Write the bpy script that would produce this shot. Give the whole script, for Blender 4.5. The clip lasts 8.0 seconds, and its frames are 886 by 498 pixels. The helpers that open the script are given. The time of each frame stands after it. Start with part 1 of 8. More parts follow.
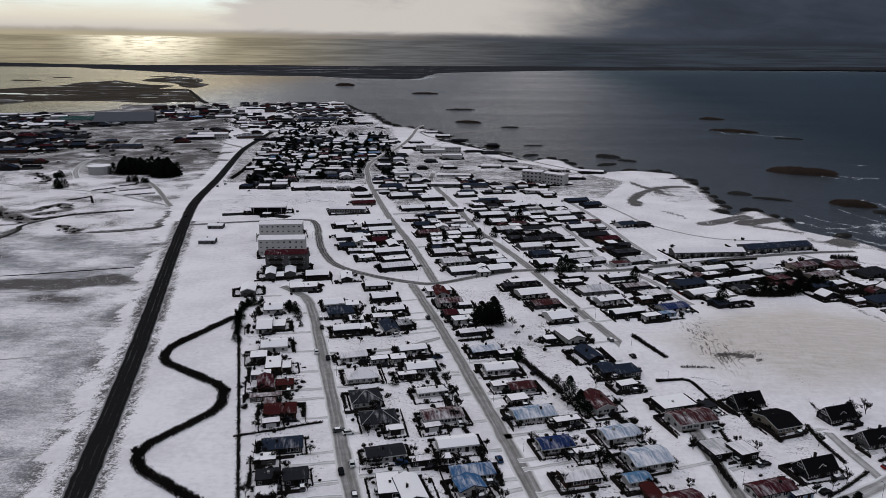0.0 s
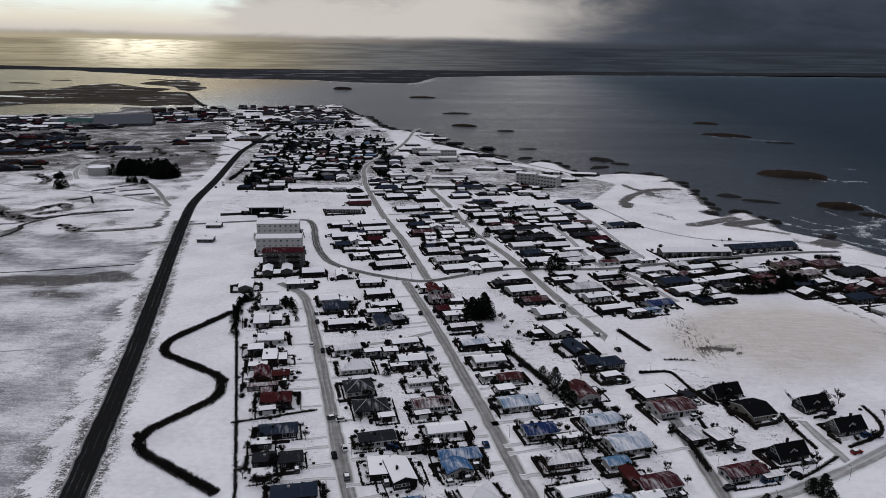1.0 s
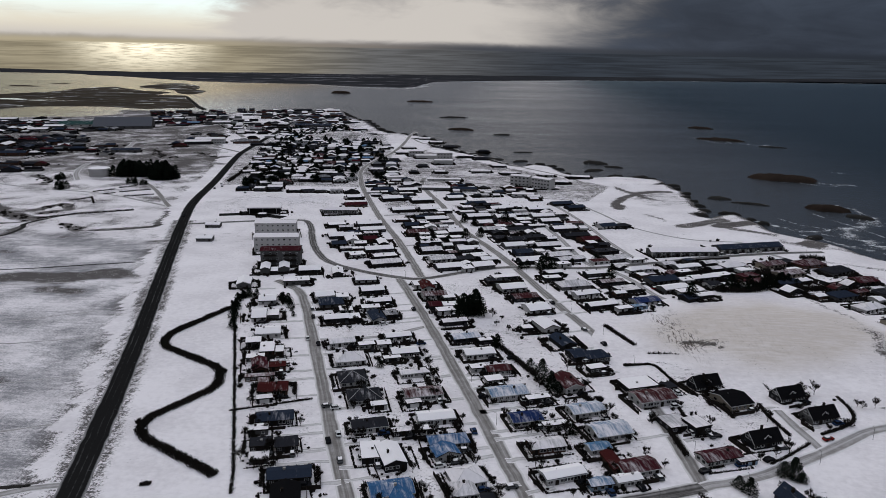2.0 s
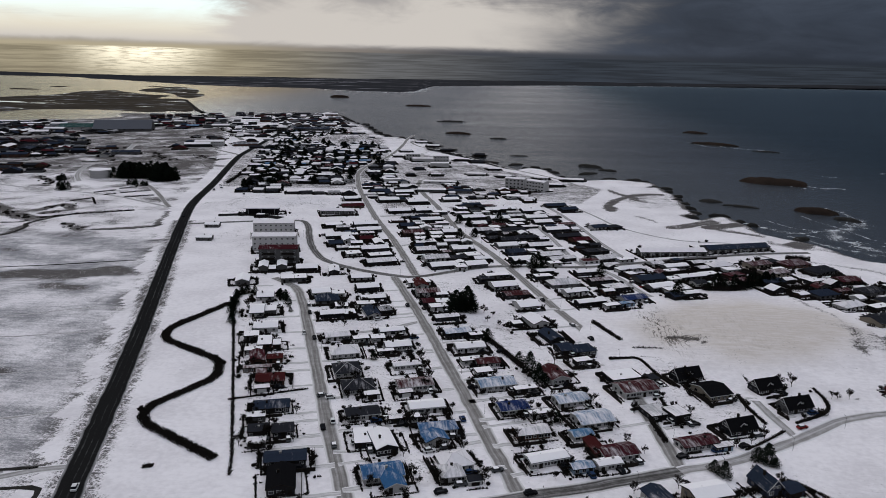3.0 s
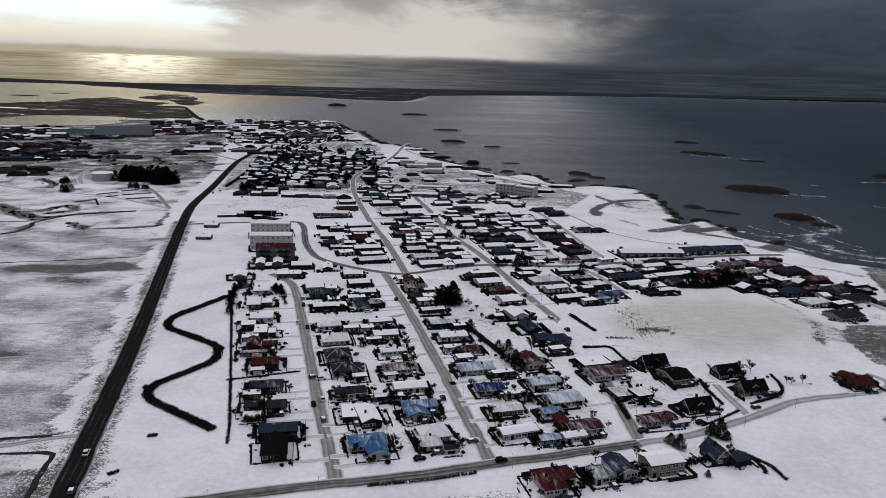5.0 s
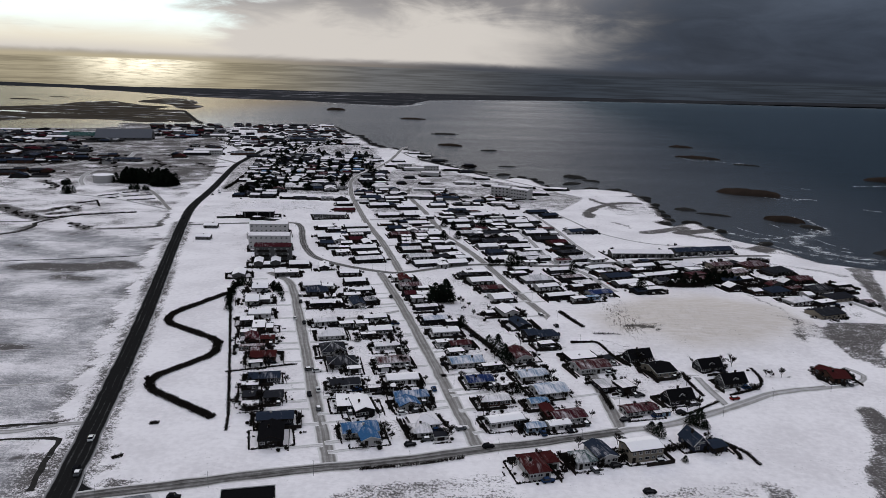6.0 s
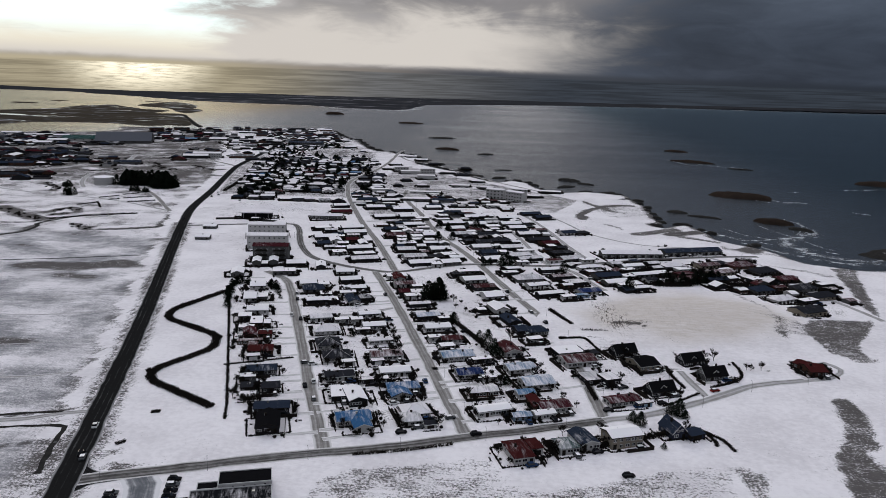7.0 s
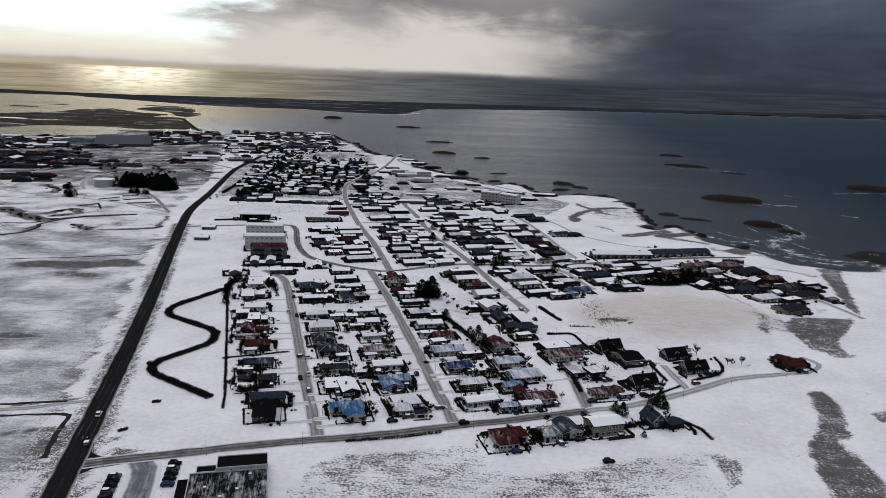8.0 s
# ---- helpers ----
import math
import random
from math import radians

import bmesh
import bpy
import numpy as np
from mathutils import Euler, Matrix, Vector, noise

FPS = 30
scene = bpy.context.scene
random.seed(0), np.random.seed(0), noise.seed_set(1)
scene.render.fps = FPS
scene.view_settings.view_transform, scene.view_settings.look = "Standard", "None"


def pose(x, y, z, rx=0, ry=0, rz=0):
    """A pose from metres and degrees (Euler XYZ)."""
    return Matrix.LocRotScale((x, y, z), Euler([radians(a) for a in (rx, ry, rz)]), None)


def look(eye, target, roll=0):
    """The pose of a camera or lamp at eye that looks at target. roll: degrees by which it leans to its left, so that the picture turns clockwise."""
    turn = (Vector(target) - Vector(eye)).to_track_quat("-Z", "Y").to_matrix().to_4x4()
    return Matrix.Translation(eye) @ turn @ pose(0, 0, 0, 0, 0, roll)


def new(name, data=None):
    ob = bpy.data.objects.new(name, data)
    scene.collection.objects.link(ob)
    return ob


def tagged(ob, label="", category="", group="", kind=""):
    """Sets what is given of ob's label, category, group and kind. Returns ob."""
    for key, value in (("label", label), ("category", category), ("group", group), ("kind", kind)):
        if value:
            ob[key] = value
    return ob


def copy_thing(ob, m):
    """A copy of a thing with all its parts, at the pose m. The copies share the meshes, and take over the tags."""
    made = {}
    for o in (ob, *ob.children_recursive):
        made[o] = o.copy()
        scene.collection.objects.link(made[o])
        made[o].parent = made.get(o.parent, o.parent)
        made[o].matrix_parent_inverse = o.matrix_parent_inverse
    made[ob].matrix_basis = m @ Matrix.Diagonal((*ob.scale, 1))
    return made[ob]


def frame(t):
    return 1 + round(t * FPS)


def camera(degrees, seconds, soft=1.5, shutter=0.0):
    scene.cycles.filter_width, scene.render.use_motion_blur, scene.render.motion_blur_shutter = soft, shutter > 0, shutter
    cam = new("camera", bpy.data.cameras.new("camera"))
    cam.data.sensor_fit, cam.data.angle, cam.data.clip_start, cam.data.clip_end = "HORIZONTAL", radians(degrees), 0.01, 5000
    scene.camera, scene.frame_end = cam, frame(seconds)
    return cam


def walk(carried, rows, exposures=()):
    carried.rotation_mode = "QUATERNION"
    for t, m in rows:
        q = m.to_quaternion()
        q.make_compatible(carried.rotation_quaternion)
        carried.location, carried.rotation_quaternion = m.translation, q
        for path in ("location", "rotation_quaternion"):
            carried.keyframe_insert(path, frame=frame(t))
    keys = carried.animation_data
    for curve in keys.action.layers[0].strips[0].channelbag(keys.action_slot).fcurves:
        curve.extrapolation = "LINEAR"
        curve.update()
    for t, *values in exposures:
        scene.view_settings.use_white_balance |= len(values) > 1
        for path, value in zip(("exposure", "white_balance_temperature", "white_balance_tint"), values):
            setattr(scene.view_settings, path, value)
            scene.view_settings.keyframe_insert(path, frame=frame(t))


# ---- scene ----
cam = camera(61.4, 8.0, soft=0.6)
PATH = [
    (0, (2.414, 22.441, 133.220), (-19.631, 262.672, 67.861), 0.343),
    (0.5, (4.344, 16.634, 133.003), (-17.281, 257.115, 68.319), 0.451),
    (1, (6.289, 10.766, 132.780), (-14.967, 251.490, 68.791), 0.559),
    (1.5, (8.250, 4.845, 132.553), (-12.681, 245.803, 69.278), 0.668),
    (3, (14.237, -13.199, 131.860), (-5.931, 228.425, 70.809), 0.988),
    (3.5, (16.272, -19.289, 131.631), (-3.697, 222.545, 71.340), 1.090),
    (4, (18.325, -25.408, 131.406), (-1.458, 216.630, 71.880), 1.189),
    (4.5, (20.399, -31.553, 131.185), (0.791, 210.685, 72.428), 1.284),
    (6, (26.753, -50.081, 130.566), (7.661, 192.730, 74.109), 1.538),
    (6.5, (28.916, -56.272, 130.378), (10.014, 186.722, 74.680), 1.610),
    (7, (31.105, -62.464, 130.205), (12.408, 180.714, 75.253), 1.674),
    (7.5, (33.319, -68.649, 130.044), (14.851, 174.708, 75.828), 1.730),
    (8, (35.558, -74.824, 129.897), (17.349, 168.711, 76.405), 1.777),
]
walk(cam, [(t, look(eye, target, roll)) for t, eye, target, roll in PATH], [(0.0, -0.18), (4.0, -0.11), (8.0, -0.02)])

# The plan below is drawn in units of 1.25 m; the last lines bring everything to metres.
PLAN = 1.25
U = 1 / PLAN      # one metre on the plan

# ---- world and light ----
SUN_AZ, SUN_EL = radians(-25.0), radians(24.0)      # azimuth from +y, towards -x
SUN_DIR = Vector((math.sin(SUN_AZ) * math.cos(SUN_EL), math.cos(SUN_AZ) * math.cos(SUN_EL), math.sin(SUN_EL)))


class Nodes:
    """Short-hand for building node trees."""

    def __init__(self, tree):
        self.tree = tree
        tree.nodes.clear()

    def add(self, kind, **props):
        n = self.tree.nodes.new(kind)
        for k, v in props.items():
            setattr(n, k, v)
        return n

    def link(self, a, b):
        self.tree.links.new(a, b)

    def put(self, sock, v):
        if isinstance(v, bpy.types.NodeSocket):
            self.link(v, sock)
        elif isinstance(v, (tuple, list)) and sock.type == "RGBA":
            sock.default_value = (*v[:3], 1)
        else:
            sock.default_value = v

    def math(self, op, a, b=0.0, clamp=False):
        n = self.add("ShaderNodeMath", operation=op, use_clamp=clamp)
        self.put(n.inputs[0], a), self.put(n.inputs[1], b)
        return n.outputs[0]

    def vmath(self, op, a, b=(0, 0, 0)):
        n = self.add("ShaderNodeVectorMath", operation=op)
        self.put(n.inputs[0], a), self.put(n.inputs[1], b)
        return n.outputs["Value"] if op in ("DOT_PRODUCT", "LENGTH") else n.outputs["Vector"]

    def step(self, v, lo, hi, a=0.0, b=1.0):
        n = self.add("ShaderNodeMapRange", interpolation_type="SMOOTHSTEP")
        for i, x in enumerate((v, lo, hi, a, b)):
            self.put(n.inputs[i], x)
        return n.outputs[0]

    def mix(self, f, a, b, blend="MIX"):
        n = self.add("ShaderNodeMix", data_type="RGBA", blend_type=blend)
        self.put(n.inputs[0], f), self.put(n.inputs[6], a), self.put(n.inputs[7], b)
        return n.outputs[2]

    def noise(self, vec, scale, detail=4.0, rough=0.55, distort=0.0):
        n = self.add("ShaderNodeTexNoise")
        if vec is not None:
            self.link(vec, n.inputs["Vector"])
        n.inputs["Scale"].default_value, n.inputs["Detail"].default_value = scale, detail
        n.inputs["Roughness"].default_value, n.inputs["Distortion"].default_value = rough, distort
        return n.outputs["Fac"]

    def scaled(self, vec, s, move=(0, 0, 0), turn=0.0):
        n = self.add("ShaderNodeMapping")
        self.link(vec, n.inputs["Vector"])
        n.inputs["Scale"].default_value, n.inputs["Location"].default_value, n.inputs["Rotation"].default_value = s, move, (0, 0, turn)
        return n.outputs["Vector"]


def build_world():
    w = bpy.data.worlds.new("winter_sky")
    w.use_nodes = True
    scene.world = w
    n = Nodes(w.node_tree)
    d = n.add("ShaderNodeTexCoord").outputs["Generated"]
    xyz = n.add("ShaderNodeSeparateXYZ")
    n.link(d, xyz.inputs[0])
    # the coastal plain falls slightly to the sea, so the horizon is not quite square to it
    level = n.vmath("DOT_PRODUCT", d, (0.00995, -0.00772, 0.99992))
    z = n.math("ABSOLUTE", level)
    below = n.step(level, -0.0015, 0.0005, 1.0, 0.0)
    flat = n.add("ShaderNodeCombineXYZ")
    n.link(xyz.outputs[0], flat.inputs[0]), n.link(xyz.outputs[1], flat.inputs[1])
    flat = n.vmath("NORMALIZE", flat.outputs[0])
    east = radians(-4.5)
    s = n.vmath("DOT_PRODUCT", flat, (math.cos(east), -math.sin(east), 0))      # -1 .. 1, west to east
    ahead = n.vmath("DOT_PRODUCT", flat, (math.sin(east), math.cos(east), 0))
    # soft cloud masses
    deck = n.add("ShaderNodeCombineXYZ")
    n.link(s, deck.inputs[0]), n.link(n.math("MULTIPLY", z, 2.3), deck.inputs[1]), n.link(n.math("MULTIPLY", ahead, 0.6), deck.inputs[2])
    deck = deck.outputs[0]
    c1 = n.noise(n.scaled(deck, (3.4, 4.6, 3), (2.3, 0.7, 0), radians(12)), 1.0, 6, 0.55, 0.5)
    c2 = n.noise(n.scaled(deck, (9.0, 15.0, 6), (1.7, 0.2, 0), radians(8)), 1.0, 6, 0.62, 0.8)
    big = n.math("SUBTRACT", c1, 0.5)
    fine = n.math("SUBTRACT", c2, 0.5)
    torn = n.math("ADD", n.math("MULTIPLY", big, 0.9), n.math("MULTIPLY", fine, 0.45))
    # grey deck, darkening eastwards
    grey = n.mix(n.step(s, -0.28, 0.02), (0.40, 0.385, 0.38), (0.29, 0.28, 0.29))
    grey = n.mix(n.step(n.math("ADD", s, n.math("MULTIPLY", torn, 0.35)), -0.02, 0.27), grey, (0.044, 0.055, 0.078))
    grey = n.mix(n.math("MULTIPLY", n.step(s, 0.25, 0.6), 0.5), grey, (0.034, 0.046, 0.070))
    grey = n.mix(1.0, grey, n.mix(n.step(torn, -0.22, 0.22), (0.68, 0.68, 0.69), (1.35, 1.34, 1.33)), "MULTIPLY")
    grey = n.mix(n.math("MULTIPLY", n.step(z, 0.045, 0.13), n.step(s, 0.0, 0.2)), grey, n.mix(1.0, grey, (1.85, 1.80, 1.70), "MULTIPLY"))
    # bright slit under the deck
    slit = n.math("MULTIPLY", n.step(n.math("ADD", z, n.math("MULTIPLY", fine, 0.012)), 0.003, 0.012), n.step(n.math("ADD", z, n.math("MULTIPLY", torn, 0.14)), 0.078, 0.036))
    slit = n.math("MULTIPLY", slit, n.step(n.math("ADD", s, n.math("MULTIPLY", torn, 0.3)), 0.27, -0.02))
    col = n.mix(slit, grey, (0.66, 0.62, 0.58))
    # the gap through which the sun breaks
    edge = n.math("ADD", n.math("SUBTRACT", -0.275, s), n.math("MULTIPLY", torn, 0.50))
    gap = n.math("MULTIPLY", n.step(edge, -0.03, 0.06), n.step(z, 0.004, 0.026))
    gap = n.math("MULTIPLY", n.math("MULTIPLY", gap, n.step(s, -0.95, -0.6)), n.step(z, 0.19, 0.11))
    col = n.mix(gap, col, n.mix(n.step(n.math("ADD", z, n.math("MULTIPLY", torn, 0.06)), 0.016, 0.062), (0.86, 0.80, 0.67), (1.05, 1.22, 1.20)))
    # thin grey wisps across the gap
    wisp = n.math("MULTIPLY", n.step(n.noise(n.scaled(deck, (6.0, 40.0, 4), (0.3, 0.5, 0), radians(4)), 1.0, 5, 0.6, 0.6), 0.55, 0.72), n.step(z, 0.015, 0.05))
    col = n.mix(n.math("MULTIPLY", wisp, n.math("MULTIPLY", gap, 0.45)), col, (0.60, 0.57, 0.52))
    # haze over the sea: golden under the sun, slate further east
    haze = n.mix(n.step(s, -0.36, -0.12), (0.47, 0.41, 0.29), (0.24, 0.215, 0.195))
    haze = n.mix(n.step(s, -0.16, 0.05), haze, (0.060, 0.068, 0.086))
    haze = n.mix(n.step(s, 0.05, 0.4), haze, (0.026, 0.033, 0.047))
    col = n.mix(n.step(n.math("ADD", z, n.math("MULTIPLY", fine, 0.004)), 0.010, 0.001), col, haze)
    # overhead and behind: thinner, even deck that lights the snow
    dome = n.mix(n.step(s, -0.1, 0.5), (0.43, 0.42, 0.42), (0.042, 0.054, 0.078))
    dome = n.mix(n.step(ahead, -0.6, 0.4), (0.07, 0.08, 0.105), dome)
    zenith = n.mix(n.step(z, 0.30, 0.80), dome, (0.82, 0.86, 0.97))
    zenith = n.mix(1.0, zenith, n.mix(n.step(torn, -0.2, 0.2), (0.85, 0.85, 0.86), (1.15, 1.15, 1.15)), "MULTIPLY")
    col = n.mix(n.step(z, 0.12, 0.30), col, zenith)
    col = n.mix(n.step(ahead, 0.3, -0.2), col, n.mix(n.step(z, 0.1, 0.65), (0.045, 0.052, 0.07), zenith))
    # far sea painted on the backdrop, golden where it would mirror the bright west
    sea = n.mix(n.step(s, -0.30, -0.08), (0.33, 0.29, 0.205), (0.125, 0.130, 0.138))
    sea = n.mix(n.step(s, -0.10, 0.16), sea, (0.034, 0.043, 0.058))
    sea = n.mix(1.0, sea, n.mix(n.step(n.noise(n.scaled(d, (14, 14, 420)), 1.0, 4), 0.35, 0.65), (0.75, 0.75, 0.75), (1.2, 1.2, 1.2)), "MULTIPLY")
    # sun glitter on that far water, painted into the colour
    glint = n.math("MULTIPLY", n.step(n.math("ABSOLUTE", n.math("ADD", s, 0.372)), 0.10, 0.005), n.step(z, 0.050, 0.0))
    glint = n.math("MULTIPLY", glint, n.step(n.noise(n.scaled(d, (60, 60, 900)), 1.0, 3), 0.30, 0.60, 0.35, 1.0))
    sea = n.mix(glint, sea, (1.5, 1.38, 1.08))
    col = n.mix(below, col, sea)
    sky = n.add("ShaderNodeTexSky", sky_type="NISHITA", sun_disc=False)
    sky.sun_elevation, sky.sun_rotation = SUN_EL, SUN_AZ
    col = n.mix(1.0, col, n.mix(1.0, sky.outputs[0], (0.0005, 0.0005, 0.0005), "MULTIPLY"), "ADD")
    bg = n.add("ShaderNodeBackground")
    n.link(col, bg.inputs[0])
    bg.inputs[1].default_value = 1.0
    n.link(bg.outputs[0], n.add("ShaderNodeOutputWorld").inputs[0])


build_world()
sun = new("sun", bpy.data.lights.new("sun", "SUN"))
sun.data.energy, sun.data.angle, sun.data.color = 0.5, radians(14), (1.0, 0.90, 0.76)
sun.matrix_world = look((0, 0, 0), -SUN_DIR) @ Matrix()
sun.location = (-400, 900, 400)

# ---- materials ----
MATS = {}


def material(name, paint):
    """A node material; paint(n, bsdf, xyz) wires it up. xyz: metres in the object's own frame."""
    if name in MATS:
        return MATS[name]
    m = bpy.data.materials.new(name)
    m.use_nodes = True
    n = Nodes(m.node_tree)
    out, bsdf = n.add("ShaderNodeOutputMaterial"), n.add("ShaderNodeBsdfPrincipled")
    n.link(bsdf.outputs[0], out.inputs[0])
    paint(n, bsdf, n.add("ShaderNodeTexCoord").outputs["Object"])
    MATS[name] = m
    return m


def bump(n, bsdf, height, strength=0.4, distance=0.1):
    b = n.add("ShaderNodeBump")
    b.inputs["Strength"].default_value, b.inputs["Distance"].default_value = strength, distance
    n.link(height, b.inputs["Height"])
    n.link(b.outputs[0], bsdf.inputs["Normal"])


def chance(n):
    return n.add("ShaderNodeObjectInfo").outputs["Random"]


def where(n):
    """Place on the plan."""
    return n.vmath("MULTIPLY", n.add("ShaderNodeNewGeometry").outputs["Position"], (U, U, U))


SNOW, SNOW_DIM = (0.87, 0.84, 0.86), (0.72, 0.69, 0.71)


def snow_colour(n, p):
    return n.mix(n.step(n.math("ADD", n.math("MULTIPLY", n.noise(p, 0.04, 4), 0.6), n.math("MULTIPLY", n.noise(p, 0.5, 4), 0.4)), 0.35, 0.62), SNOW_DIM, SNOW)


def paint_ground(n, bsdf, xyz):
    p = where(n)
    at = n.add("ShaderNodeAttribute", attribute_name="bare")
    bare = at.outputs["Fac"]
    soft = n.add("ShaderNodeAttribute", attribute_name="grazed").outputs["Fac"]
    tuft = n.math("SUBTRACT", n.noise(p, 1.25, 6, 0.75), 0.5)
    tuft = n.math("MULTIPLY", tuft, n.math("SUBTRACT", 1.0, n.math("MULTIPLY", soft, 0.42)))
    clump = n.math("SUBTRACT", n.noise(p, 0.16, 5, 0.65), 0.5)
    broad = n.math("SUBTRACT", n.noise(p, 0.028, 4, 0.6), 0.5)
    streak = n.math("SUBTRACT", n.noise(n.scaled(p, (0.09, 0.55, 1), turn=radians(14)), 1.0, 5, 0.65), 0.5)
    v = n.math("ADD", bare, n.math("MULTIPLY", broad, 0.9))
    for k, amp in ((streak, 0.65), (clump, 0.9), (tuft, 2.3)):
        v = n.math("ADD", v, n.math("MULTIPLY", k, amp))
    mask = n.step(v, n.math("ADD", n.math("MULTIPLY", soft, -0.18), 0.44), n.math("ADD", n.math("MULTIPLY", soft, 0.14), 0.84))
    grass = n.mix(n.noise(p, 0.25, 4), (0.026, 0.023, 0.021), (0.085, 0.076, 0.068))
    short = n.mix(n.noise(p, 0.07, 5, 0.7), (0.085, 0.087, 0.096), (0.33, 0.333, 0.350))
    grass = n.mix(soft, grass, short)
    # sand blown over the snow of the mound, combed by the wind
    dust = n.add("ShaderNodeAttribute", attribute_name="dust").outputs["Fac"]
    comb = n.noise(n.scaled(p, (0.12, 0.6, 1), turn=radians(35)), 1.0, 5, 0.65, 0.4)
    snow = n.mix(n.math("MULTIPLY", dust, n.step(comb, 0.30, 0.70, 0.6, 1.0)), snow_colour(n, p), (0.58, 0.525, 0.475))
    # turf shows in ripples where the slope is worn
    worn = n.add("ShaderNodeAttribute", attribute_name="worn").outputs["Fac"]
    ripple = n.noise(n.scaled(p, (1.0, 0.16, 1), turn=radians(-12)), 1.0, 4, 0.6, 1.2)
    snow = n.mix(n.math("MULTIPLY", n.step(ripple, 0.52, 0.62), worn), snow, (0.10, 0.085, 0.070))
    n.link(n.mix(n.math("MULTIPLY", mask, 0.92), snow, grass), bsdf.inputs["Base Color"])
    bsdf.inputs["Roughness"].default_value = 0.8
    bsdf.inputs["Specular IOR Level"].default_value = 0.0
    bump(n, bsdf, n.math("ADD", n.noise(n.scaled(p, (0.25, 0.7, 1), turn=radians(-25)), 1.0, 5, 0.6), n.math("MULTIPLY", mask, tuft)), 0.7, 0.5)


def paint_marsh(n, bsdf, xyz):
    p = where(n)
    v = n.math("ADD", n.noise(n.scaled(p, (0.010, 0.022, 1)), 1.0, 6, 0.65, 0.8), n.math("MULTIPLY", n.noise(p, 0.06, 4), 0.2))
    turf = n.mix(n.noise(p, 0.012, 5, 0.65), (0.018, 0.016, 0.014), (0.085, 0.072, 0.055))
    n.link(n.mix(n.step(v, 0.64, 0.84), turf, (0.45, 0.45, 0.48)), bsdf.inputs["Base Color"])
    pool = n.step(n.noise(n.scaled(p, (0.0035, 0.011, 1), (0.4, 0.9, 0), radians(10)), 1.0, 5, 0.6, 1.2), 0.60, 0.63)
    n.link(n.math("SUBTRACT", 0.9, n.math("MULTIPLY", pool, 0.75)), bsdf.inputs["Roughness"])
    n.link(n.math("MULTIPLY", pool, 0.5), bsdf.inputs["Specular IOR Level"])
    bump(n, bsdf, n.math("MULTIPLY", n.noise(p, 0.2, 5), n.math("SUBTRACT", 1.0, pool)), 0.6, 0.8)


def paint_sand(n, bsdf, xyz):
    p = where(n)
    v = n.noise(n.scaled(p, (0.0022, 0.010, 1), turn=radians(8)), 1.0, 6, 0.62, 0.6)
    mid = n.step(n.math("ABSOLUTE", n.math("ADD", n.vmath("DOT_PRODUCT", p, (1, 0, 0)), 800.0)), 900.0, 250.0)
    n.link(n.mix(n.math("MULTIPLY", n.step(v, 0.54, 0.74), mid), n.mix(n.noise(p, 0.01, 4), (0.020, 0.021, 0.024), (0.045, 0.046, 0.050)), (0.34, 0.33, 0.36)), bsdf.inputs["Base Color"])
    bsdf.inputs["Roughness"].default_value = 0.9
    bsdf.inputs["Specular IOR Level"].default_value = 0.0
    bump(n, bsdf, n.noise(p, 0.1, 5), 0.5, 0.8)


def paint_rock(n, bsdf, xyz):
    p = where(n)
    v = n.noise(p, 0.12, 6, 0.65)
    n.link(n.mix(n.step(v, 0.62, 0.70), n.mix(n.noise(p, 0.5, 4), (0.014, 0.014, 0.014), (0.050, 0.047, 0.043)), (0.5, 0.5, 0.52)), bsdf.inputs["Base Color"])
    bsdf.inputs["Roughness"].default_value = 0.8
    bsdf.inputs["Specular IOR Level"].default_value = 0.0
    bump(n, bsdf, n.noise(p, 0.7, 6, 0.65), 0.8, 0.6)


def paint_islet(n, bsdf, xyz):
    p = where(n)
    n.link(n.mix(n.noise(p, 0.10, 5, 0.65), (0.011, 0.009, 0.008), (0.050, 0.036, 0.028)), bsdf.inputs["Base Color"])
    bsdf.inputs["Roughness"].default_value = 0.85
    bsdf.inputs["Specular IOR Level"].default_value = 0.0
    bump(n, bsdf, n.noise(p, 0.6, 6, 0.65), 0.8, 0.5)


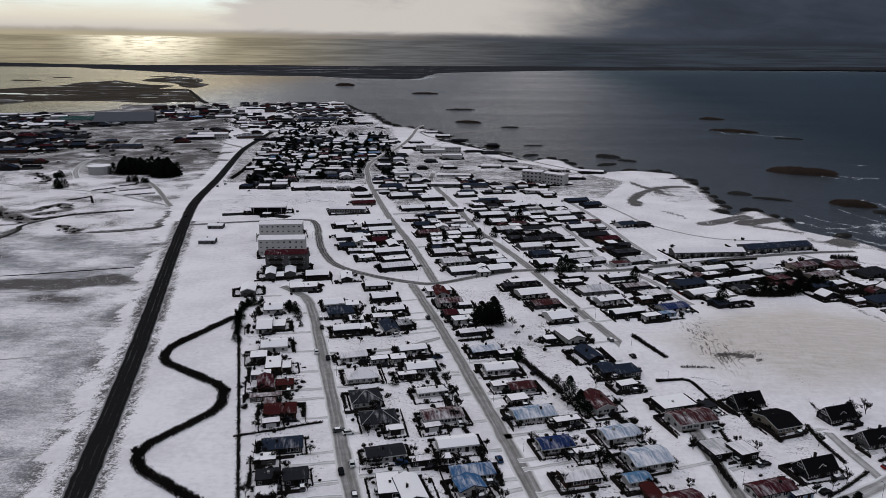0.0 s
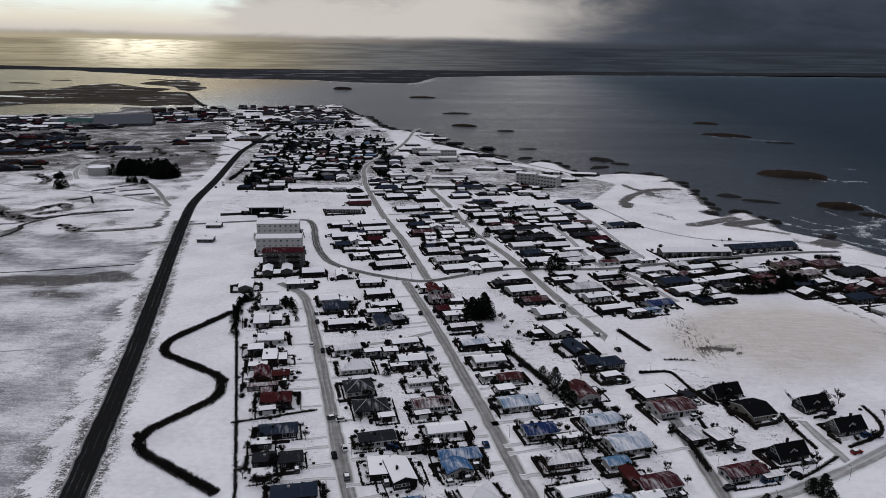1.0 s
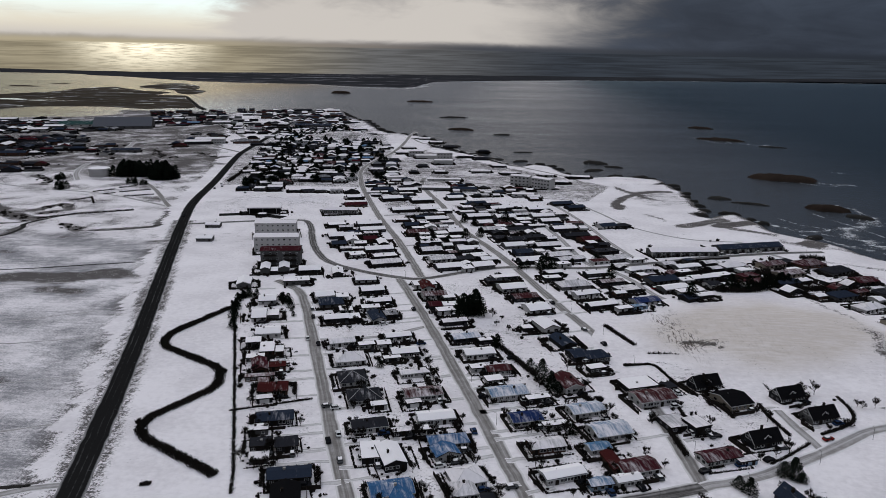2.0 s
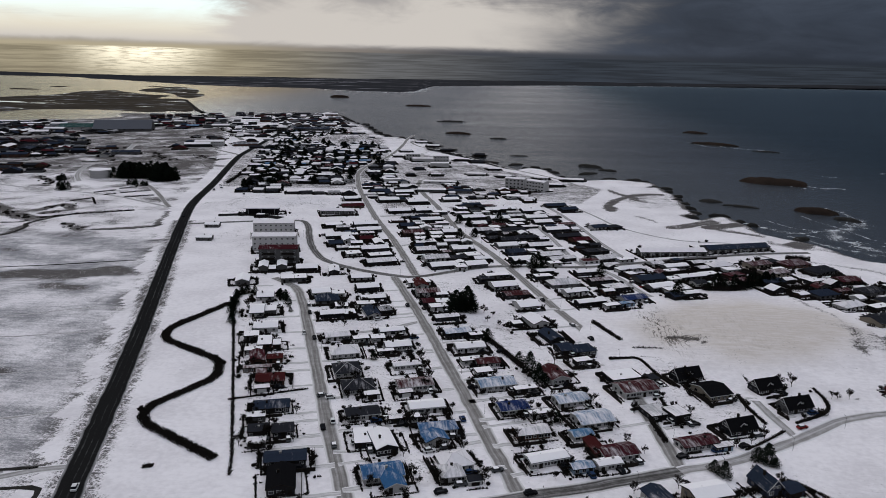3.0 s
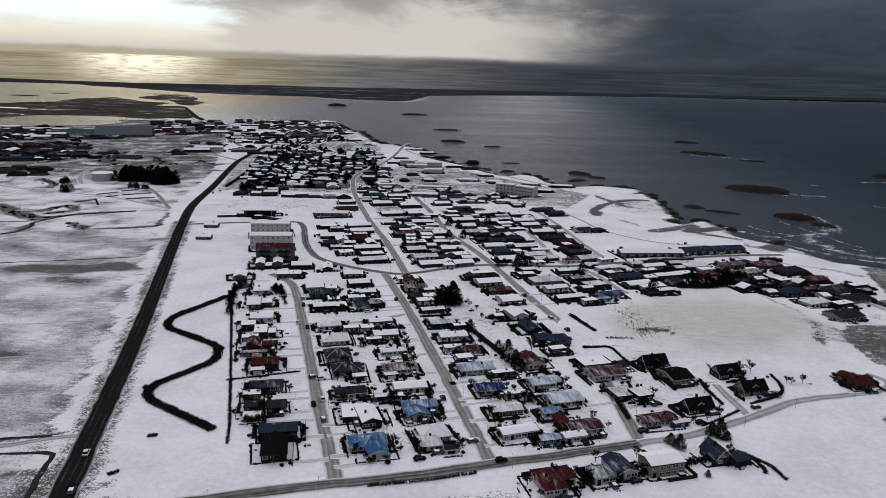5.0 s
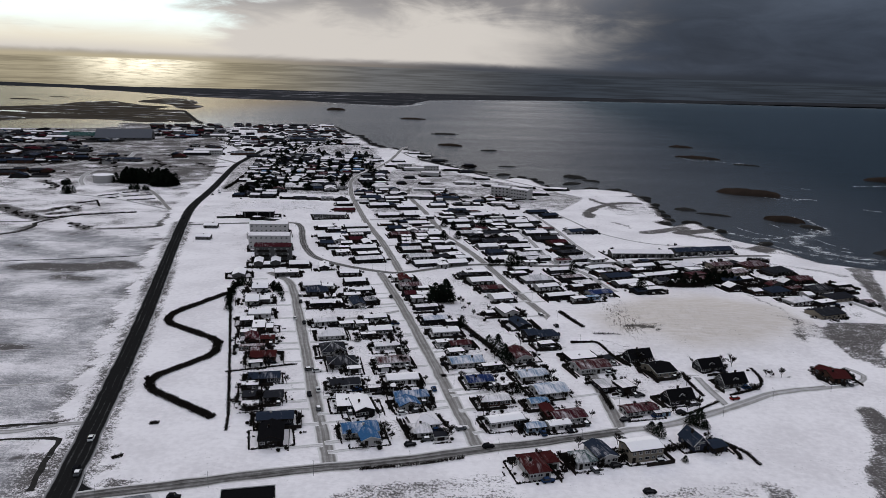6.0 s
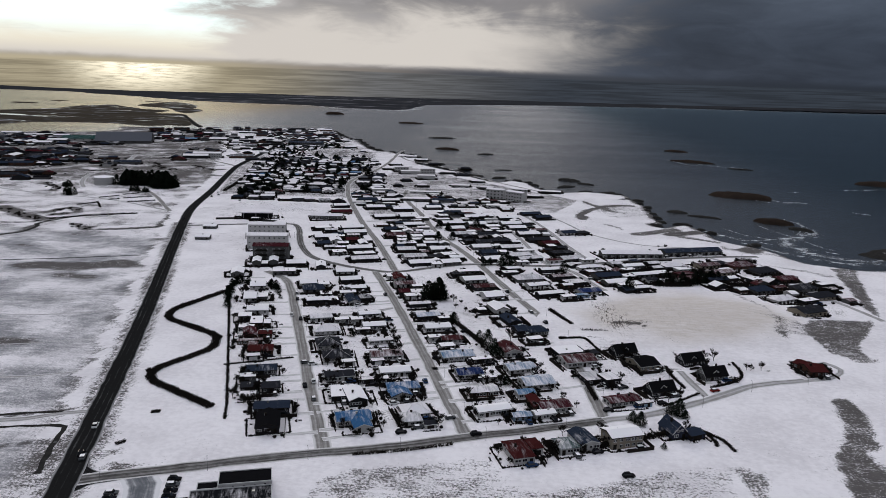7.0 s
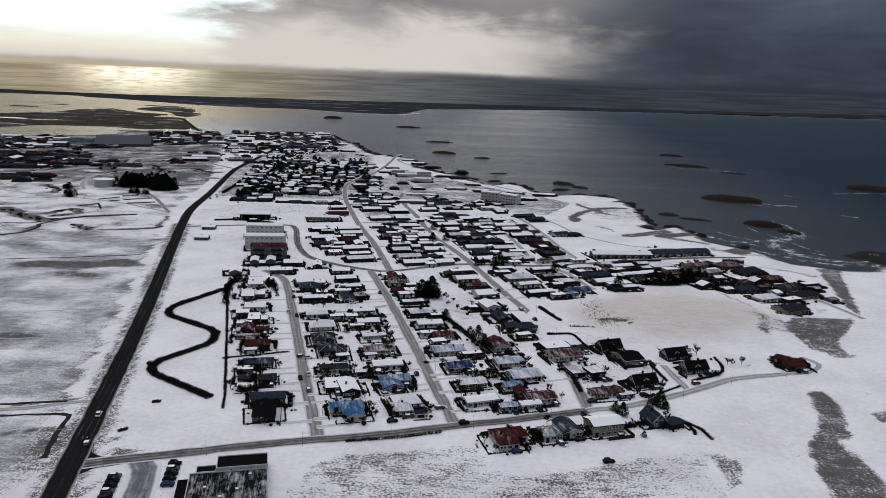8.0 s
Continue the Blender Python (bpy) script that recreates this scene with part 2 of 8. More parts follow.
def paint_sea(n, bsdf, xyz):
    """Grey water: dark body colour under a Fresnel gloss."""
    p = where(n)
    out = n.step(n.vmath("DOT_PRODUCT", p, (0.0, 1.0, 0.0)), 3000.0, 4300.0)
    chop = n.noise(n.scaled(p, (0.10, 0.22, 1), turn=radians(10)), 1.0, 5, 0.6)
    swell = n.noise(n.scaled(p, (0.012, 0.030, 1), turn=radians(-12)), 1.0, 5, 0.6)
    waves = n.math("ADD", n.math("MULTIPLY", chop, 1.3), n.math("MULTIPLY", swell, n.math("ADD", n.math("MULTIPLY", out, 5.0), 1.2)))
    relief = n.add("ShaderNodeBump")
    relief.inputs["Strength"].default_value, relief.inputs["Distance"].default_value = 0.8, 1.0
    n.link(waves, relief.inputs["Height"])
    body, gloss, mix, fres = n.add("ShaderNodeBsdfDiffuse"), n.add("ShaderNodeBsdfGlossy"), n.add("ShaderNodeMixShader"), n.add("ShaderNodeFresnel")
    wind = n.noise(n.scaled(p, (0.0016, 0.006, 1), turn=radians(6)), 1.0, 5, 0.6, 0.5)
    # body colour darkens eastwards, standing in for the darker sky mirrored there
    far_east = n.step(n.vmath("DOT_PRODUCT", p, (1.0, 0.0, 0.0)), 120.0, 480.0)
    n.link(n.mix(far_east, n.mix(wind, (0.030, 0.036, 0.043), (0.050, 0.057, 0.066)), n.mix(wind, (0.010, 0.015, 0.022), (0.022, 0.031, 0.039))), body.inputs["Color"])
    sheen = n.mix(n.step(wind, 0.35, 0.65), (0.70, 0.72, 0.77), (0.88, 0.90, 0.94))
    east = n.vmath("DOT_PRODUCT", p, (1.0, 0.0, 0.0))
    # reflected sky put into the gloss tint: golden far west, dim grey lagoon, slate east
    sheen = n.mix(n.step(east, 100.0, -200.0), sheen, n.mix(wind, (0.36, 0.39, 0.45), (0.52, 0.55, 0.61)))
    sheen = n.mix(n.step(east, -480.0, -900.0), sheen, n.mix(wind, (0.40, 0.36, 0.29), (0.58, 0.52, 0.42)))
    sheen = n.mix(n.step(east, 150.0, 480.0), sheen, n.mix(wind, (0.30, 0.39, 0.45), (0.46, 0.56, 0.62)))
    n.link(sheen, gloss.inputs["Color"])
    n.link(n.math("ADD", n.math("MULTIPLY", out, 0.06), 0.18), gloss.inputs["Roughness"])
    fres.inputs["IOR"].default_value = 1.33
    for q in (body, gloss, fres):
        n.link(relief.outputs[0], q.inputs["Normal"])
    n.link(fres.outputs[0], mix.inputs[0]), n.link(body.outputs[0], mix.inputs[1]), n.link(gloss.outputs[0], mix.inputs[2])
    for q in [q for q in n.tree.nodes if q.type == "OUTPUT_MATERIAL"]:
        n.link(mix.outputs[0], q.inputs[0])
    n.tree.nodes.remove(bsdf)


def paint_foam(n, bsdf, xyz):
    p = where(n)
    bsdf.inputs["Base Color"].default_value = (0.72, 0.75, 0.78, 1)
    bsdf.inputs["Roughness"].default_value = 0.6
    uv = n.add("ShaderNodeUVMap").outputs[0]
    sp = n.add("ShaderNodeSeparateXYZ")
    n.link(uv, sp.inputs[0])
    edge = n.math("SUBTRACT", 1.0, n.math("ABSOLUTE", n.math("SUBTRACT", n.math("MULTIPLY", sp.outputs[1], 2.0), 1.0)))
    v = n.math("ADD", n.noise(p, 0.16, 8, 0.78, 0.8), n.math("MULTIPLY", edge, 0.22))
    n.link(n.step(v, 0.62, 0.84, 0.0, 0.8), bsdf.inputs["Alpha"])


def road_paint(dark, light, lo, hi, lines):
    def paint(n, bsdf, xyz):
        p = where(n)
        uv = n.add("ShaderNodeUVMap").outputs[0]
        sp = n.add("ShaderNodeSeparateXYZ")
        n.link(uv, sp.inputs[0])
        across = sp.outputs[1]
        tracks = n.math("MULTIPLY", n.math("COSINE", n.math("MULTIPLY", across, 2 * math.pi * lines)), 0.16 if lines > 3 else 0.05)
        edge = n.math("ABSOLUTE", n.math("SUBTRACT", across, 0.5))
        along = n.noise(n.scaled(uv, (0.05, 9.0, 1)), 1.0, 5, 0.6)
        v = n.math("ADD", n.math("MULTIPLY", n.noise(p, 0.35, 5, 0.65), 0.35), n.math("MULTIPLY", along, 0.55))
        v = n.math("ADD", v, tracks)
        v = n.math("ADD", v, n.step(edge, 0.30, 0.5, 0.0, 0.55))
        n.link(n.mix(n.step(v, lo, hi), n.mix(n.noise(p, 1.5, 4), dark, tuple(c * 1.5 for c in dark)), light), bsdf.inputs["Base Color"])
        bsdf.inputs["Roughness"].default_value = 0.75
        bsdf.inputs["Specular IOR Level"].default_value = 0.0
        bump(n, bsdf, n.math("ADD", n.noise(p, 2.0, 4), v), 0.35, 0.08)
    return paint


ground_mat = material("snowy_grassland", paint_ground)
sand_mat = material("black_beach_sand", paint_sand)
marsh_mat = material("brown_marsh", paint_marsh)
rock_mat = material("black_shore_rock", paint_rock)
islet_mat = material("brown_islet_turf", paint_islet)
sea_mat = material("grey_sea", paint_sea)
foam_mat = material("surf", paint_foam)
street_mat = material("wet_street", road_paint((0.045, 0.042, 0.040), (0.60, 0.585, 0.585), 0.30, 0.95, 3))
asphalt_mat = material("wet_asphalt", road_paint((0.012, 0.012, 0.012), (0.30, 0.295, 0.30), 0.54, 1.20, 4))
slush_mat = material("slush_on_asphalt", road_paint((0.13, 0.122, 0.115), (0.66, 0.645, 0.645), 0.28, 0.95, 3))
park_mat = material("wet_car_park", road_paint((0.10, 0.105, 0.115), (0.70, 0.69, 0.705), 0.34, 0.80, 1))
drive_mat = material("trodden_snow_drive", road_paint((0.22, 0.21, 0.205), (0.78, 0.765, 0.775), 0.20, 0.70, 2))
track_mat = material("packed_snow_track", road_paint((0.16, 0.15, 0.145), (0.72, 0.71, 0.72), 0.22, 0.85, 2))


def plain(name, colour, rough=0.7, metal=0.0, vary=0.25, scale=1.5):
    def paint(n, bsdf, xyz):
        v = n.math("ADD", n.math("MULTIPLY", n.noise(xyz, scale, 5, 0.6), 0.7), n.math("MULTIPLY", chance(n), 0.3))
        n.link(n.mix(v, tuple(c * (1 - vary) for c in colour), tuple(min(1, c * (1 + vary)) for c in colour)), bsdf.inputs["Base Color"])
        bsdf.inputs["Roughness"].default_value, bsdf.inputs["Metallic"].default_value = rough, metal
        bsdf.inputs["Specular IOR Level"].default_value = 0.5 if rough < 0.5 else 0.0
        bump(n, bsdf, n.noise(xyz, scale * 6, 4), 0.2, 0.03)
    return material(name, paint)


def roofing(name, colour, cover, rough=0.45):
    """Ribbed roof sheeting under a layer of snow; cover: how much of it is snowed in."""
    def paint(n, bsdf, xyz):
        shift = n.vmath("ADD", xyz, n.vmath("MULTIPLY", where(n), (0.05, 0.05, 0.0)))
        v = n.math("ADD", n.math("MULTIPLY", n.noise(shift, 0.20, 5, 0.6), 0.45), n.math("MULTIPLY", n.noise(n.scaled(shift, (1.3, 0.16, 0.16)), 1.0, 5, 0.65), 0.55))
        v = n.math("ADD", v, n.math("MULTIPLY", n.math("SUBTRACT", chance(n), 0.5), 0.16))
        edge = 0.74 - 0.5 * cover
        mask = n.math("MULTIPLY", n.step(v, edge - 0.14, edge + 0.16), min(1.0, 0.66 + 0.5 * cover))
        paintwork = n.mix(n.noise(xyz, 1.2, 4), tuple(c * 0.75 for c in colour), tuple(c * 1.2 for c in colour))
        n.link(n.mix(mask, paintwork, n.mix(n.noise(xyz, 0.8, 4), SNOW_DIM, SNOW)), bsdf.inputs["Base Color"])
        n.link(n.math("ADD", n.math("MULTIPLY", mask, 0.35), rough), bsdf.inputs["Roughness"])
        bsdf.inputs["Specular IOR Level"].default_value = 0.0
        rib = n.add("ShaderNodeTexWave", wave_type="BANDS", bands_direction="X")
        n.link(xyz, rib.inputs["Vector"])
        rib.inputs["Scale"].default_value = 1.6
        bump(n, bsdf, n.math("ADD", n.math("MULTIPLY", rib.outputs["Fac"], n.math("SUBTRACT", 1.0, mask)), n.math("MULTIPLY", mask, 1.5)), 0.35, 0.05)
    return material(name, paint)


ROOF = {
    "white": roofing("snowed_in_roof", (0.30, 0.30, 0.31), 0.92),
    "grey": roofing("grey_roof", (0.13, 0.135, 0.145), 0.28),
    "pale": roofing("pale_roof", (0.34, 0.34, 0.35), 0.62),
    "black": roofing("black_roof", (0.008, 0.008, 0.009), -0.6),
    "felt": roofing("black_felt_roof", (0.010, 0.011, 0.013), 0.30),
    "dark": roofing("dark_roof", (0.024, 0.025, 0.030), 0.06),
    "slate": roofing("slate_blue_roof", (0.024, 0.032, 0.050), 0.06),
    "blue": roofing("blue_roof", (0.035, 0.105, 0.225), 0.26),
    "navy": roofing("navy_roof", (0.016, 0.030, 0.095), 0.10),
    "sky": roofing("light_blue_roof", (0.075, 0.165, 0.28), 0.42),
    "steel": roofing("grey_steel_roof", (0.10, 0.105, 0.12), 0.10),
    "red": roofing("red_roof", (0.055, 0.014, 0.014), 0.08),
    "rust": roofing("rust_red_roof", (0.055, 0.017, 0.019), 0.36),
    "maroon": roofing("maroon_roof", (0.050, 0.012, 0.016), 0.16),
    "teal": roofing("green_roof", (0.022, 0.060, 0.056), 0.30),
}
WALL = {
    "white": plain("white_render", (0.40, 0.395, 0.39), 0.8, vary=0.12),
    "grey": plain("grey_render", (0.09, 0.09, 0.09), 0.8, vary=0.25),
    "beige": plain("beige_render", (0.21, 0.185, 0.15), 0.8, vary=0.15),
    "dark": plain("dark_cladding", (0.022, 0.022, 0.024), 0.7),
    "blue": plain("pale_blue_cladding", (0.22, 0.30, 0.38), 0.7, vary=0.15),
    "brown": plain("brown_cladding", (0.065, 0.038, 0.029), 0.7),
    "red": plain("red_cladding", (0.075, 0.012, 0.013), 0.7),
    "navy": plain("slate_cladding", (0.030, 0.034, 0.050), 0.7),
}
trim_mat = plain("white_trim", (0.52, 0.52, 0.52), 0.6, vary=0.1)
timber_mat = plain("dark_stained_timber", (0.020, 0.017, 0.015), 0.8, vary=0.4, scale=3)
concrete_mat = plain("concrete", (0.30, 0.295, 0.285), 0.85, vary=0.2)
steel_mat = plain("galvanised_steel", (0.30, 0.31, 0.32), 0.45, 0.7, vary=0.15)
dark_steel_mat = plain("dull_dark_steel", (0.06, 0.062, 0.066), 0.7, vary=0.15)
snow_mat = plain("snow_cap", (0.87, 0.85, 0.865), 0.8, vary=0.06, scale=0.8)
rubber_mat = plain("tyre_rubber", (0.018, 0.018, 0.018), 0.85)
bark_mat = plain("bark", (0.030, 0.025, 0.020), 0.9, vary=0.4, scale=4)
twig_mat = plain("bare_twigs", (0.022, 0.019, 0.017), 0.9, vary=0.4, scale=4)
needle_mat = plain("spruce_needles", (0.010, 0.014, 0.010), 0.85, vary=0.5, scale=3)


def paint_glass(n, bsdf, xyz):
    bsdf.inputs["Base Color"].default_value = (0.010, 0.012, 0.015, 1)
    bsdf.inputs["Roughness"].default_value = 0.06
    bump(n, bsdf, n.noise(xyz, 0.6, 2), 0.05, 0.02)


glass_mat = material("window_glass", paint_glass)
CAR = [plain("car_paint_" + k, c, 0.55, 0.0, vary=0.06) for k, c in (("black", (0.012, 0.012, 0.014)), ("grey", (0.08, 0.085, 0.09)), ("white", (0.66, 0.66, 0.66)), ("red", (0.18, 0.018, 0.016)), ("blue", (0.020, 0.040, 0.09)))]


# ---- mesh tools ----
class Geo:
    """Collects vertices and faces of one mesh."""

    def __init__(self):
        self.v, self.f = [], []

    def face(self, *pts):
        i = len(self.v)
        self.v += [tuple(p) for p in pts]
        self.f.append(tuple(range(i, i + len(pts))))

    def hull(self, lower, upper):
        """A closed solid between two rings of the same length."""
        i, k = len(self.v), len(lower)
        self.v += [tuple(p) for p in lower] + [tuple(p) for p in upper]
        self.f.append(tuple(range(i + k - 1, i - 1, -1)))
        self.f.append(tuple(range(i + k, i + 2 * k)))
        for a in range(k):
            b = (a + 1) % k
            self.f.append((i + a, i + b, i + k + b, i + k + a))

    def box(self, x0, x1, y0, y1, z0, z1, inset=0.0):
        s = inset
        self.hull([(x0, y0, z0), (x1, y0, z0), (x1, y1, z0), (x0, y1, z0)],
                  [(x0 + s, y0 + s, z1), (x1 - s, y0 + s, z1), (x1 - s, y1 - s, z1), (x0 + s, y1 - s, z1)])

    def stick(self, a, b, r0, r1, sides=3):
        a, b = Vector(a), Vector(b)
        w = (b - a).normalized()
        u = w.orthogonal().normalized()
        t = w.cross(u)
        ring = [(u * math.cos(q) + t * math.sin(q)) for q in (2 * math.pi * i / sides for i in range(sides))]
        self.hull([a + c * r0 for c in ring], [b + c * r1 for c in ring])

    def scaled(self, k):
        self.v = [tuple(c * k for c in p) for p in self.v]
        return self

    def mesh(self, name, mat, smooth=False):
        me = bpy.data.meshes.new(name)
        me.from_pydata(self.v, [], self.f)
        me.update()
        me.materials.append(mat)
        if smooth:
            me.polygons.foreach_set("use_smooth", [True] * len(me.polygons))
        return me


def part(name, geo, mat, parent=None, label="", at=None, smooth=False):
    """Links a mesh as one object under a thing or a part."""
    me = geo if isinstance(geo, bpy.types.Mesh) else geo.mesh(name, mat, smooth)
    ob = new(name, me)
    if parent is not None:
        ob.parent = parent
    if at is not None:
        ob.matrix_basis = at
    if label:
        tagged(ob, label)
    return ob


def thing(name, m, label, category, group=""):
    ob = new(name)
    ob.matrix_basis = m
    ob.empty_display_size = 0.5
    return tagged(ob, label, category, group)


def curve_points(ctrl, step=4.0, closed=False):
    """A smooth line through control points, resampled."""
    c = [Vector((*p[:2], 0)) for p in ctrl]
    k = len(c)
    out = []
    for i in range(k if closed else k - 1):
        if closed:
            p0, p1, p2, p3 = (c[(i + j - 1) % k] for j in range(4))
        else:
            p0, p1, p2, p3 = c[max(i - 1, 0)], c[i], c[i + 1], c[min(i + 2, k - 1)]
        m = max(2, int((p2 - p1).length / step))
        for j in range(m):
            t = j / m
            out.append(0.5 * ((2 * p1) + (p2 - p0) * t + (2 * p0 - 5 * p1 + 4 * p2 - p3) * t * t + (3 * p1 - p0 - 3 * p2 + p3) * t ** 3))
    if not closed:
        out.append(c[-1])
    return out


def strip(name, ctrl, width, z, mat, label, category="road", step=4.0, ragged=0.25, rng=None, widths=None, skirt=0.0):
    """A ribbon that follows a line, with slightly uneven edges; UV runs in metres along and 0..1 across."""
    pts = curve_points(ctrl, step)
    rng = rng or random.Random(len(pts))
    v, f, uv = [], [], []
    run = 0.0
    cols = 5
    for i, p in enumerate(pts):
        d = (pts[min(i + 1, len(pts) - 1)] - pts[max(i - 1, 0)]).normalized()
        nrm = Vector((-d.y, d.x, 0))
        w = width if widths is None else widths(i / (len(pts) - 1))
        if i:
            run += (p - pts[i - 1]).length
        l, r = w / 2 + rng.uniform(-ragged, ragged), w / 2 + rng.uniform(-ragged, ragged)
        for c in range(cols):
            t = c / (cols - 1)
            q = p - nrm * l + nrm * (l + r) * t
            v.append((q.x, q.y, z - (skirt if c in (0, cols - 1) else 0)))
            uv.append((run, t))
    for i in range(len(pts) - 1):
        for c in range(cols - 1):
            a = i * cols + c
            f.append((a, a + cols, a + cols + 1, a + 1))
    me = bpy.data.meshes.new(name)
    me.from_pydata(v, [], f)
    layer = me.uv_layers.new(name="UVMap")
    for loop in me.loops:
        layer.data[loop.index].uv = uv[loop.vertex_index]
    me.materials.append(mat)
    if me.polygons[0].normal.z < 0:
        me.flip_normals()
    return tagged(new(name, me), label, category, kind="structure")


# ---- ground, sea and shore ----
COAST = [(-4600, -900), (-4600, 700), (-1500, 1000), (-1000, 1130), (-824, 1162), (-784, 1192), (-715, 1220), (-682, 1263), (-726, 1357), (-676, 1379), (-619, 1404), (-583, 1385),
         (-517, 1316), (-486, 1410), (-456, 1458), (-393, 1399), (-370, 1460), (-360, 1538), (-319, 1464), (-278, 1338), (-229, 1237), (-188, 1119), (-169, 1068), (-143, 1050),
         (-110, 1018), (-88, 971), (-88, 922), (-70, 888), (-46, 853), (-22, 821), (-3, 781), (20, 751), (35, 772), (51, 754), (67, 705), (85, 694),
         (108, 703), (138, 692), (148, 684), (149, 645), (154, 625), (151, 576), (152, 543), (143, 530), (150, 523), (164, 538), (174, 529), (178, 506),
         (179, 484), (202, 456), (211, 442), (216, 422), (224, 416), (237, 412), (245, 408), (262, 411), (275, 423), (300, 430), (420, 400), (600, 250),
         (800, -100), (900, -900)]
SEA_Z = -1.3


def coast_line():
    pts = curve_points(COAST, 9.0, closed=True)
    out = []
    for p in pts:
        amp = 3.0 if p.y > 300 else 2.0
        out.append((p.x + amp * (noise.noise(p * 0.045) + 0.5 * noise.noise(p * 0.17)), p.y + amp * (noise.noise(p * 0.045 + Vector((9, 0, 3))) + 0.5 * noise.noise(p * 0.15 + Vector((3, 0, 7))))))
    return np.array(out)


def signed_distance(px, py, poly):
    """Distance to the outline, positive inside."""
    best = np.full(px.shape, 1e9)
    inside = np.zeros(px.shape, bool)
    k = len(poly)
    for i in range(k):
        ax, ay = poly[i]
        bx, by = poly[(i + 1) % k]
        dx, dy = bx - ax, by - ay
        t = np.clip(((px - ax) * dx + (py - ay) * dy) / (dx * dx + dy * dy + 1e-9), 0, 1)
        best = np.minimum(best, (px - ax - t * dx) ** 2 + (py - ay - t * dy) ** 2)
        if ay != by:
            cross = ((ay > py) != (by > py)) & (px < (bx - ax) * (py - ay) / (by - ay) + ax)
            inside ^= cross
    d = np.sqrt(best)
    return np.where(inside, d, -d)


def axis(lo, hi, fine_lo, fine_hi, step, grow=1.07):
    mid = list(np.arange(fine_lo, fine_hi + step, step))
    s, x, up = step, mid[-1], []
    while x < hi:
        s *= grow
        x += s
        up.append(x)
    s, x, down = step, mid[0], []
    while x > lo:
        s *= grow
        x -= s
        down.append(x)
    return np.array(down[::-1] + mid + up)


MAIN = [(-60, 30), (-72, 75), (-80.6, 104), (-94, 146), (-124, 237), (-160, 340), (-198, 449), (-220, 519), (-241, 614), (-278, 768), (-290, 839), (-316, 1036), (-340, 1180)]

# mounds: x, y, radius x, radius y, turn, height
MOUNDS = [(118, 285, 48, 34, 0.5, 3.2), (-155, 542, 34, 15, 0.2, 3.5), (-205, 960, 45, 40, 0.0, 9.0), (-560, 640, 60, 30, 0.0, 5.0), (-395, 470, 30, 14, 0.3, 3.0), (-335, 420, 16, 9, 0.3, 2.5)]


def lump(x, y, cx, cy, rx, ry, turn, sharp=1.0):
    c, s = math.cos(turn), math.sin(turn)
    u, w = ((x - cx) * c + (y - cy) * s) / rx, (-(x - cx) * s + (y - cy) * c) / ry
    return np.exp(-(u * u + w * w) ** sharp)


# where old grass shows through the snow: x, y, radius x, radius y, turn, amount
BARE = [(-145, 182, 22, 9, 0.3, 0.79), (-160, 205, 22, 8, 0.2, 0.77), (-205, 330, 40, 13, 0.15, 0.92), (-240, 390, 50, 13, 0.1, 0.74), (-190, 262, 40, 10, 0.2, 0.64), (-108, 130, 20, 9, 0.4, 0.70),
        (154, 287, 4, 22, 0.60, 0.55), 
        (84, 270, 5, 4, 0.0, 0.6), (-165, 520, 50, 34, 0.2, 0.40), (-150, 400, 20, 40, 0.3, 0.34),
        (-70, 130, 8, 3.5, 0.2, 0.84), (128, 590, 26, 34, 0.0, 0.51), (160, 500, 17, 7, 0.5, 1.00), (194, 450, 8, 8, 0.0, 0.96), (112, 610, 5, 38, 0.4, 0.92), (-330, 420, 30, 10, 0.0, 0.64), (-420, 480, 50, 20, 0.2, 0.96),
        (-205, 960, 40, 32, 0.0, 0.51), (196, 440, 30, 6, -0.7, 0.58)]


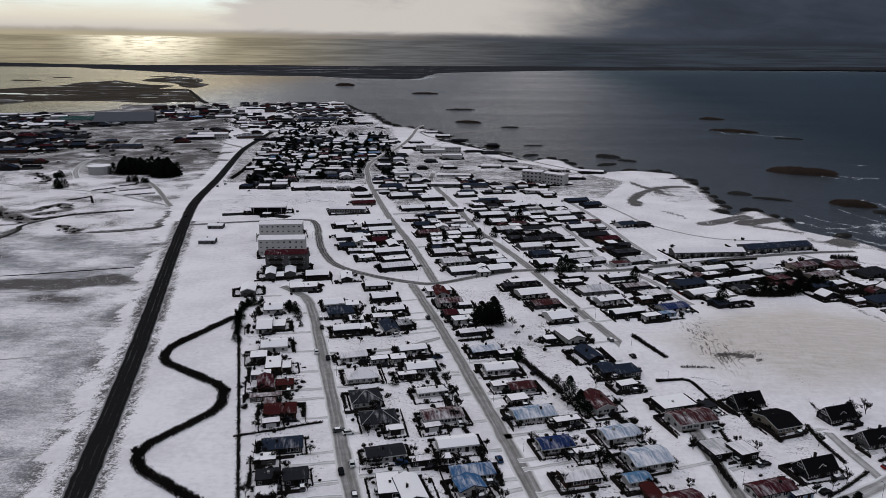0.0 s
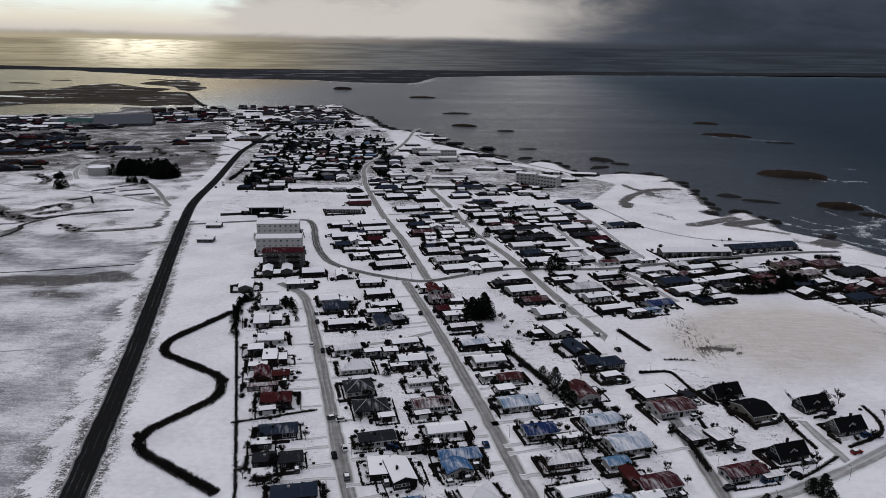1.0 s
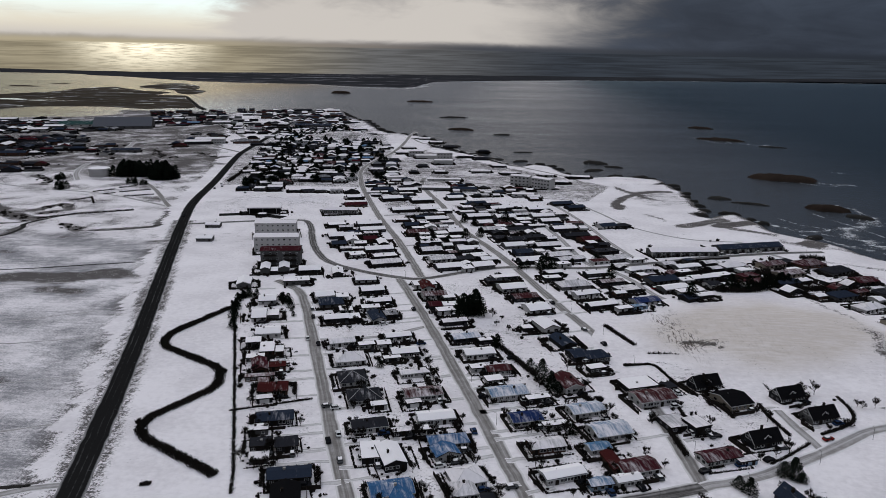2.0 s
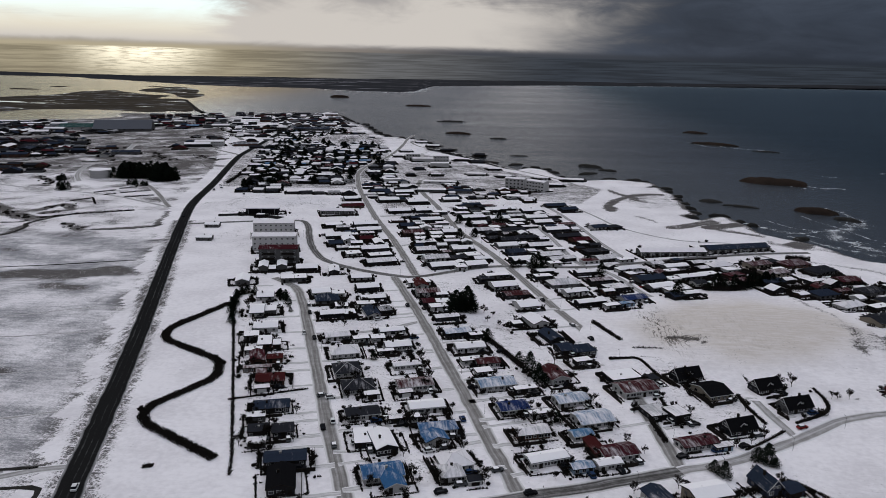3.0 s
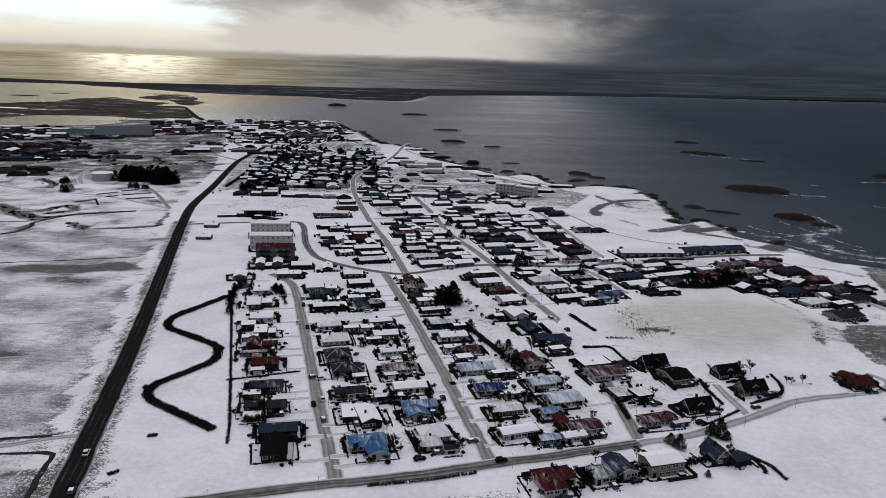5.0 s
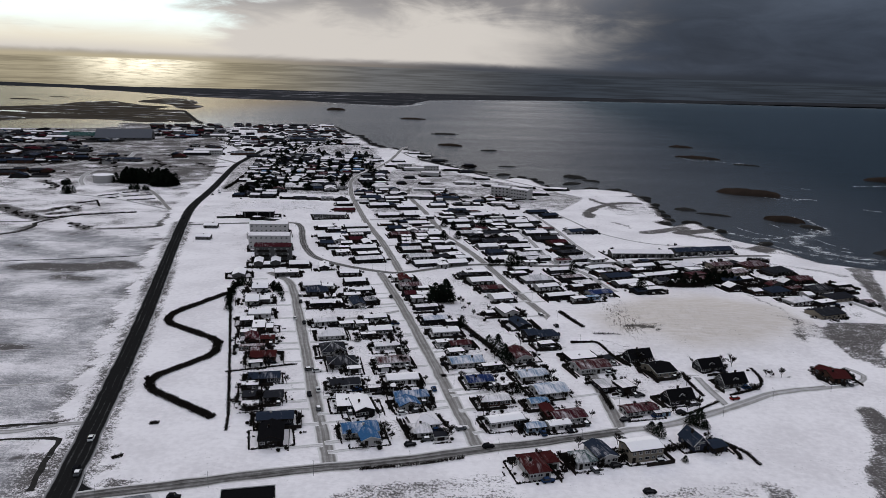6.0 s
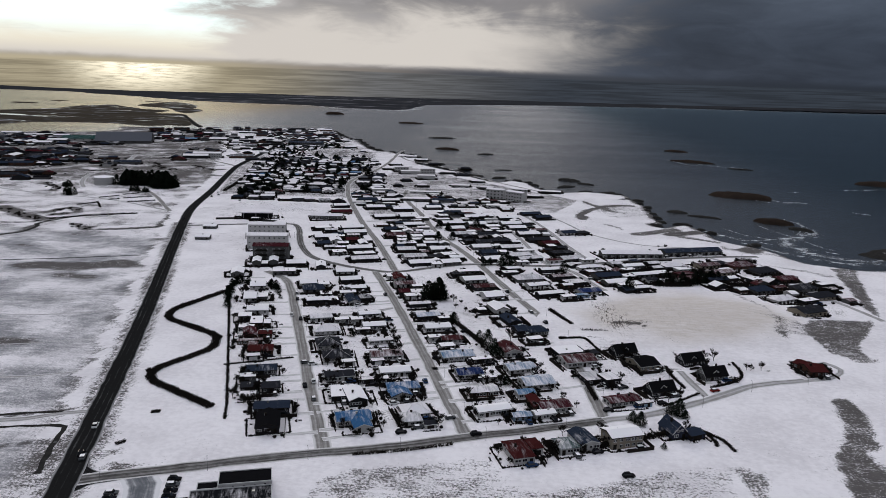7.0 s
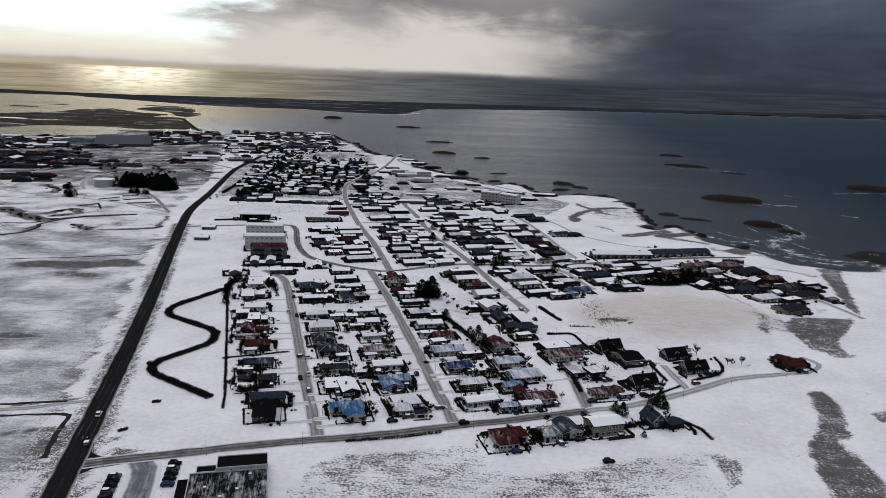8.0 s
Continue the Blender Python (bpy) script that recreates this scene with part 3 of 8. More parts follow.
# eroded banks and strips of bare turf: line, half width, amount
BARE_LINES = [
              ([(-124.2, 150.5), (-117.2, 153.4), (-108.8, 156.1)], 0.9, 1.1), ([(-112.4, 133.5), (-103.5, 137.3)], 0.8, 1.05), ([(-101.4, 119.9), (-102.5, 128.5), (-101.0, 131.2)], 6.0, 0.8), ([(-81.9, 132.8), (-80.1, 134.0), (-78.1, 134.9)], 2.2, 0.7), ([(-120.5, 175.0), (-119.5, 179.9)], 3.5, 0.75), ([(-147.0, 202.3), (-145.7, 207.2), (-142.0, 210.2)], 2.5, 0.7),
              ([(-357, 486), (-342, 477), (-322, 460), (-307, 452), (-296, 448)], 7.0, 1.0), ([(-313, 476), (-313, 489), (-308, 498), (-294, 486)], 4.0, 1.0), ([(-303, 467), (-297, 475), (-292, 481)], 4.0, 0.95), ([(-319, 432), (-304, 435), (-293, 446)], 2.6, 0.95), ([(-294, 394), (-288, 407), (-291, 424)], 3.0, 0.95), ([(-268, 437), (-258, 427), (-251, 421), (-254, 430)], 3.4, 0.95), ([(-243, 423), (-230, 429), (-214, 435), (-210, 442)], 2.2, 0.95), ([(-210, 442), (-224, 483)], 2.4, 0.95), ([(-392, 812), (-373, 781), (-349, 749), (-332, 744), (-311, 740)], 5.0, 1.0), ([(-332, 801), (-310, 762), (-295, 756), (-289, 768)], 5.0, 0.85), ([(-502, 694), (-477, 713), (-467, 749), (-460, 782), (-434, 804)], 7.0, 0.9), ([(-419, 710), (-398, 717), (-395, 739)], 5.0, 0.9), ([(-326, 724), (-297, 714), (-272, 712)], 5.0, 0.8), ([(-403, 616), (-380, 591), (-367, 574)], 3.5, 1.0),
              ([(92, 545), (90, 562), (100, 588), (117, 611), (131, 618), (141, 618)], 3.5, 1.0), ([(107, 525), (115, 503)], 2.0, 0.8), ([(125, 488), (143, 503), (156, 512)], 5.0, 0.95), ([(157, 487), (172, 470)], 4.0, 0.9),
              ([(80.1, 315.4), (75, 303), (72.8, 289.2), (72.4, 276.8), (73.3, 265.4), (75.6, 256.3)], 1.3, 0.40), ([(83.7, 315.9), (78.6, 302.6), (76, 288.8), (75.5, 276.3), (76.3, 264.8)], 1.4, 0.34), ([(87.4, 314.3), (82, 300.1), (79.6, 287.4), (79.2, 275.9), (80.7, 266.8)], 1.4, 0.30), ([(148, 334.8), (151.8, 322.4), (154, 306.8), (152.3, 284.6), (150.5, 264)], 1.6, 0.6), ([(79.9, 272.6), (83.8, 270.9), (88.2, 265.6)], 0.9, 0.95), ([(178, 414), (207, 397), (216, 385)], 3.0, 0.6), 
              ([(-420, 800), (-520, 800), (-640, 780)], 26.0, 0.75), ([(-500, 880), (-640, 900), (-760, 960)], 30.0, 0.70), ([(-600, 1020), (-700, 1060)], 26.0, 0.7), ([(-180, 930), (-215, 930)], 5.0, 0.8)]
# patches of old heath with clear edges: outline, amount
HEATH = [([(142.6, 205.2), (148.6, 205), (149.4, 195.1), (148.1, 183.3), (145.4, 170.3), (142.7, 166), (138.3, 164.6), (137, 157.7), (138.1, 149.1), (139.6, 139.7), (137.1, 125), (119, 122.6), (120.6, 137), (122.8, 148.7), (125.1, 157.8), (130.4, 166.1), (135.2, 175), (138.3, 186.4)], 0.84),
         ([(161.7, 281.9), (169.7, 293.8), (182.1, 298.7), (201.7, 301.2), (199.8, 292.9), (188.1, 275.9), (179.9, 265.2), (176.4, 251.6), (178.8, 243.9), (167.9, 239.4), (163.9, 246.1), (159.9, 247.4), (161.2, 263.5)], 0.86),
         ([(224.8, 408.1), (242, 408.6), (227.7, 367.8), (212.8, 320.4), (203.1, 299.7), (204.5, 314), (214.9, 359.2)], 0.88),
         ([(156.8, 305.3), (157.3, 296.1), (156, 282.6), (151.8, 264.2), (147.9, 267.4), (150.1, 281.6)], 0.72),
         ([(92.4, 150.3), (99.1, 147.8), (102.3, 142.5), (99.2, 131.2), (94.1, 125.3), (94.6, 132.1), (93.7, 139.7)], 0.78),
         ([(155.5, 187.6), (171.5, 193.7), (162, 174.7), (155.7, 180.1)], 0.8),
         ([(-25.3, 106.2), (-19.4, 129), (-11.1, 135.1), (1.7, 137.9), (17.7, 143.4), (26.1, 143.2), (29.6, 135.7), (34.3, 129), (43.7, 129.7), (66.9, 140.9), (84.4, 147.8), (92.2, 149.6), (93.3, 127.4), (93.1, 121.9)], 0.56)]
# blocks whose gardens are full of beds and bushes
GARDENS = [[(-60, 168), (-29, 152), (-44, 196), (-84, 305), (-110, 303)], [(-19, 152), (13, 164), (-5, 222), (-46, 340), (-78, 306), (-36, 190)], [(20, 167), (56, 182), (50, 240), (30, 312), (8, 368), (-26, 342), (2, 222)],
           [(64, 183), (97, 200), (84, 250), (54, 262)], [(30, 148), (84, 168), (80, 160), (34, 138)], [(-26, 356), (8, 378), (-40, 520), (-105, 595), (-48, 420)], [(18, 378), (48, 382), (20, 540), (-36, 540)], [(56, 384), (150, 420), (130, 345), (94, 328), (72, 366)], [(166, 408), (188, 400), (208, 330), (190, 296), (150, 350)], [(-230, 590), (-92, 600), (-120, 850), (-160, 1020), (-240, 1180), (-360, 1220), (-330, 1080), (-290, 800)], [(-84, 600), (70, 560), (100, 640), (-10, 760), (-100, 880), (-110, 700)]]


def build_ground():
    xs = axis(-4500, 900, -420, 300, 2.5)
    ys = axis(-800, 1600, 70, 700, 2.5)
    X, Y = np.meshgrid(xs, ys)
    d = signed_distance(X.ravel(), Y.ravel(), coast_line()).reshape(X.shape)
    Z = np.where(d > 0, 0.0, 0.0) + np.clip(d / 7.0, -1, 0) * 4.0 - np.clip(1 - d / 5.0, 0, 1) * 0.9 * (d > 0)
    Z = Z - (d <= 0) * 0.9
    for cx, cy, rx, ry, turn, h in MOUNDS:
        Z += h * lump(X, Y, cx, cy, rx, ry, turn, 1.4) * (d > 0)
    bare = np.zeros(X.shape)
    wob = np.array([(noise.noise(Vector((x, y, 0)) * 0.05), noise.noise(Vector((x, y, 7)) * 0.05)) for x, y in zip(X.ravel(), Y.ravel())]).reshape(*X.shape, 2)
    VX, VY = X + 4 * wob[..., 0], Y + 4 * wob[..., 1]
    WX, WY = X + 9 * wob[..., 0], Y + 9 * wob[..., 1]
    for cx, cy, rx, ry, turn, amount in BARE:
        bare = np.maximum(bare, amount * np.clip(lump(WX, WY, cx, cy, rx, ry, turn, 4.0) * 1.2, 0, 1))
    for line, half, amount in BARE_LINES:
        near = np.full(X.shape, 1e9)
        for (ax, ay), (bx, by) in zip(line, line[1:]):
            dx, dy = bx - ax, by - ay
            t = np.clip(((VX - ax) * dx + (VY - ay) * dy) / (dx * dx + dy * dy), 0, 1)
            near = np.minimum(near, np.hypot(VX - ax - t * dx, VY - ay - t * dy))
        bare = np.maximum(bare, amount * np.clip(3.2 - 2.4 * near / half, 0, 1))
    road = np.full(X.shape, 1e9)
    for (ax, ay), (bx, by) in zip(MAIN, MAIN[1:]):
        dx, dy = bx - ax, by - ay
        t = np.clip(((X - ax) * dx + (Y - ay) * dy) / (dx * dx + dy * dy), 0, 1)
        road = np.minimum(road, np.hypot(X - ax - t * dx, Y - ay - t * dy))
    west = X < -60 - 0.345 * (Y - 75)
    bare = np.maximum(bare, np.where(west, 0.80, 0.36) * np.exp(-((road - 4.5) / 3.0) ** 2) * (Y < 460))
    bare = np.maximum(bare, (0.63 + 0.12 * np.sin((X * 0.30 + Y * 0.95) * 0.17) + 0.35 * wob[..., 0]) * west * (road > 11 + 8 * wob[..., 0]) * (Y < 420))
    bare = np.maximum(bare, (0.46 + 0.45 * wob[..., 0] + 0.38 * np.clip((Y - 560) / 140, 0, 1)) * west * (road > 14) * (Y >= 420))
    bare = np.maximum(bare, (0.12 + 0.16 * np.clip((Y - 420) / 150, 0, 1)) * (~west))
    for outline, amount in HEATH:
        inside = signed_distance((X + 2.5 * wob[..., 0]).ravel(), (Y + 2.5 * wob[..., 1]).ravel(), np.array(outline)).reshape(X.shape)
        bare = np.maximum(bare, amount * np.clip(inside / 1.5 + 0.3, 0, 1))
    for quad in GARDENS:
        inside = signed_distance(X.ravel(), Y.ravel(), np.array(quad)).reshape(X.shape)
        bare = np.maximum(bare, np.where(Y > 500, 0.66, 0.36) * np.clip(inside / 4.0, 0, 1))
    bare = np.maximum(bare, np.clip(1.15 - d / 9.0, 0, 1.1))
    bare = np.maximum(bare, np.clip((Y - 700) / 800, 0, 0.45))
    ny, nx = X.shape
    v = np.stack([X.ravel(), Y.ravel(), Z.ravel()], 1)
    idx = np.arange(nx * ny).reshape(ny, nx)
    f = np.stack([idx[:-1, :-1].ravel(), idx[:-1, 1:].ravel(), idx[1:, 1:].ravel(), idx[1:, :-1].ravel()], 1)
    keep = (d.ravel()[f] > -14).any(1)
    f = f[keep]
    me = bpy.data.meshes.new("ground")
    me.from_pydata(v.tolist(), [], f.tolist())
    a = me.attributes.new("bare", "FLOAT", "POINT")
    a.data.foreach_set("value", bare.ravel().astype(np.float32))
    grazed = np.clip((road - 11) / 6.0, 0, 1) * west * np.clip((430 - Y) / 30, 0, 1) * (bare < 0.88)
    dust = np.clip(1.4 * lump(WX, WY, 113, 291, 46, 37, 0.3, 2.0), 0, 1)
    a3 = me.attributes.new("dust", "FLOAT", "POINT")
    a3.data.foreach_set("value", dust.ravel().astype(np.float32))
    worn = np.maximum(lump(X, Y, 77, 284, 7, 26, 0.12, 2.0), 0.12 * lump(X, Y, 100, 285, 26, 28, 0.3, 2.0))
    a4 = me.attributes.new("worn", "FLOAT", "POINT")
    a4.data.foreach_set("value", worn.ravel().astype(np.float32))
    a2 = me.attributes.new("grazed", "FLOAT", "POINT")
    a2.data.foreach_set("value", grazed.ravel().astype(np.float32))
    me.polygons.foreach_set("use_smooth", [True] * len(me.polygons))
    me.materials.append(ground_mat)
    return tagged(new("ground", me), "snow-covered coastal plain with dry grass showing through", "ground", kind="structure")


build_ground()


def build_sea():
    g = Geo()
    k = 6000
    for i in range(-3, 3):
        for j in range(-1, 3):
            g.face((i * 2500, j * 2500, SEA_Z), (i * 2500 + 2500, j * 2500, SEA_Z), (i * 2500 + 2500, j * 2500 + 2500, SEA_Z), (i * 2500, j * 2500 + 2500, SEA_Z))
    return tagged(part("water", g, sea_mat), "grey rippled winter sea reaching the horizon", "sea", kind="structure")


build_sea()


def land_patch(name, ctrl, height, mat, label, category, seed=1, step=8.0, rough=0.35, slope=0.2, rag=0.05):
    """Low land or a rock out of the sea: rings stepped up from a ragged outline."""
    rng = random.Random(seed)
    pts = curve_points(ctrl, step, closed=True)
    cx, cy = sum(p.x for p in pts) / len(pts), sum(p.y for p in pts) / len(pts)
    size = max((p - Vector((cx, cy, 0))).length for p in pts)
    ring = []
    for p in pts:
        o = Vector((seed * 7.3, 0, 0))
        k = 1 + rag * 2 * noise.noise(p / size * 5 + o) + rag * noise.noise(p / size * 17 + o)
        ring.append((cx + (p.x - cx) * k, cy + (p.y - cy) * k))
    g = Geo()
    levels = [(1.06, SEA_Z - 1.0), (1.0, SEA_Z + 0.05), (1 - slope * 0.4, SEA_Z + 0.55 * height), (1 - slope, SEA_Z + 0.85 * height), (0.5, SEA_Z + height), (0.0, SEA_Z + height)]
    k = len(ring)
    for s, z in levels:
        for x, y in ring:
            q = (cx + (x - cx) * s, cy + (y - cy) * s)
            g.v.append((*q, z + (rough * height * noise.noise(Vector((q[0], q[1], seed)) / max(size, 1) * 6) if 0 < s < 1 else 0)))
    for l in range(len(levels) - 1):
        for a in range(k):
            b = (a + 1) % k
            g.f.append((l * k + a, l * k + b, (l + 1) * k + b, (l + 1) * k + a))
    ob = part(name, g, mat, smooth=True)
    return tagged(ob, label, category)


def setting(ob):
    return tagged(ob, kind="structure")


# the long sandbar between the lagoon and the open sea: the lagoon edge, then the crest of its dunes
BAR = [(-2722, 3630, -1.3, -2835, 3784, 11.7), (-2582, 3688, 0.9, -2657, 3799, 15.3), (-2211, 3625, -1.3, -2331, 3824, 9.5), (-1685, 3259, -1.3, -1989, 3852, 7.1),
       (-1355, 2966, -1.3, -1767, 3870, 7.3), (-1061, 2811, -1.3, -1470, 3895, 9.5), (-935, 2766, -1.3, -1322, 3907, 10.6), (-725, 2788, -1.3, -1025, 3931, 8.9),
       (-541, 2627, -1.3, -817, 3948, 8.5), (-371, 2567, -1.3, -580, 3968, 10.2), (-317, 2680, -1.3, -476, 3976, 10.9), (-323, 3228, -1.3, -402, 3982, 11.3),
       (-114, 3469, -1.3, -135, 4004, 11.5), (292, 3783, -1.3, 310, 4041, 11.9), (879, 3971, 0.9, 903, 4089, 12.3), (1456, 4019, 6.9, 1497, 4139, 15.7),
       (1917, 4057, 6.9, 1971, 4178, 19.5), (2148, 4077, 11.1, 2208, 4199, 24.3)]


def sandbar():
    """A low dune ridge: beach, flat and crest, falling to the open sea behind."""
    g = Geo()
    rows = []
    for i in range((len(BAR) - 1) * 10 + 1):
        k, t = divmod(i / 10, 1)
        k = int(k)
        a, b = Vector(BAR[k]), Vector(BAR[min(k + 1, len(BAR) - 1)])
        rows.append(a.lerp(b, t))
    levels = (0.0, 0.03, 0.15, 0.4, 0.7, 0.9, 1.0, 1.02)
    rel = (-3.0, 0.4, 0.8, 0.6, 0.5, 0.3, 0.0, -30.0)
    for r in rows:
        for l, up in zip(levels, rel):
            x, y, z = r[0] + (r[3] - r[0]) * l, r[1] + (r[4] - r[1]) * l, r[2] + (r[5] - r[2]) * l
            wob = noise.noise(Vector((x * 0.006, y * 0.006, 2.0)))
            g.v.append((x + 25 * wob * (l < 0.1), y + 25 * wob, z + up + 1.2 * wob * (0.1 < l <= 1.0)))
    k = len(levels)
    for i in range(len(rows) - 1):
        for j in range(k - 1):
            g.f.append((i * k + j, (i + 1) * k + j, (i + 1) * k + j + 1, i * k + j + 1))
    return tagged(part("sandbar", g, sand_mat, smooth=True), "long flat dark sandbar streaked with snow", "sandbar", kind="structure")


sandbar()
# marsh flats and the mole beside the harbour mouth
setting(land_patch("marsh", [(-990, 1305), (-1296, 1716), (-1268, 1801), (-1249, 1886), (-1228, 1979), (-1269, 2177), (-1239, 2305), (-1179, 2244), (-1017, 2079), (-937, 2049), (-901, 1888), (-841, 1890), (-801, 1849), (-642, 1524), (-629, 1451), (-665, 1454), (-696, 1421), (-786, 1456), (-851, 1445), (-935, 1426)], 1.6, marsh_mat, "brown marsh flats with snow streaks beside the lagoon", "marsh", 5, 30.0, 0.3, 0.05, 0.012))
setting(land_patch("marsh", [(-1159, 2311), (-1199, 2514), (-1191, 2655), (-1054, 2506), (-959, 2302), (-919, 2144), (-869, 2134), (-834, 1963), (-890, 2001), (-996, 2180)], 1.6, marsh_mat, "dark marsh tongue reaching into the lagoon", "marsh", 6, 20.0, 0.3, 0.05, 0.012))

# islets and skerries
def islet(x, y, rx, ry, turn, height, seed, mat=None, label="low brown rocky islet in grey sea"):
    c, s = math.cos(turn), math.sin(turn)
    ctrl = []
    for i in range(9):
        q = 2 * math.pi * i / 9
        u, w = rx * math.cos(q) * (1 + 0.22 * math.sin(3 * q + seed)), ry * math.sin(q) * (0.82 + 0.24 * math.cos(2 * q + seed))
        ctrl.append((x + u * c - w * s, y + u * s + w * c))
    return land_patch("islet", ctrl, height * 0.7, mat or islet_mat, label, "islet", seed, max(1.5, rx / 10), 0.35, 0.35, 0.09)


islet(-479, 2150, 26, 14, 0.2, 9.0, 1)
islet(-212, 1812, 30, 11, 0.0, 5.0, 2)
islet(-92, 1358, 26, 6, 0.1, 3.0, 3, rock_mat, "flat black skerry in grey sea")
islet(-62, 1130, 20, 8, -0.3, 4.0, 4)
islet(0, 1067, 12, 5, 0.0, 2.5, 5, rock_mat, "flat black skerry in grey sea")
islet(26, 871, 11, 3, 0.1, 1.4, 6, rock_mat, "flat black skerry in grey sea")
islet(98, 790, 13, 8, -0.5, 4.0, 7, rock_mat, "dark rocky skerry by the shore")
islet(116, 765, 10, 4, -0.5, 2.2, 17, rock_mat, "dark rocky skerry by the shore")
islet(311, 1240, 20, 9, -0.4, 4.0, 8)
islet(298, 1062, 30, 10, -0.5, 4.0, 9)
islet(345, 985, 16, 3, -0.4, 1.8, 10, rock_mat, "flat black skerry in grey sea")
islet(265, 710, 30, 14, -0.4, 6.5, 11, label="brown turf islet with surf at its tail")
islet(246, 566, 15, 10, -0.5, 5.0, 12, label="brown turf islet with snow and surf round it")
islet(257, 540, 9, 6, -0.6, 2.8, 13, rock_mat, "dark rocky skerry by the shore")
islet(470, 853, 38, 13, -0.4, 6.0, 14)
islet(176, 602, 9, 6, -0.4, 2.4, 15, rock_mat, "dark rocky skerry by the shore")
islet(196, 582, 13, 3, -0.4, 1.8, 16, rock_mat, "flat black skerry in grey sea")
islet(284, 455, 15, 24, 0.3, 3.0, 18, rock_mat, "black shore rocks with patches of snow")
islet(318, 470, 26, 14, 0.3, 3.0, 19, rock_mat, "black shore rocks with patches of snow")
islet(-1510, 2254, 50, 20, 0.0, 3.0, 20)
islet(-1527, 2483, 34, 14, 0.0, 2.5, 21)
islet(-1254, 2640, 34, 12, 0.0, 2.5, 22)
for x, y, rx, ry, seed in ((150, 600, 7, 4, 31), (141, 660, 8, 5, 32), (128, 700, 11, 4, 33), (92, 738, 12, 4, 34), (-8, 800, 12, 7, 35), (-22, 850, 12, 5, 36), (-60, 910, 14, 6, 37), (-110, 985, 14, 5, 38), (20, 790, 9, 4, 39), (200, 470, 6, 4, 40)):
    islet(x, y, rx, ry, 0.6, 2.6, seed, rock_mat, "black rocks along the snowy shore")

# black rocks along the northern shore
def shore_rocks():
    rng = random.Random(12)
    last = Vector((0, 0))
    for x, y in coast_line():
        if not (500 < y < 1420 and -420 < x < 190) or (Vector((x, y)) - last).length < 13 or rng.random() < 0.25:
            continue
        last = Vector((x, y))
        islet(x + rng.uniform(-2, 3), y + rng.uniform(-1, 4), rng.uniform(3.0, 8.0), rng.uniform(1.6, 3.2), rng.uniform(-0.6, 0.4), rng.uniform(2.2, 3.4), 200 + int(y), rock_mat, "black rocks along the snowy shore")


shore_rocks()
setting(strip("mole", [(-796, 1832), (-707, 1657), (-624, 1496), (-589, 1436)], 13, 0.6, rock_mat, "dark stone mole beside the harbour mouth", "mole", 8, 1.0, skirt=3.0))

# surf
def surf(ctrl, width, label="white surf", z=SEA_Z + 0.12, step=8.0, seed=1):
    return strip("surf", ctrl, width, z, foam_mat, label, "surf", step, width * 0.2, random.Random(seed))


surf([(-371, 2555), (-317, 2668), (-323, 3216), (-114, 3457), (292, 3771), (879, 3959), (1456, 4007), (1917, 4045), (2148, 4065)], 120, "white rim of ice and surf along the sandbar", step=40)
surf([(-900, 2740), (-725, 2765), (-541, 2600), (-371, 2545)], 36, "white rim of ice along the sandbar", step=30)
surf([(-1830, 3480), (-1700, 3240), (-1520, 3120)], 26, "thin surf on the sandbar point", step=30)
surf([(285, 700), (300, 690), (318, 688)], 12, seed=3)
surf([(268, 575), (266, 552), (268, 532), (250, 522)], 9, seed=4)
surf([(262, 530), (240, 505), (225, 470), (250, 440), (300, 410)], 26, "broken surf over shallow rocks", seed=5)
surf([(230, 500), (200, 490), (190, 505), (170, 530)], 10, "broken surf over shallow rocks", seed=6)
surf([(300, 470), (270, 440), (240, 428), (215, 452), (195, 480)], 14, "broken surf along the beach", seed=7)
surf([(300, 1040), (330, 1010), (352, 1000)], 10, seed=8)
surf([(400, 800), (440, 815), (470, 822)], 9, seed=9)
surf([(340, 640), (352, 632)], 5, seed=10)
surf([(330, 770), (342, 765)], 5, seed=11)
surf([(235, 531), (242, 505), (247, 479), (253, 466)], 4, "thin broken surf off the snowy beach", step=5.0, seed=20)
surf([(228, 488), (238, 467), (252, 456)], 5, "thin broken surf off the snowy beach", step=5.0, seed=21)
surf([(197, 532), (207, 510), (223, 497)], 3, "thin broken surf off the snowy beach", step=5.0, seed=22)
surf([(261, 588), (267, 569), (262, 549), (250, 524)], 4, "thin broken surf off the snowy beach", step=5.0, seed=23)
surf([(229, 553), (233, 533), (238, 517)], 3, "thin broken surf off the snowy beach", step=5.0, seed=24)
surf([(225, 450), (240, 444), (260, 441)], 4, "thin broken surf off the snowy beach", step=5.0, seed=25)
surf([(192, 501), (210, 483), (228, 468)], 3, "thin broken surf off the snowy beach", step=5.0, seed=26)
surf([(273, 696), (286, 682), (300, 682)], 4, "thin broken surf off the snowy beach", step=5.0, seed=27)
surf([(268, 1090), (286, 1025), (317, 1036)], 5, "thin broken surf off the snowy beach", step=5.0, seed=28)

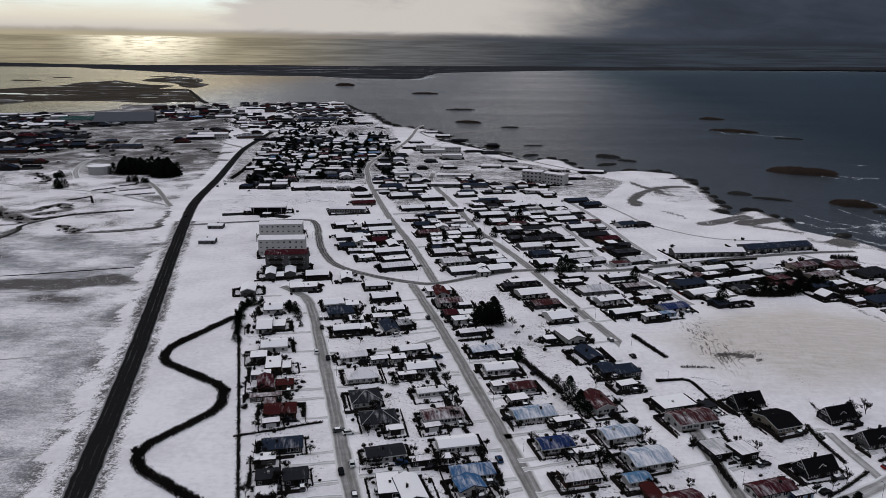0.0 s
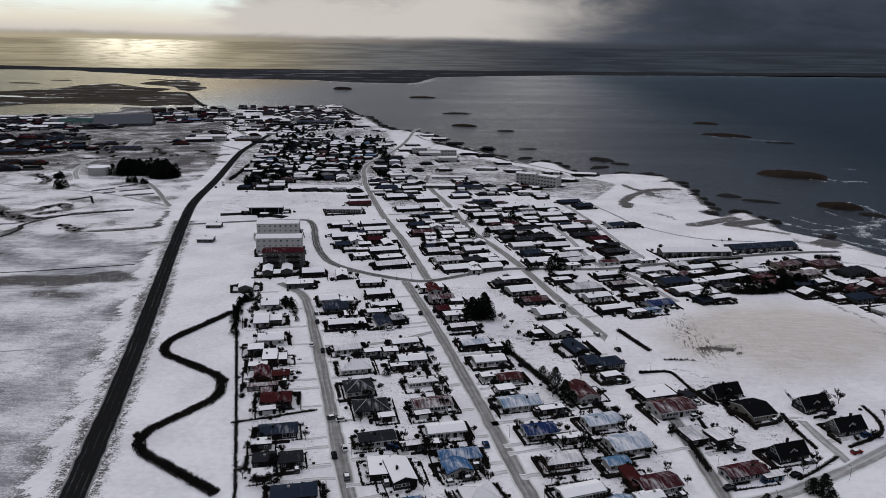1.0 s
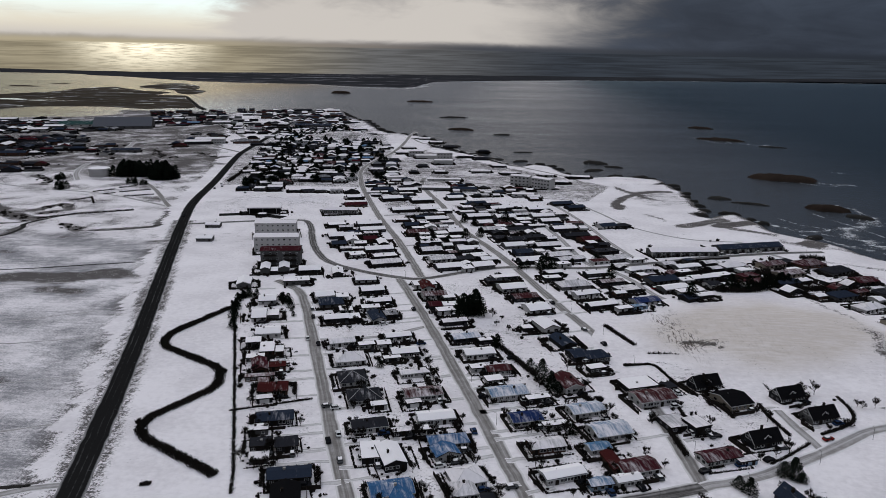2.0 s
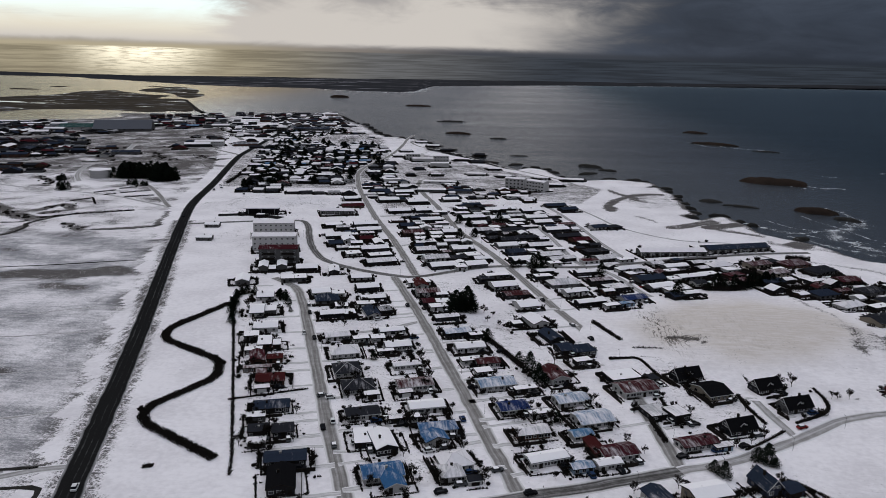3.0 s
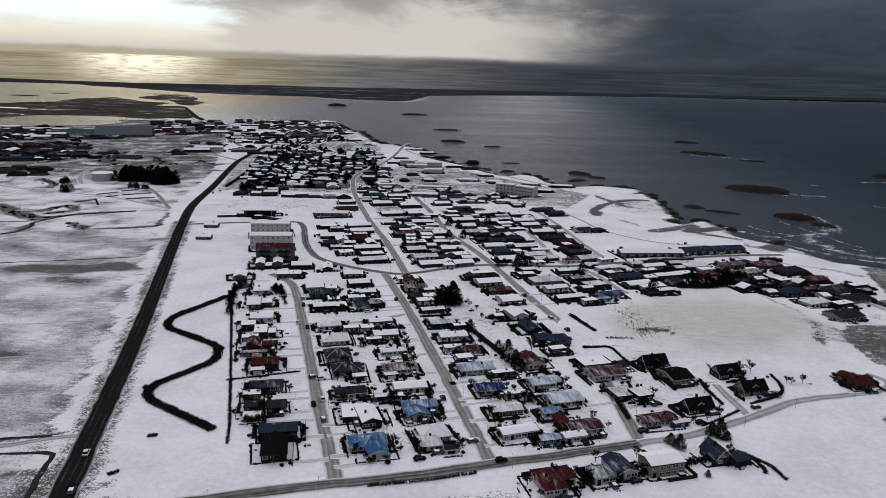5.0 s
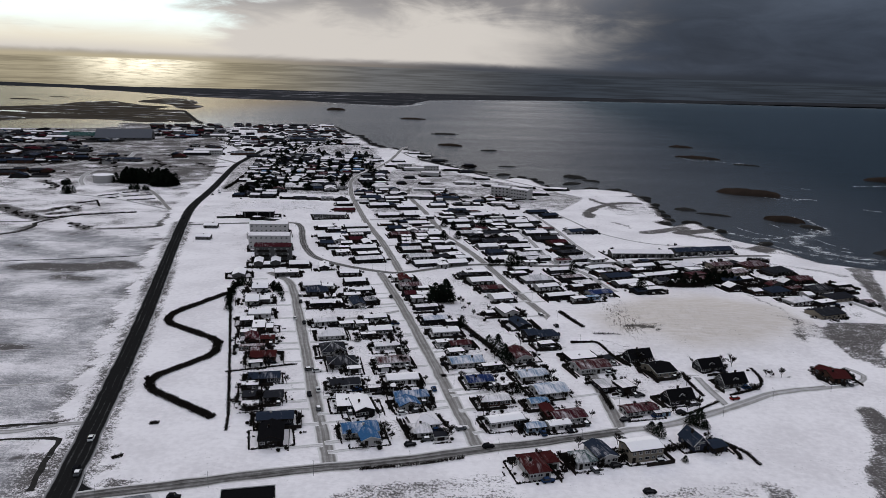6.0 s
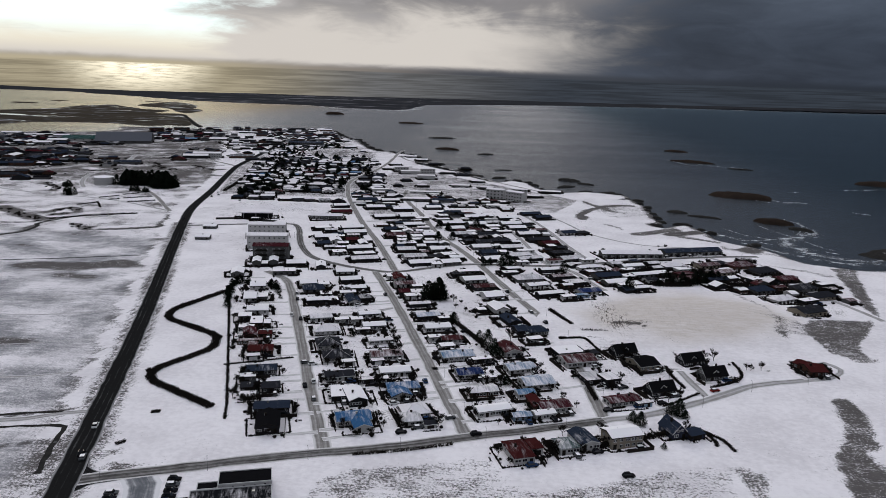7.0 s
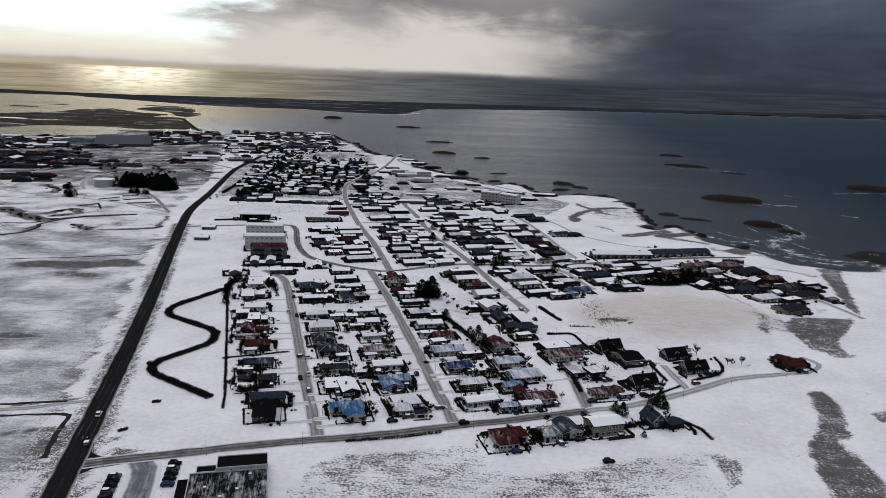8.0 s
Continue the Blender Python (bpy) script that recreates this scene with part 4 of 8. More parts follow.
# ---- roads ----
CROSS = [(-88, 116), (-81, 118.5), (-74.6, 121.5), (-63.7, 125.4), (-41, 134.6), (-22.4, 141), (0, 148.6), (17.8, 156.2), (38, 164), (60.7, 173.8), (76.6, 180.7), (97.6, 194.5), (119, 210.5), (140, 218.5)]
S1 = [(-22, 141), (-40, 192), (-62, 257), (-82, 313), (-92, 328), (-101, 336)]
S2 = [(18, 156), (-2, 222), (-24, 292), (-43, 347)]
TEE = [(-197, 447), (-161, 461), (-130, 470), (-118, 460), (-102, 409), (-87, 376), (-69, 360), (-45, 349), (-31, 348), (-10, 363), (11, 374), (51, 378), (84, 391), (119, 408), (163, 424), (190, 430)]
S3 = [(61, 174), (54, 240), (46, 277), (33, 314), (14, 374), (0, 412), (-18, 457), (-38, 532), (-62, 613), (-66, 660)]
S4 = [(99, 195), (92, 234), (83, 253)]
S5 = [(17, 548), (41, 443), (52, 387), (68, 366), (78, 336), (87, 323)]
SA = [(-125, 1073), (-126, 1021), (-121, 905), (-122, 821), (-129, 754), (-131, 713), (-127, 674), (-118, 633), (-111, 602), (-79, 494), (-53, 418), (-32, 349)]
S6 = [(40.3, 557.7), (51.5, 520.4), (61, 481.7), (69.9, 436.9), (78.1, 404.7), (81.9, 392.1)]
SX = [(-74.8, 493.2), (-60.8, 498.1), (-45.1, 503.4), (-29.9, 508.6)]
SB = [(-179, 870), (-175, 959), (-178, 1039)]
RST = [(155, 424), (164, 410), (178, 378), (189, 349), (200, 322), (206, 300)]
strip("road", MAIN, 7.4, 0.07, asphalt_mat, "main road of wet dark asphalt with snowy verges")
strip("road", [(-87, 130), (-84, 124), (-79, 121), (-72, 122)], 4.0, 0.052, asphalt_mat, "wet curve where the street joins the main road", step=2)
strip("road", [(-80.5, 100), (-82, 110), (-79, 117), (-72, 121.5)], 4.0, 0.053, asphalt_mat, "wet curve where the street joins the main road", step=2)
strip("road", CROSS[:10], 5.6, 0.055, street_mat, "grey slushy residential street")
strip("road", CROSS[9:], 4.6, 0.052, track_mat, "snow-packed end of the residential street")
strip("road", S1, 5.0, 0.05, slush_mat, "grey slushy residential street between house rows")
strip("road", S2, 5.0, 0.05, slush_mat, "grey slushy residential street between house rows")
strip("road", TEE, 4.8, 0.06, street_mat, "curving collector street of slushy asphalt")
strip("road", S3, 5.0, 0.045, slush_mat, "grey slushy residential street between house rows")
strip("road", SA, 5.0, 0.05, slush_mat, "curving town street of slushy asphalt")
for line, w in ((S4, 3.6), (S5, 4.0), (RST, 3.8), (S6, 3.6), (SX, 4.2), (SB, 4.0)):
    strip("road", line, w, 0.04, track_mat, "snow-packed residential street")
strip("track", [(140, 218.5), (150, 222), (158, 232), (150, 242), (138, 240), (128, 226)], 3.0, 0.04, track_mat, "looping vehicle track pressed into the snow", "track")
strip("track", [(-101, 157), (-108, 155), (-116, 150), (-140, 142), (-200, 120)], 3.4, 0.04, track_mat, "snowy farm track", "track")
strip("road", [(-69, 124), (-64, 118), (-61, 109), (-58, 96), (-56, 60)], 9.0, 0.045, park_mat, "slushy car park entrance with tyre marks")
strip("road", [(-62, 262), (-40, 268), (-22, 282)], 3.0, 0.035, track_mat, "snow-packed side lane")
strip("road", [(-57, 408), (-35, 420), (-20, 445)], 3.0, 0.035, track_mat, "snow-packed side lane")
strip("road", [(-140, 476), (-165, 484), (-185, 478)], 9.0, 0.045, asphalt_mat, "wet dark forecourt of the petrol station")
strip("road", [(-230, 500), (-300, 540), (-380, 560), (-480, 600), (-600, 640)], 3.6, 0.04, track_mat, "snow-packed lane across the fields", step=10)
strip("road", [(-285, 800), (-350, 860), (-420, 900), (-480, 960), (-620, 1060)], 5.0, 0.05, slush_mat, "slushy harbour road", step=10)
strip("road", [(-70, 640), (-30, 640), (20, 625), (70, 615), (84, 628), (70, 645), (30, 655)], 4.5, 0.045, slush_mat, "curving drive round the health centre", step=5)
for a, b in (((-204, 261), (-161, 284)), ((-190, 241), (-148, 254)), ((-167, 208), (-133, 221)), ((-146, 178), (-122, 187)), ((-260, 305), (-190, 322))):
    strip("snow_ridge", [a, ((a[0] + b[0]) / 2 + 1, (a[1] + b[1]) / 2 - 1), b], 1.2, 0.03, track_mat, "line of drifted snow along a field edge", "snow ridge", 5, 0.5)
for pts, w in (([(-135, 148), (-127.8, 150.7), (-108.5, 156.3)], 1.6), ([(-130, 141), (-122.5, 143), (-105, 146.8), (-101.4, 143.7), (-98.4, 133.4), (-94, 119.6)], 1.5), ([(-290, 318), (-246.6, 333.6), (-221, 342.8), (-183, 358)], 1.6), ([(-241.6, 422), (-221, 430), (-209, 445)], 1.8), ([(-330, 380), (-291, 398), (-288, 421), (-294, 436), (-282, 469)], 3.0),
               ([(-112, 122), (-104, 112), (-99, 100)], 1.2), ([(-120, 128), (-112, 112)], 1.2)):
    strip("ditch", pts, w, 0.04, rock_mat, "dark open ditch through snowy fields", "ditch", 3, 0.4)
for pts, w in (([(-230, 500), (-300, 600), (-380, 640), (-520, 660), (-800, 700)], 4.0), ([(-300, 800), (-420, 780), (-560, 760), (-800, 800)], 5.0), ([(-420, 900), (-480, 800), (-470, 700)], 5.0), ([(-380, 857), (-440, 879), (-547, 937), (-640, 1000)], 7.0), ([(-600, 900), (-640, 820), (-700, 760)], 5.0)):
    strip("road", pts, w, 0.045, slush_mat, "slushy grey lane between harbour sheds", step=10)
strip("road", [(-118, 985), (-98, 930), (-60, 890), (-20, 815), (20, 745), (60, 690), (80, 640)], 3.4, 0.045, slush_mat, "slushy coast road", step=8)
strip("track", [(60, 560), (75, 520), (90, 480), (118, 452), (150, 448)], 2.4, 0.035, track_mat, "footpath trodden along the shore", "track")


# ---- building kit ----
def window_mesh():
    g = Geo()
    g.box(-0.8, 0.8, -0.07, 0.05, -0.6, -0.5)
    g.box(-0.8, 0.8, -0.07, 0.05, 0.5, 0.6)
    g.box(-0.8, -0.7, -0.07, 0.05, -0.5, 0.5)
    g.box(0.7, 0.8, -0.07, 0.05, -0.5, 0.5)
    g.box(-0.05, 0.05, -0.06, 0.05, -0.5, 0.5)
    return g.scaled(U).mesh("window_frame", trim_mat)


def pane_mesh():
    g = Geo()
    g.box(-0.72, 0.72, -0.03, 0.04, -0.52, 0.52)
    return g.scaled(U).mesh("pane", glass_mat)


def door_mesh():
    g = Geo()
    g.box(-0.5, 0.5, -0.08, 0.05, 0.0, 2.05)
    g.box(-0.62, -0.5, -0.10, 0.05, 0.0, 2.15)
    g.box(0.5, 0.62, -0.10, 0.05, 0.0, 2.15)
    return g.scaled(U).mesh("door", timber_mat)


FRAME_ME, PANE_ME, DOOR_ME = window_mesh(), pane_mesh(), door_mesh()
ROOF_WORDS = {"white": "thick white snow on its roof", "grey": "grey half-snowed roof", "pale": "pale snow-dusted roof", "black": "bare black roof", "dark": "dark roof", "slate": "slate-coloured roof", "blue": "blue metal roof",
              "navy": "navy metal roof", "sky": "light blue snow-streaked roof", "red": "bright red metal roof", "rust": "rust-red snowy roof", "maroon": "maroon metal roof", "teal": "green metal roof", "steel": "grey steel roof"}
WALL_WORDS = {"white": "white rendered", "grey": "grey rendered", "beige": "beige rendered", "dark": "dark clad", "blue": "pale blue", "brown": "brown clad", "red": "red clad", "navy": "slate-blue clad"}
STYLE_WORDS = {"gable": "gabled", "cross": "gable-fronted", "hip": "hip-roofed", "flat": "flat-roofed", "steep": "steep-roofed", "steepcross": "steep gable-fronted"}


def slab(g, a, b, c, d, t=0.15):
    """A roof plane of thickness t on four corners, given counter-clockwise from above."""
    low = [Vector(p) for p in (a, b, c, d)]
    g.hull([p - Vector((0, 0, t)) for p in low], low)


def gable_roof(g, x0, x1, y0, y1, z, rise, over=0.45, along_x=True):
    if along_x:
        ym, k = (y0 + y1) / 2, rise / ((y1 - y0) / 2)
        a, b, e = x0 - over, x1 + over, z - k * over
        slab(g, (a, y0 - over, e), (b, y0 - over, e), (b, ym, z + rise), (a, ym, z + rise))
        slab(g, (a, ym, z + rise), (b, ym, z + rise), (b, y1 + over, e), (a, y1 + over, e))
    else:
        xm, k = (x0 + x1) / 2, rise / ((x1 - x0) / 2)
        a, b, e = y0 - over, y1 + over, z - k * over
        slab(g, (x0 - over, b, e), (x0 - over, a, e), (xm, a, z + rise), (xm, b, z + rise))
        slab(g, (xm, b, z + rise), (xm, a, z + rise), (x1 + over, a, e), (x1 + over, b, e))


def gable_wall(g, x0, x1, y0, y1, h, rise, along_x=True):
    """Walls with gable ends, a closed solid."""
    if along_x:
        ym = (y0 + y1) / 2
        end = lambda x: [(x, y0, -0.4), (x, y1, -0.4), (x, y1, h), (x, ym, h + rise - 0.1), (x, y0, h)]
        g.hull(end(x0), end(x1))
    else:
        xm = (x0 + x1) / 2
        end = lambda y: [(x1, y, -0.4), (x0, y, -0.4), (x0, y, h), (xm, y, h + rise - 0.1), (x1, y, h)]
        g.hull(end(y0), end(y1))


def hip_roof(g, x0, x1, y0, y1, z, rise, over=0.5):
    x0, x1, y0, y1 = x0 - over, x1 + over, y0 - over, y1 + over
    ym, xm = (y0 + y1) / 2, (x0 + x1) / 2
    if x1 - x0 >= y1 - y0:
        r = (y1 - y0) / 2 * 0.95
        p, q = (x0 + r, ym, z + rise), (x1 - r, ym, z + rise)
    else:
        r = (x1 - x0) / 2 * 0.95
        p, q = (xm, y0 + r, z + rise), (xm, y1 - r, z + rise)
    z0 = z - 0.12
    a, b, c, d = (x0, y0, z0), (x1, y0, z0), (x1, y1, z0), (x0, y1, z0)
    i = len(g.v)
    g.v += [a, b, c, d, p, q] + [(u[0], u[1], z0 - 0.14) for u in (a, b, c, d)]
    f = [(0, 1, 5, 4), (2, 3, 4, 5), (1, 2, 5), (3, 0, 4)] if x1 - x0 >= y1 - y0 else [(0, 1, 4), (1, 2, 5, 4), (2, 3, 5), (3, 0, 4, 5)]
    f += [(6, 7, 1, 0), (7, 8, 2, 1), (8, 9, 3, 2), (9, 6, 0, 3), (9, 8, 7, 6)]
    g.f += [tuple(i + k for k in q2) for q2 in f]


HOUSES, NEAR = [], []


def add_window(parent, x, y, z, face, wide=1.0, tall=1.0, fine=True):
    turn = {"s": 0, "e": 90, "w": -90, "n": 180}[face]
    m = pose(x, y, z, 0, 0, turn) @ Matrix.Diagonal((wide, 1, tall, 1))
    if not fine:
        part("window", PANE_ME, None, parent, at=m)
        return
    w = part("window", FRAME_ME, None, parent, at=m)
    part("pane", PANE_ME, None, w)


def roof_rise(style, w, d):
    return {"gable": 0.13 * d, "cross": 0.18 * w, "hip": 0.22 * min(w, d), "flat": 0.0, "steep": 0.46 * d, "steepcross": 0.50 * w}[style]


EAVE = 0.3


def shell(style, w, d, h, over=EAVE, lift=0.0, thick=0.15):
    """Walls and roof of a house, as two solids; a smaller overhang and a lift give the snow that lies on the roof."""
    x0, x1, y0, y1 = -w / 2, w / 2, -d / 2, d / 2
    walls, cover, rise = Geo(), Geo(), roof_rise(style, w, d)
    z = h + 0.1 + lift
    if style in ("gable", "steep"):
        gable_wall(walls, x0, x1, y0, y1, h, rise)
        gable_roof(cover, x0, x1, y0, y1, z, rise, over)
    elif style in ("cross", "steepcross"):
        gable_wall(walls, x0, x1, y0, y1, h, rise, False)
        gable_roof(cover, x0, x1, y0, y1, z, rise, over, along_x=False)
    elif style == "hip":
        walls.box(x0, x1, y0, y1, -0.4, h)
        hip_roof(cover, x0, x1, y0, y1, z + 0.04, rise, over)
    else:
        walls.box(x0, x1, y0, y1, -0.4, h)
        cover.box(x0 - over * 0.7, x1 + over * 0.7, y0 - over * 0.7, y1 + over * 0.7, h + lift, h + lift + thick)
    return walls, cover, rise


def ring_board(x0, x1, y0, y1, z0, z1, t=0.2):
    """A closed frame of boards round a flat roof."""
    g = Geo()
    out, inn = [(x0, y0), (x1, y0), (x1, y1), (x0, y1)], [(x0 + t, y0 + t), (x1 - t, y0 + t), (x1 - t, y1 - t), (x0 + t, y1 - t)]
    g.v = [(*p, z0) for p in out] + [(*p, z1) for p in out] + [(*p, z1) for p in inn] + [(*p, z0) for p in inn]
    for a in range(4):
        b = (a + 1) % 4
        g.f += [(a, b, 4 + b, 4 + a), (4 + a, 4 + b, 8 + b, 8 + a), (8 + a, 8 + b, 12 + b, 12 + a), (12 + a, 12 + b, b, a)]
    return g


def bargeboard(half, low, top, at, along_y, t=0.07, tall=0.26):
    """The pair of boards under a gable, one bent piece."""
    g = Geo()
    prof = [(-half, low - tall), (0, top - tall), (half, low - tall), (half, low), (0, top), (-half, low)]
    if along_y:
        g.hull([(at - t / 2, u, z) for u, z in prof], [(at + t / 2, u, z) for u, z in prof])
    else:
        g.hull([(u, at + t / 2, z) for u, z in prof], [(u, at - t / 2, z) for u, z in prof])
    return g


def stack(g, x, y, z, r, tall):
    g.box(x - r, x + r, y - r, y + r, z - 0.6, z + tall)
    g.box(x - r * 1.25, x + r * 1.25, y - r * 1.25, y + r * 1.25, z + tall, z + tall + 0.08)


def house(x, y, turn, w, d, style, roof, wall, h=1.9, detail=None, rng=None, label=""):
    rng = rng or random.Random(int(x * 31 + y * 17))
    if detail is None:
        detail = 2 if y < 262 else 1 if y < 640 else 0
    base = thing("house" if max(w, d) > 5.5 else "garage", pose(x, y, 0, 0, 0, turn), label or "%s %s %s with %s" % (WALL_WORDS[wall], STYLE_WORDS[style], "house" if max(w, d) > 5.5 else "garage", ROOF_WORDS[roof]), "house" if max(w, d) > 5.5 else "garage", "houses of the town")
    x0, x1, y0, y1 = -w / 2, w / 2, -d / 2, d / 2
    walls, cover, rise = shell(style, w, d, h)
    part("wall", walls, WALL[wall], base)
    snowy = roof == "white" and detail
    top = part("roof", cover, ROOF[rng.choice(("dark", "slate", "steel"))] if snowy else ROOF[roof], base)
    if snowy:
        lying = shell(style, w, d, h, rng.uniform(0.10, 0.26), 0.12, 0.12)[1]
        part("snow_cover", lying, snow_mat, top, "thick white snow")
    e = EAVE
    board = timber_mat if wall in ("dark", "brown", "red", "navy") or rng.random() < 0.4 else trim_mat
    if style == "flat" and detail:
        part("fascia", ring_board(x0 - 0.25, x1 + 0.25, y0 - 0.25, y1 + 0.25, h - 0.12, h + 0.17, 0.12), timber_mat if rng.random() < 0.7 else board, base)
    elif style in ("gable", "steep") and detail:
        z = h + 0.1 - rise / (d / 2) * e
        g = Geo()
        g.box(x0 - e, x1 + e, y0 - e - 0.06, y0 - e - 0.005, z - 0.22, z - 0.01)
        part("fascia", g, board, base)
        if detail > 1:
            for q in (x0 - e - 0.04, x1 + e + 0.04):
                part("bargeboard", bargeboard(d / 2 + e, z - 0.01, h + 0.1 + rise, q, True, 0.06, 0.2), trim_mat if style == "steep" else board, base)
    elif style in ("cross", "steepcross") and detail:
        z = h + 0.1 - rise / (w / 2) * e
        for q in (y0 - e - 0.04, y1 + e + 0.04)[:detail]:
            part("bargeboard", bargeboard(w / 2 + e, z - 0.01, h + 0.1 + rise, q, False, 0.06, 0.2), trim_mat if style == "steepcross" else board, base)
    elif style == "hip" and detail > 1:
        x2, x3, y2, y3 = x0 - e, x1 + e, y0 - e, y1 + e
        r = min(x3 - x2, y3 - y2) / 2 * 0.95
        p, q = ((x2 + r, 0), (x3 - r, 0)) if x3 - x2 >= y3 - y2 else ((0, y2 + r), (0, y3 - r))
        near, far = (((x2, y2), (x2, y3)), ((x3, y2), (x3, y3))) if x3 - x2 >= y3 - y2 else (((x2, y2), (x3, y2)), ((x2, y3), (x3, y3)))
        for tip, ends in ((p, near), (q, far)):
            for c in ends:
                g = Geo()
                g.stick((*c, h + 0.03), (*tip, h + 0.15 + rise), 0.07, 0.07, 4)
                part("ridge_cap", g, ROOF[roof] if roof != "dark" else trim_mat, top)
    big = w > 5.0
    storeys = 2 if h > 3.2 else 1
    for k in range(storeys if detail and big else 0):
        z = 1.1 + k * 1.75 if storeys == 2 else 0.56 * h
        n = max(1, int(w / (1.9 if detail > 1 else 2.6)))
        door = rng.randrange(n) if k == 0 and n > 1 else -1
        for i in range(n):
            px = x0 + w * (i + 0.5) / n
            if i == door:
                part("door", DOOR_ME, None, base, at=pose(px, y0 - 0.02, 0))
                continue
            add_window(base, px, y0 - 0.01, z, "s", rng.choice((0.8, 1.1, 1.5)), rng.choice((0.9, 1.1)), fine=detail > 1)
        if detail > 1 and d > 4:
            for py in (-0.2 * d, 0.22 * d):
                add_window(base, x1 + 0.01, py, z, "e", fine=False)
                add_window(base, x0 - 0.01, py, z, "w", fine=False)
    if not big and detail > 1:
        g = Geo()
        g.box(-w * 0.3, w * 0.3, y0 - 0.05, y0 + 0.05, 0, min(1.5, h - 0.25))
        part("garage_door", g, trim_mat if wall == "dark" else timber_mat, base)
    if style in ("steep", "steepcross") and detail > 1:
        if style == "steepcross":
            for px in (-0.6, 0.6):
                add_window(base, px, y0 - 0.01, h + 0.6, "s", 0.7, 0.8)
        else:
            for f, sx in (("w", x0 - 0.01), ("e", x1 + 0.01)):
                add_window(base, sx, -0.6, h + 0.8, f)
                add_window(base, sx, 0.6, h + 0.8, f)
            dx, dh = w * 0.1, h + 0.17 * d
            dw, dr = Geo(), Geo()
            gable_wall(dw, dx - 0.9, dx + 0.9, y0 + 0.14 * d, 0.0, dh, 0.8, False)
            gable_roof(dr, dx - 0.9, dx + 0.9, y0 + 0.14 * d, 0.0, dh + 0.1, 0.8, 0.2, False)
            dormer = part("dormer", dw, WALL[wall], base)
            part("dormer_roof", dr, ROOF[roof], dormer)
            part("bargeboard", bargeboard(1.15, dh - 0.1, dh + 0.9, y0 + 0.14 * d - 0.25, False, 0.07, 0.18), trim_mat, dormer)
            add_window(base, dx, y0 + 0.14 * d - 0.02, dh - 0.2, "s", 0.7, 0.7)
    if detail and big and rng.random() < 0.6:
        g = Geo()
        stack(g, x0 + w * rng.uniform(0.25, 0.75), rng.uniform(-0.1, 0.2) * d, h + rise, 0.28, 0.55)
        part("chimney", g, timber_mat if rng.random() < 0.6 else concrete_mat, base)
    if detail > 1 and big:
        vent = Geo()
        vent.stick((x0 + w * 0.35, 0.4, h), (x0 + w * 0.35, 0.4, h + rise + 0.4), 0.06, 0.06, 6)
        part("vent_pipe", vent, steel_mat, base)
    HOUSES.append((x, y, max(w, d) * 0.5))
    if detail > 1 or y < 330:
        NEAR.append((x, y, turn, w, d))
    return base


class Crowd:
    """Many alike far things, joined into one object with several materials."""

    def __init__(self):
        self.v, self.f, self.m, self.mats = [], [], [], []

    def add(self, geo, m, mat):
        if mat not in self.mats:
            self.mats.append(mat)
        k, i = self.mats.index(mat), len(self.v)
        self.v += [tuple(m @ Vector(p)) for p in geo.v]
        self.f += [tuple(i + q for q in f) for f in geo.f]
        self.m += [k] * len(geo.f)

    def finish(self, name, label, category):
        me = bpy.data.meshes.new(name)
        me.from_pydata(self.v, [], self.f)
        for mat in self.mats:
            me.materials.append(mat)
        me.polygons.foreach_set("material_index", self.m)
        return tagged(new(name, me), label, category, kind="stuff")


FAR_TOWN = Crowd()


def far_house(x, y, turn, w, d, style, roof, wall, h, rng=None):
    """A plain house of the far streets."""
    if y > 690:
        return yard_house(x, y, turn, w, d, style, roof, wall, h)
    base = thing("house", pose(x, y, 0, 0, 0, turn), "%s %s house, %s" % (WALL_WORDS[wall], STYLE_WORDS[style], ROOF_WORDS[roof]), "house", "houses of the town")
    h = h * 0.85
    walls, cover, rise = shell(style, w, d, h)
    part("wall", walls, WALL[wall], base)
    part("roof", cover, ROOF[roof], base)
    n = max(1, min(3, int(w / 3.0)))
    for i in range(n):
        add_window(base, -w / 2 + w * (i + 0.5) / n, -d / 2 - 0.01, 0.55 * h, "s", 1.4, 1.1, False)
    HOUSES.append((x, y, max(w, d) * 0.5))


def yard_house(x, y, turn, w, d, style, roof, wall, h):
    """One of the crowd beside the harbour."""
    m = pose(x, y, 0, 0, 0, turn)
    walls, cover, rise = shell(style, w, d, h * 0.85)
    FAR_TOWN.add(walls, m, WALL[wall]), FAR_TOWN.add(cover, m, ROOF[roof])
    HOUSES.append((x, y, max(w, d) * 0.5))


# ---- houses of the near blocks ----
house(-113.4, 325.8, 15, 6.3, 11.0, "cross", "white", "grey", 2.4)
house(-92.0, 283.5, 15, 5.8, 11.0, "gable", "white", "white", 1.9)
house(-86.8, 285.4, 15, 4.6, 6.9, "flat", "white", "grey", 1.8)
house(-95.0, 303.8, 15, 7.5, 8.7, "gable", "white", "white", 1.9)
house(-82.3, 265.1, 15, 9.4, 8.1, "gable", "white", "white", 1.9)
house(-84.7, 254.8, 17, 5.5, 5.6, "flat", "white", "grey", 1.8)
house(-77.4, 248.6, 15, 5.1, 9.5, "flat", "white", "brown", 1.8)
house(-72.3, 247.2, 15, 2.8, 5.7, "flat", "white", "brown", 1.8)
house(-79.0, 240.2, 15, 6.2, 3.5, "flat", "white", "dark", 1.6)
house(-75.1, 233.1, 21, 4.9, 10.0, "cross", "maroon", "brown", 1.9)
house(-69.0, 233.9, 16, 5.5, 4.6, "flat", "red", "brown", 1.6)
house(-72.2, 224.5, 17, 9.6, 2.6, "flat", "rust", "brown", 1.6)
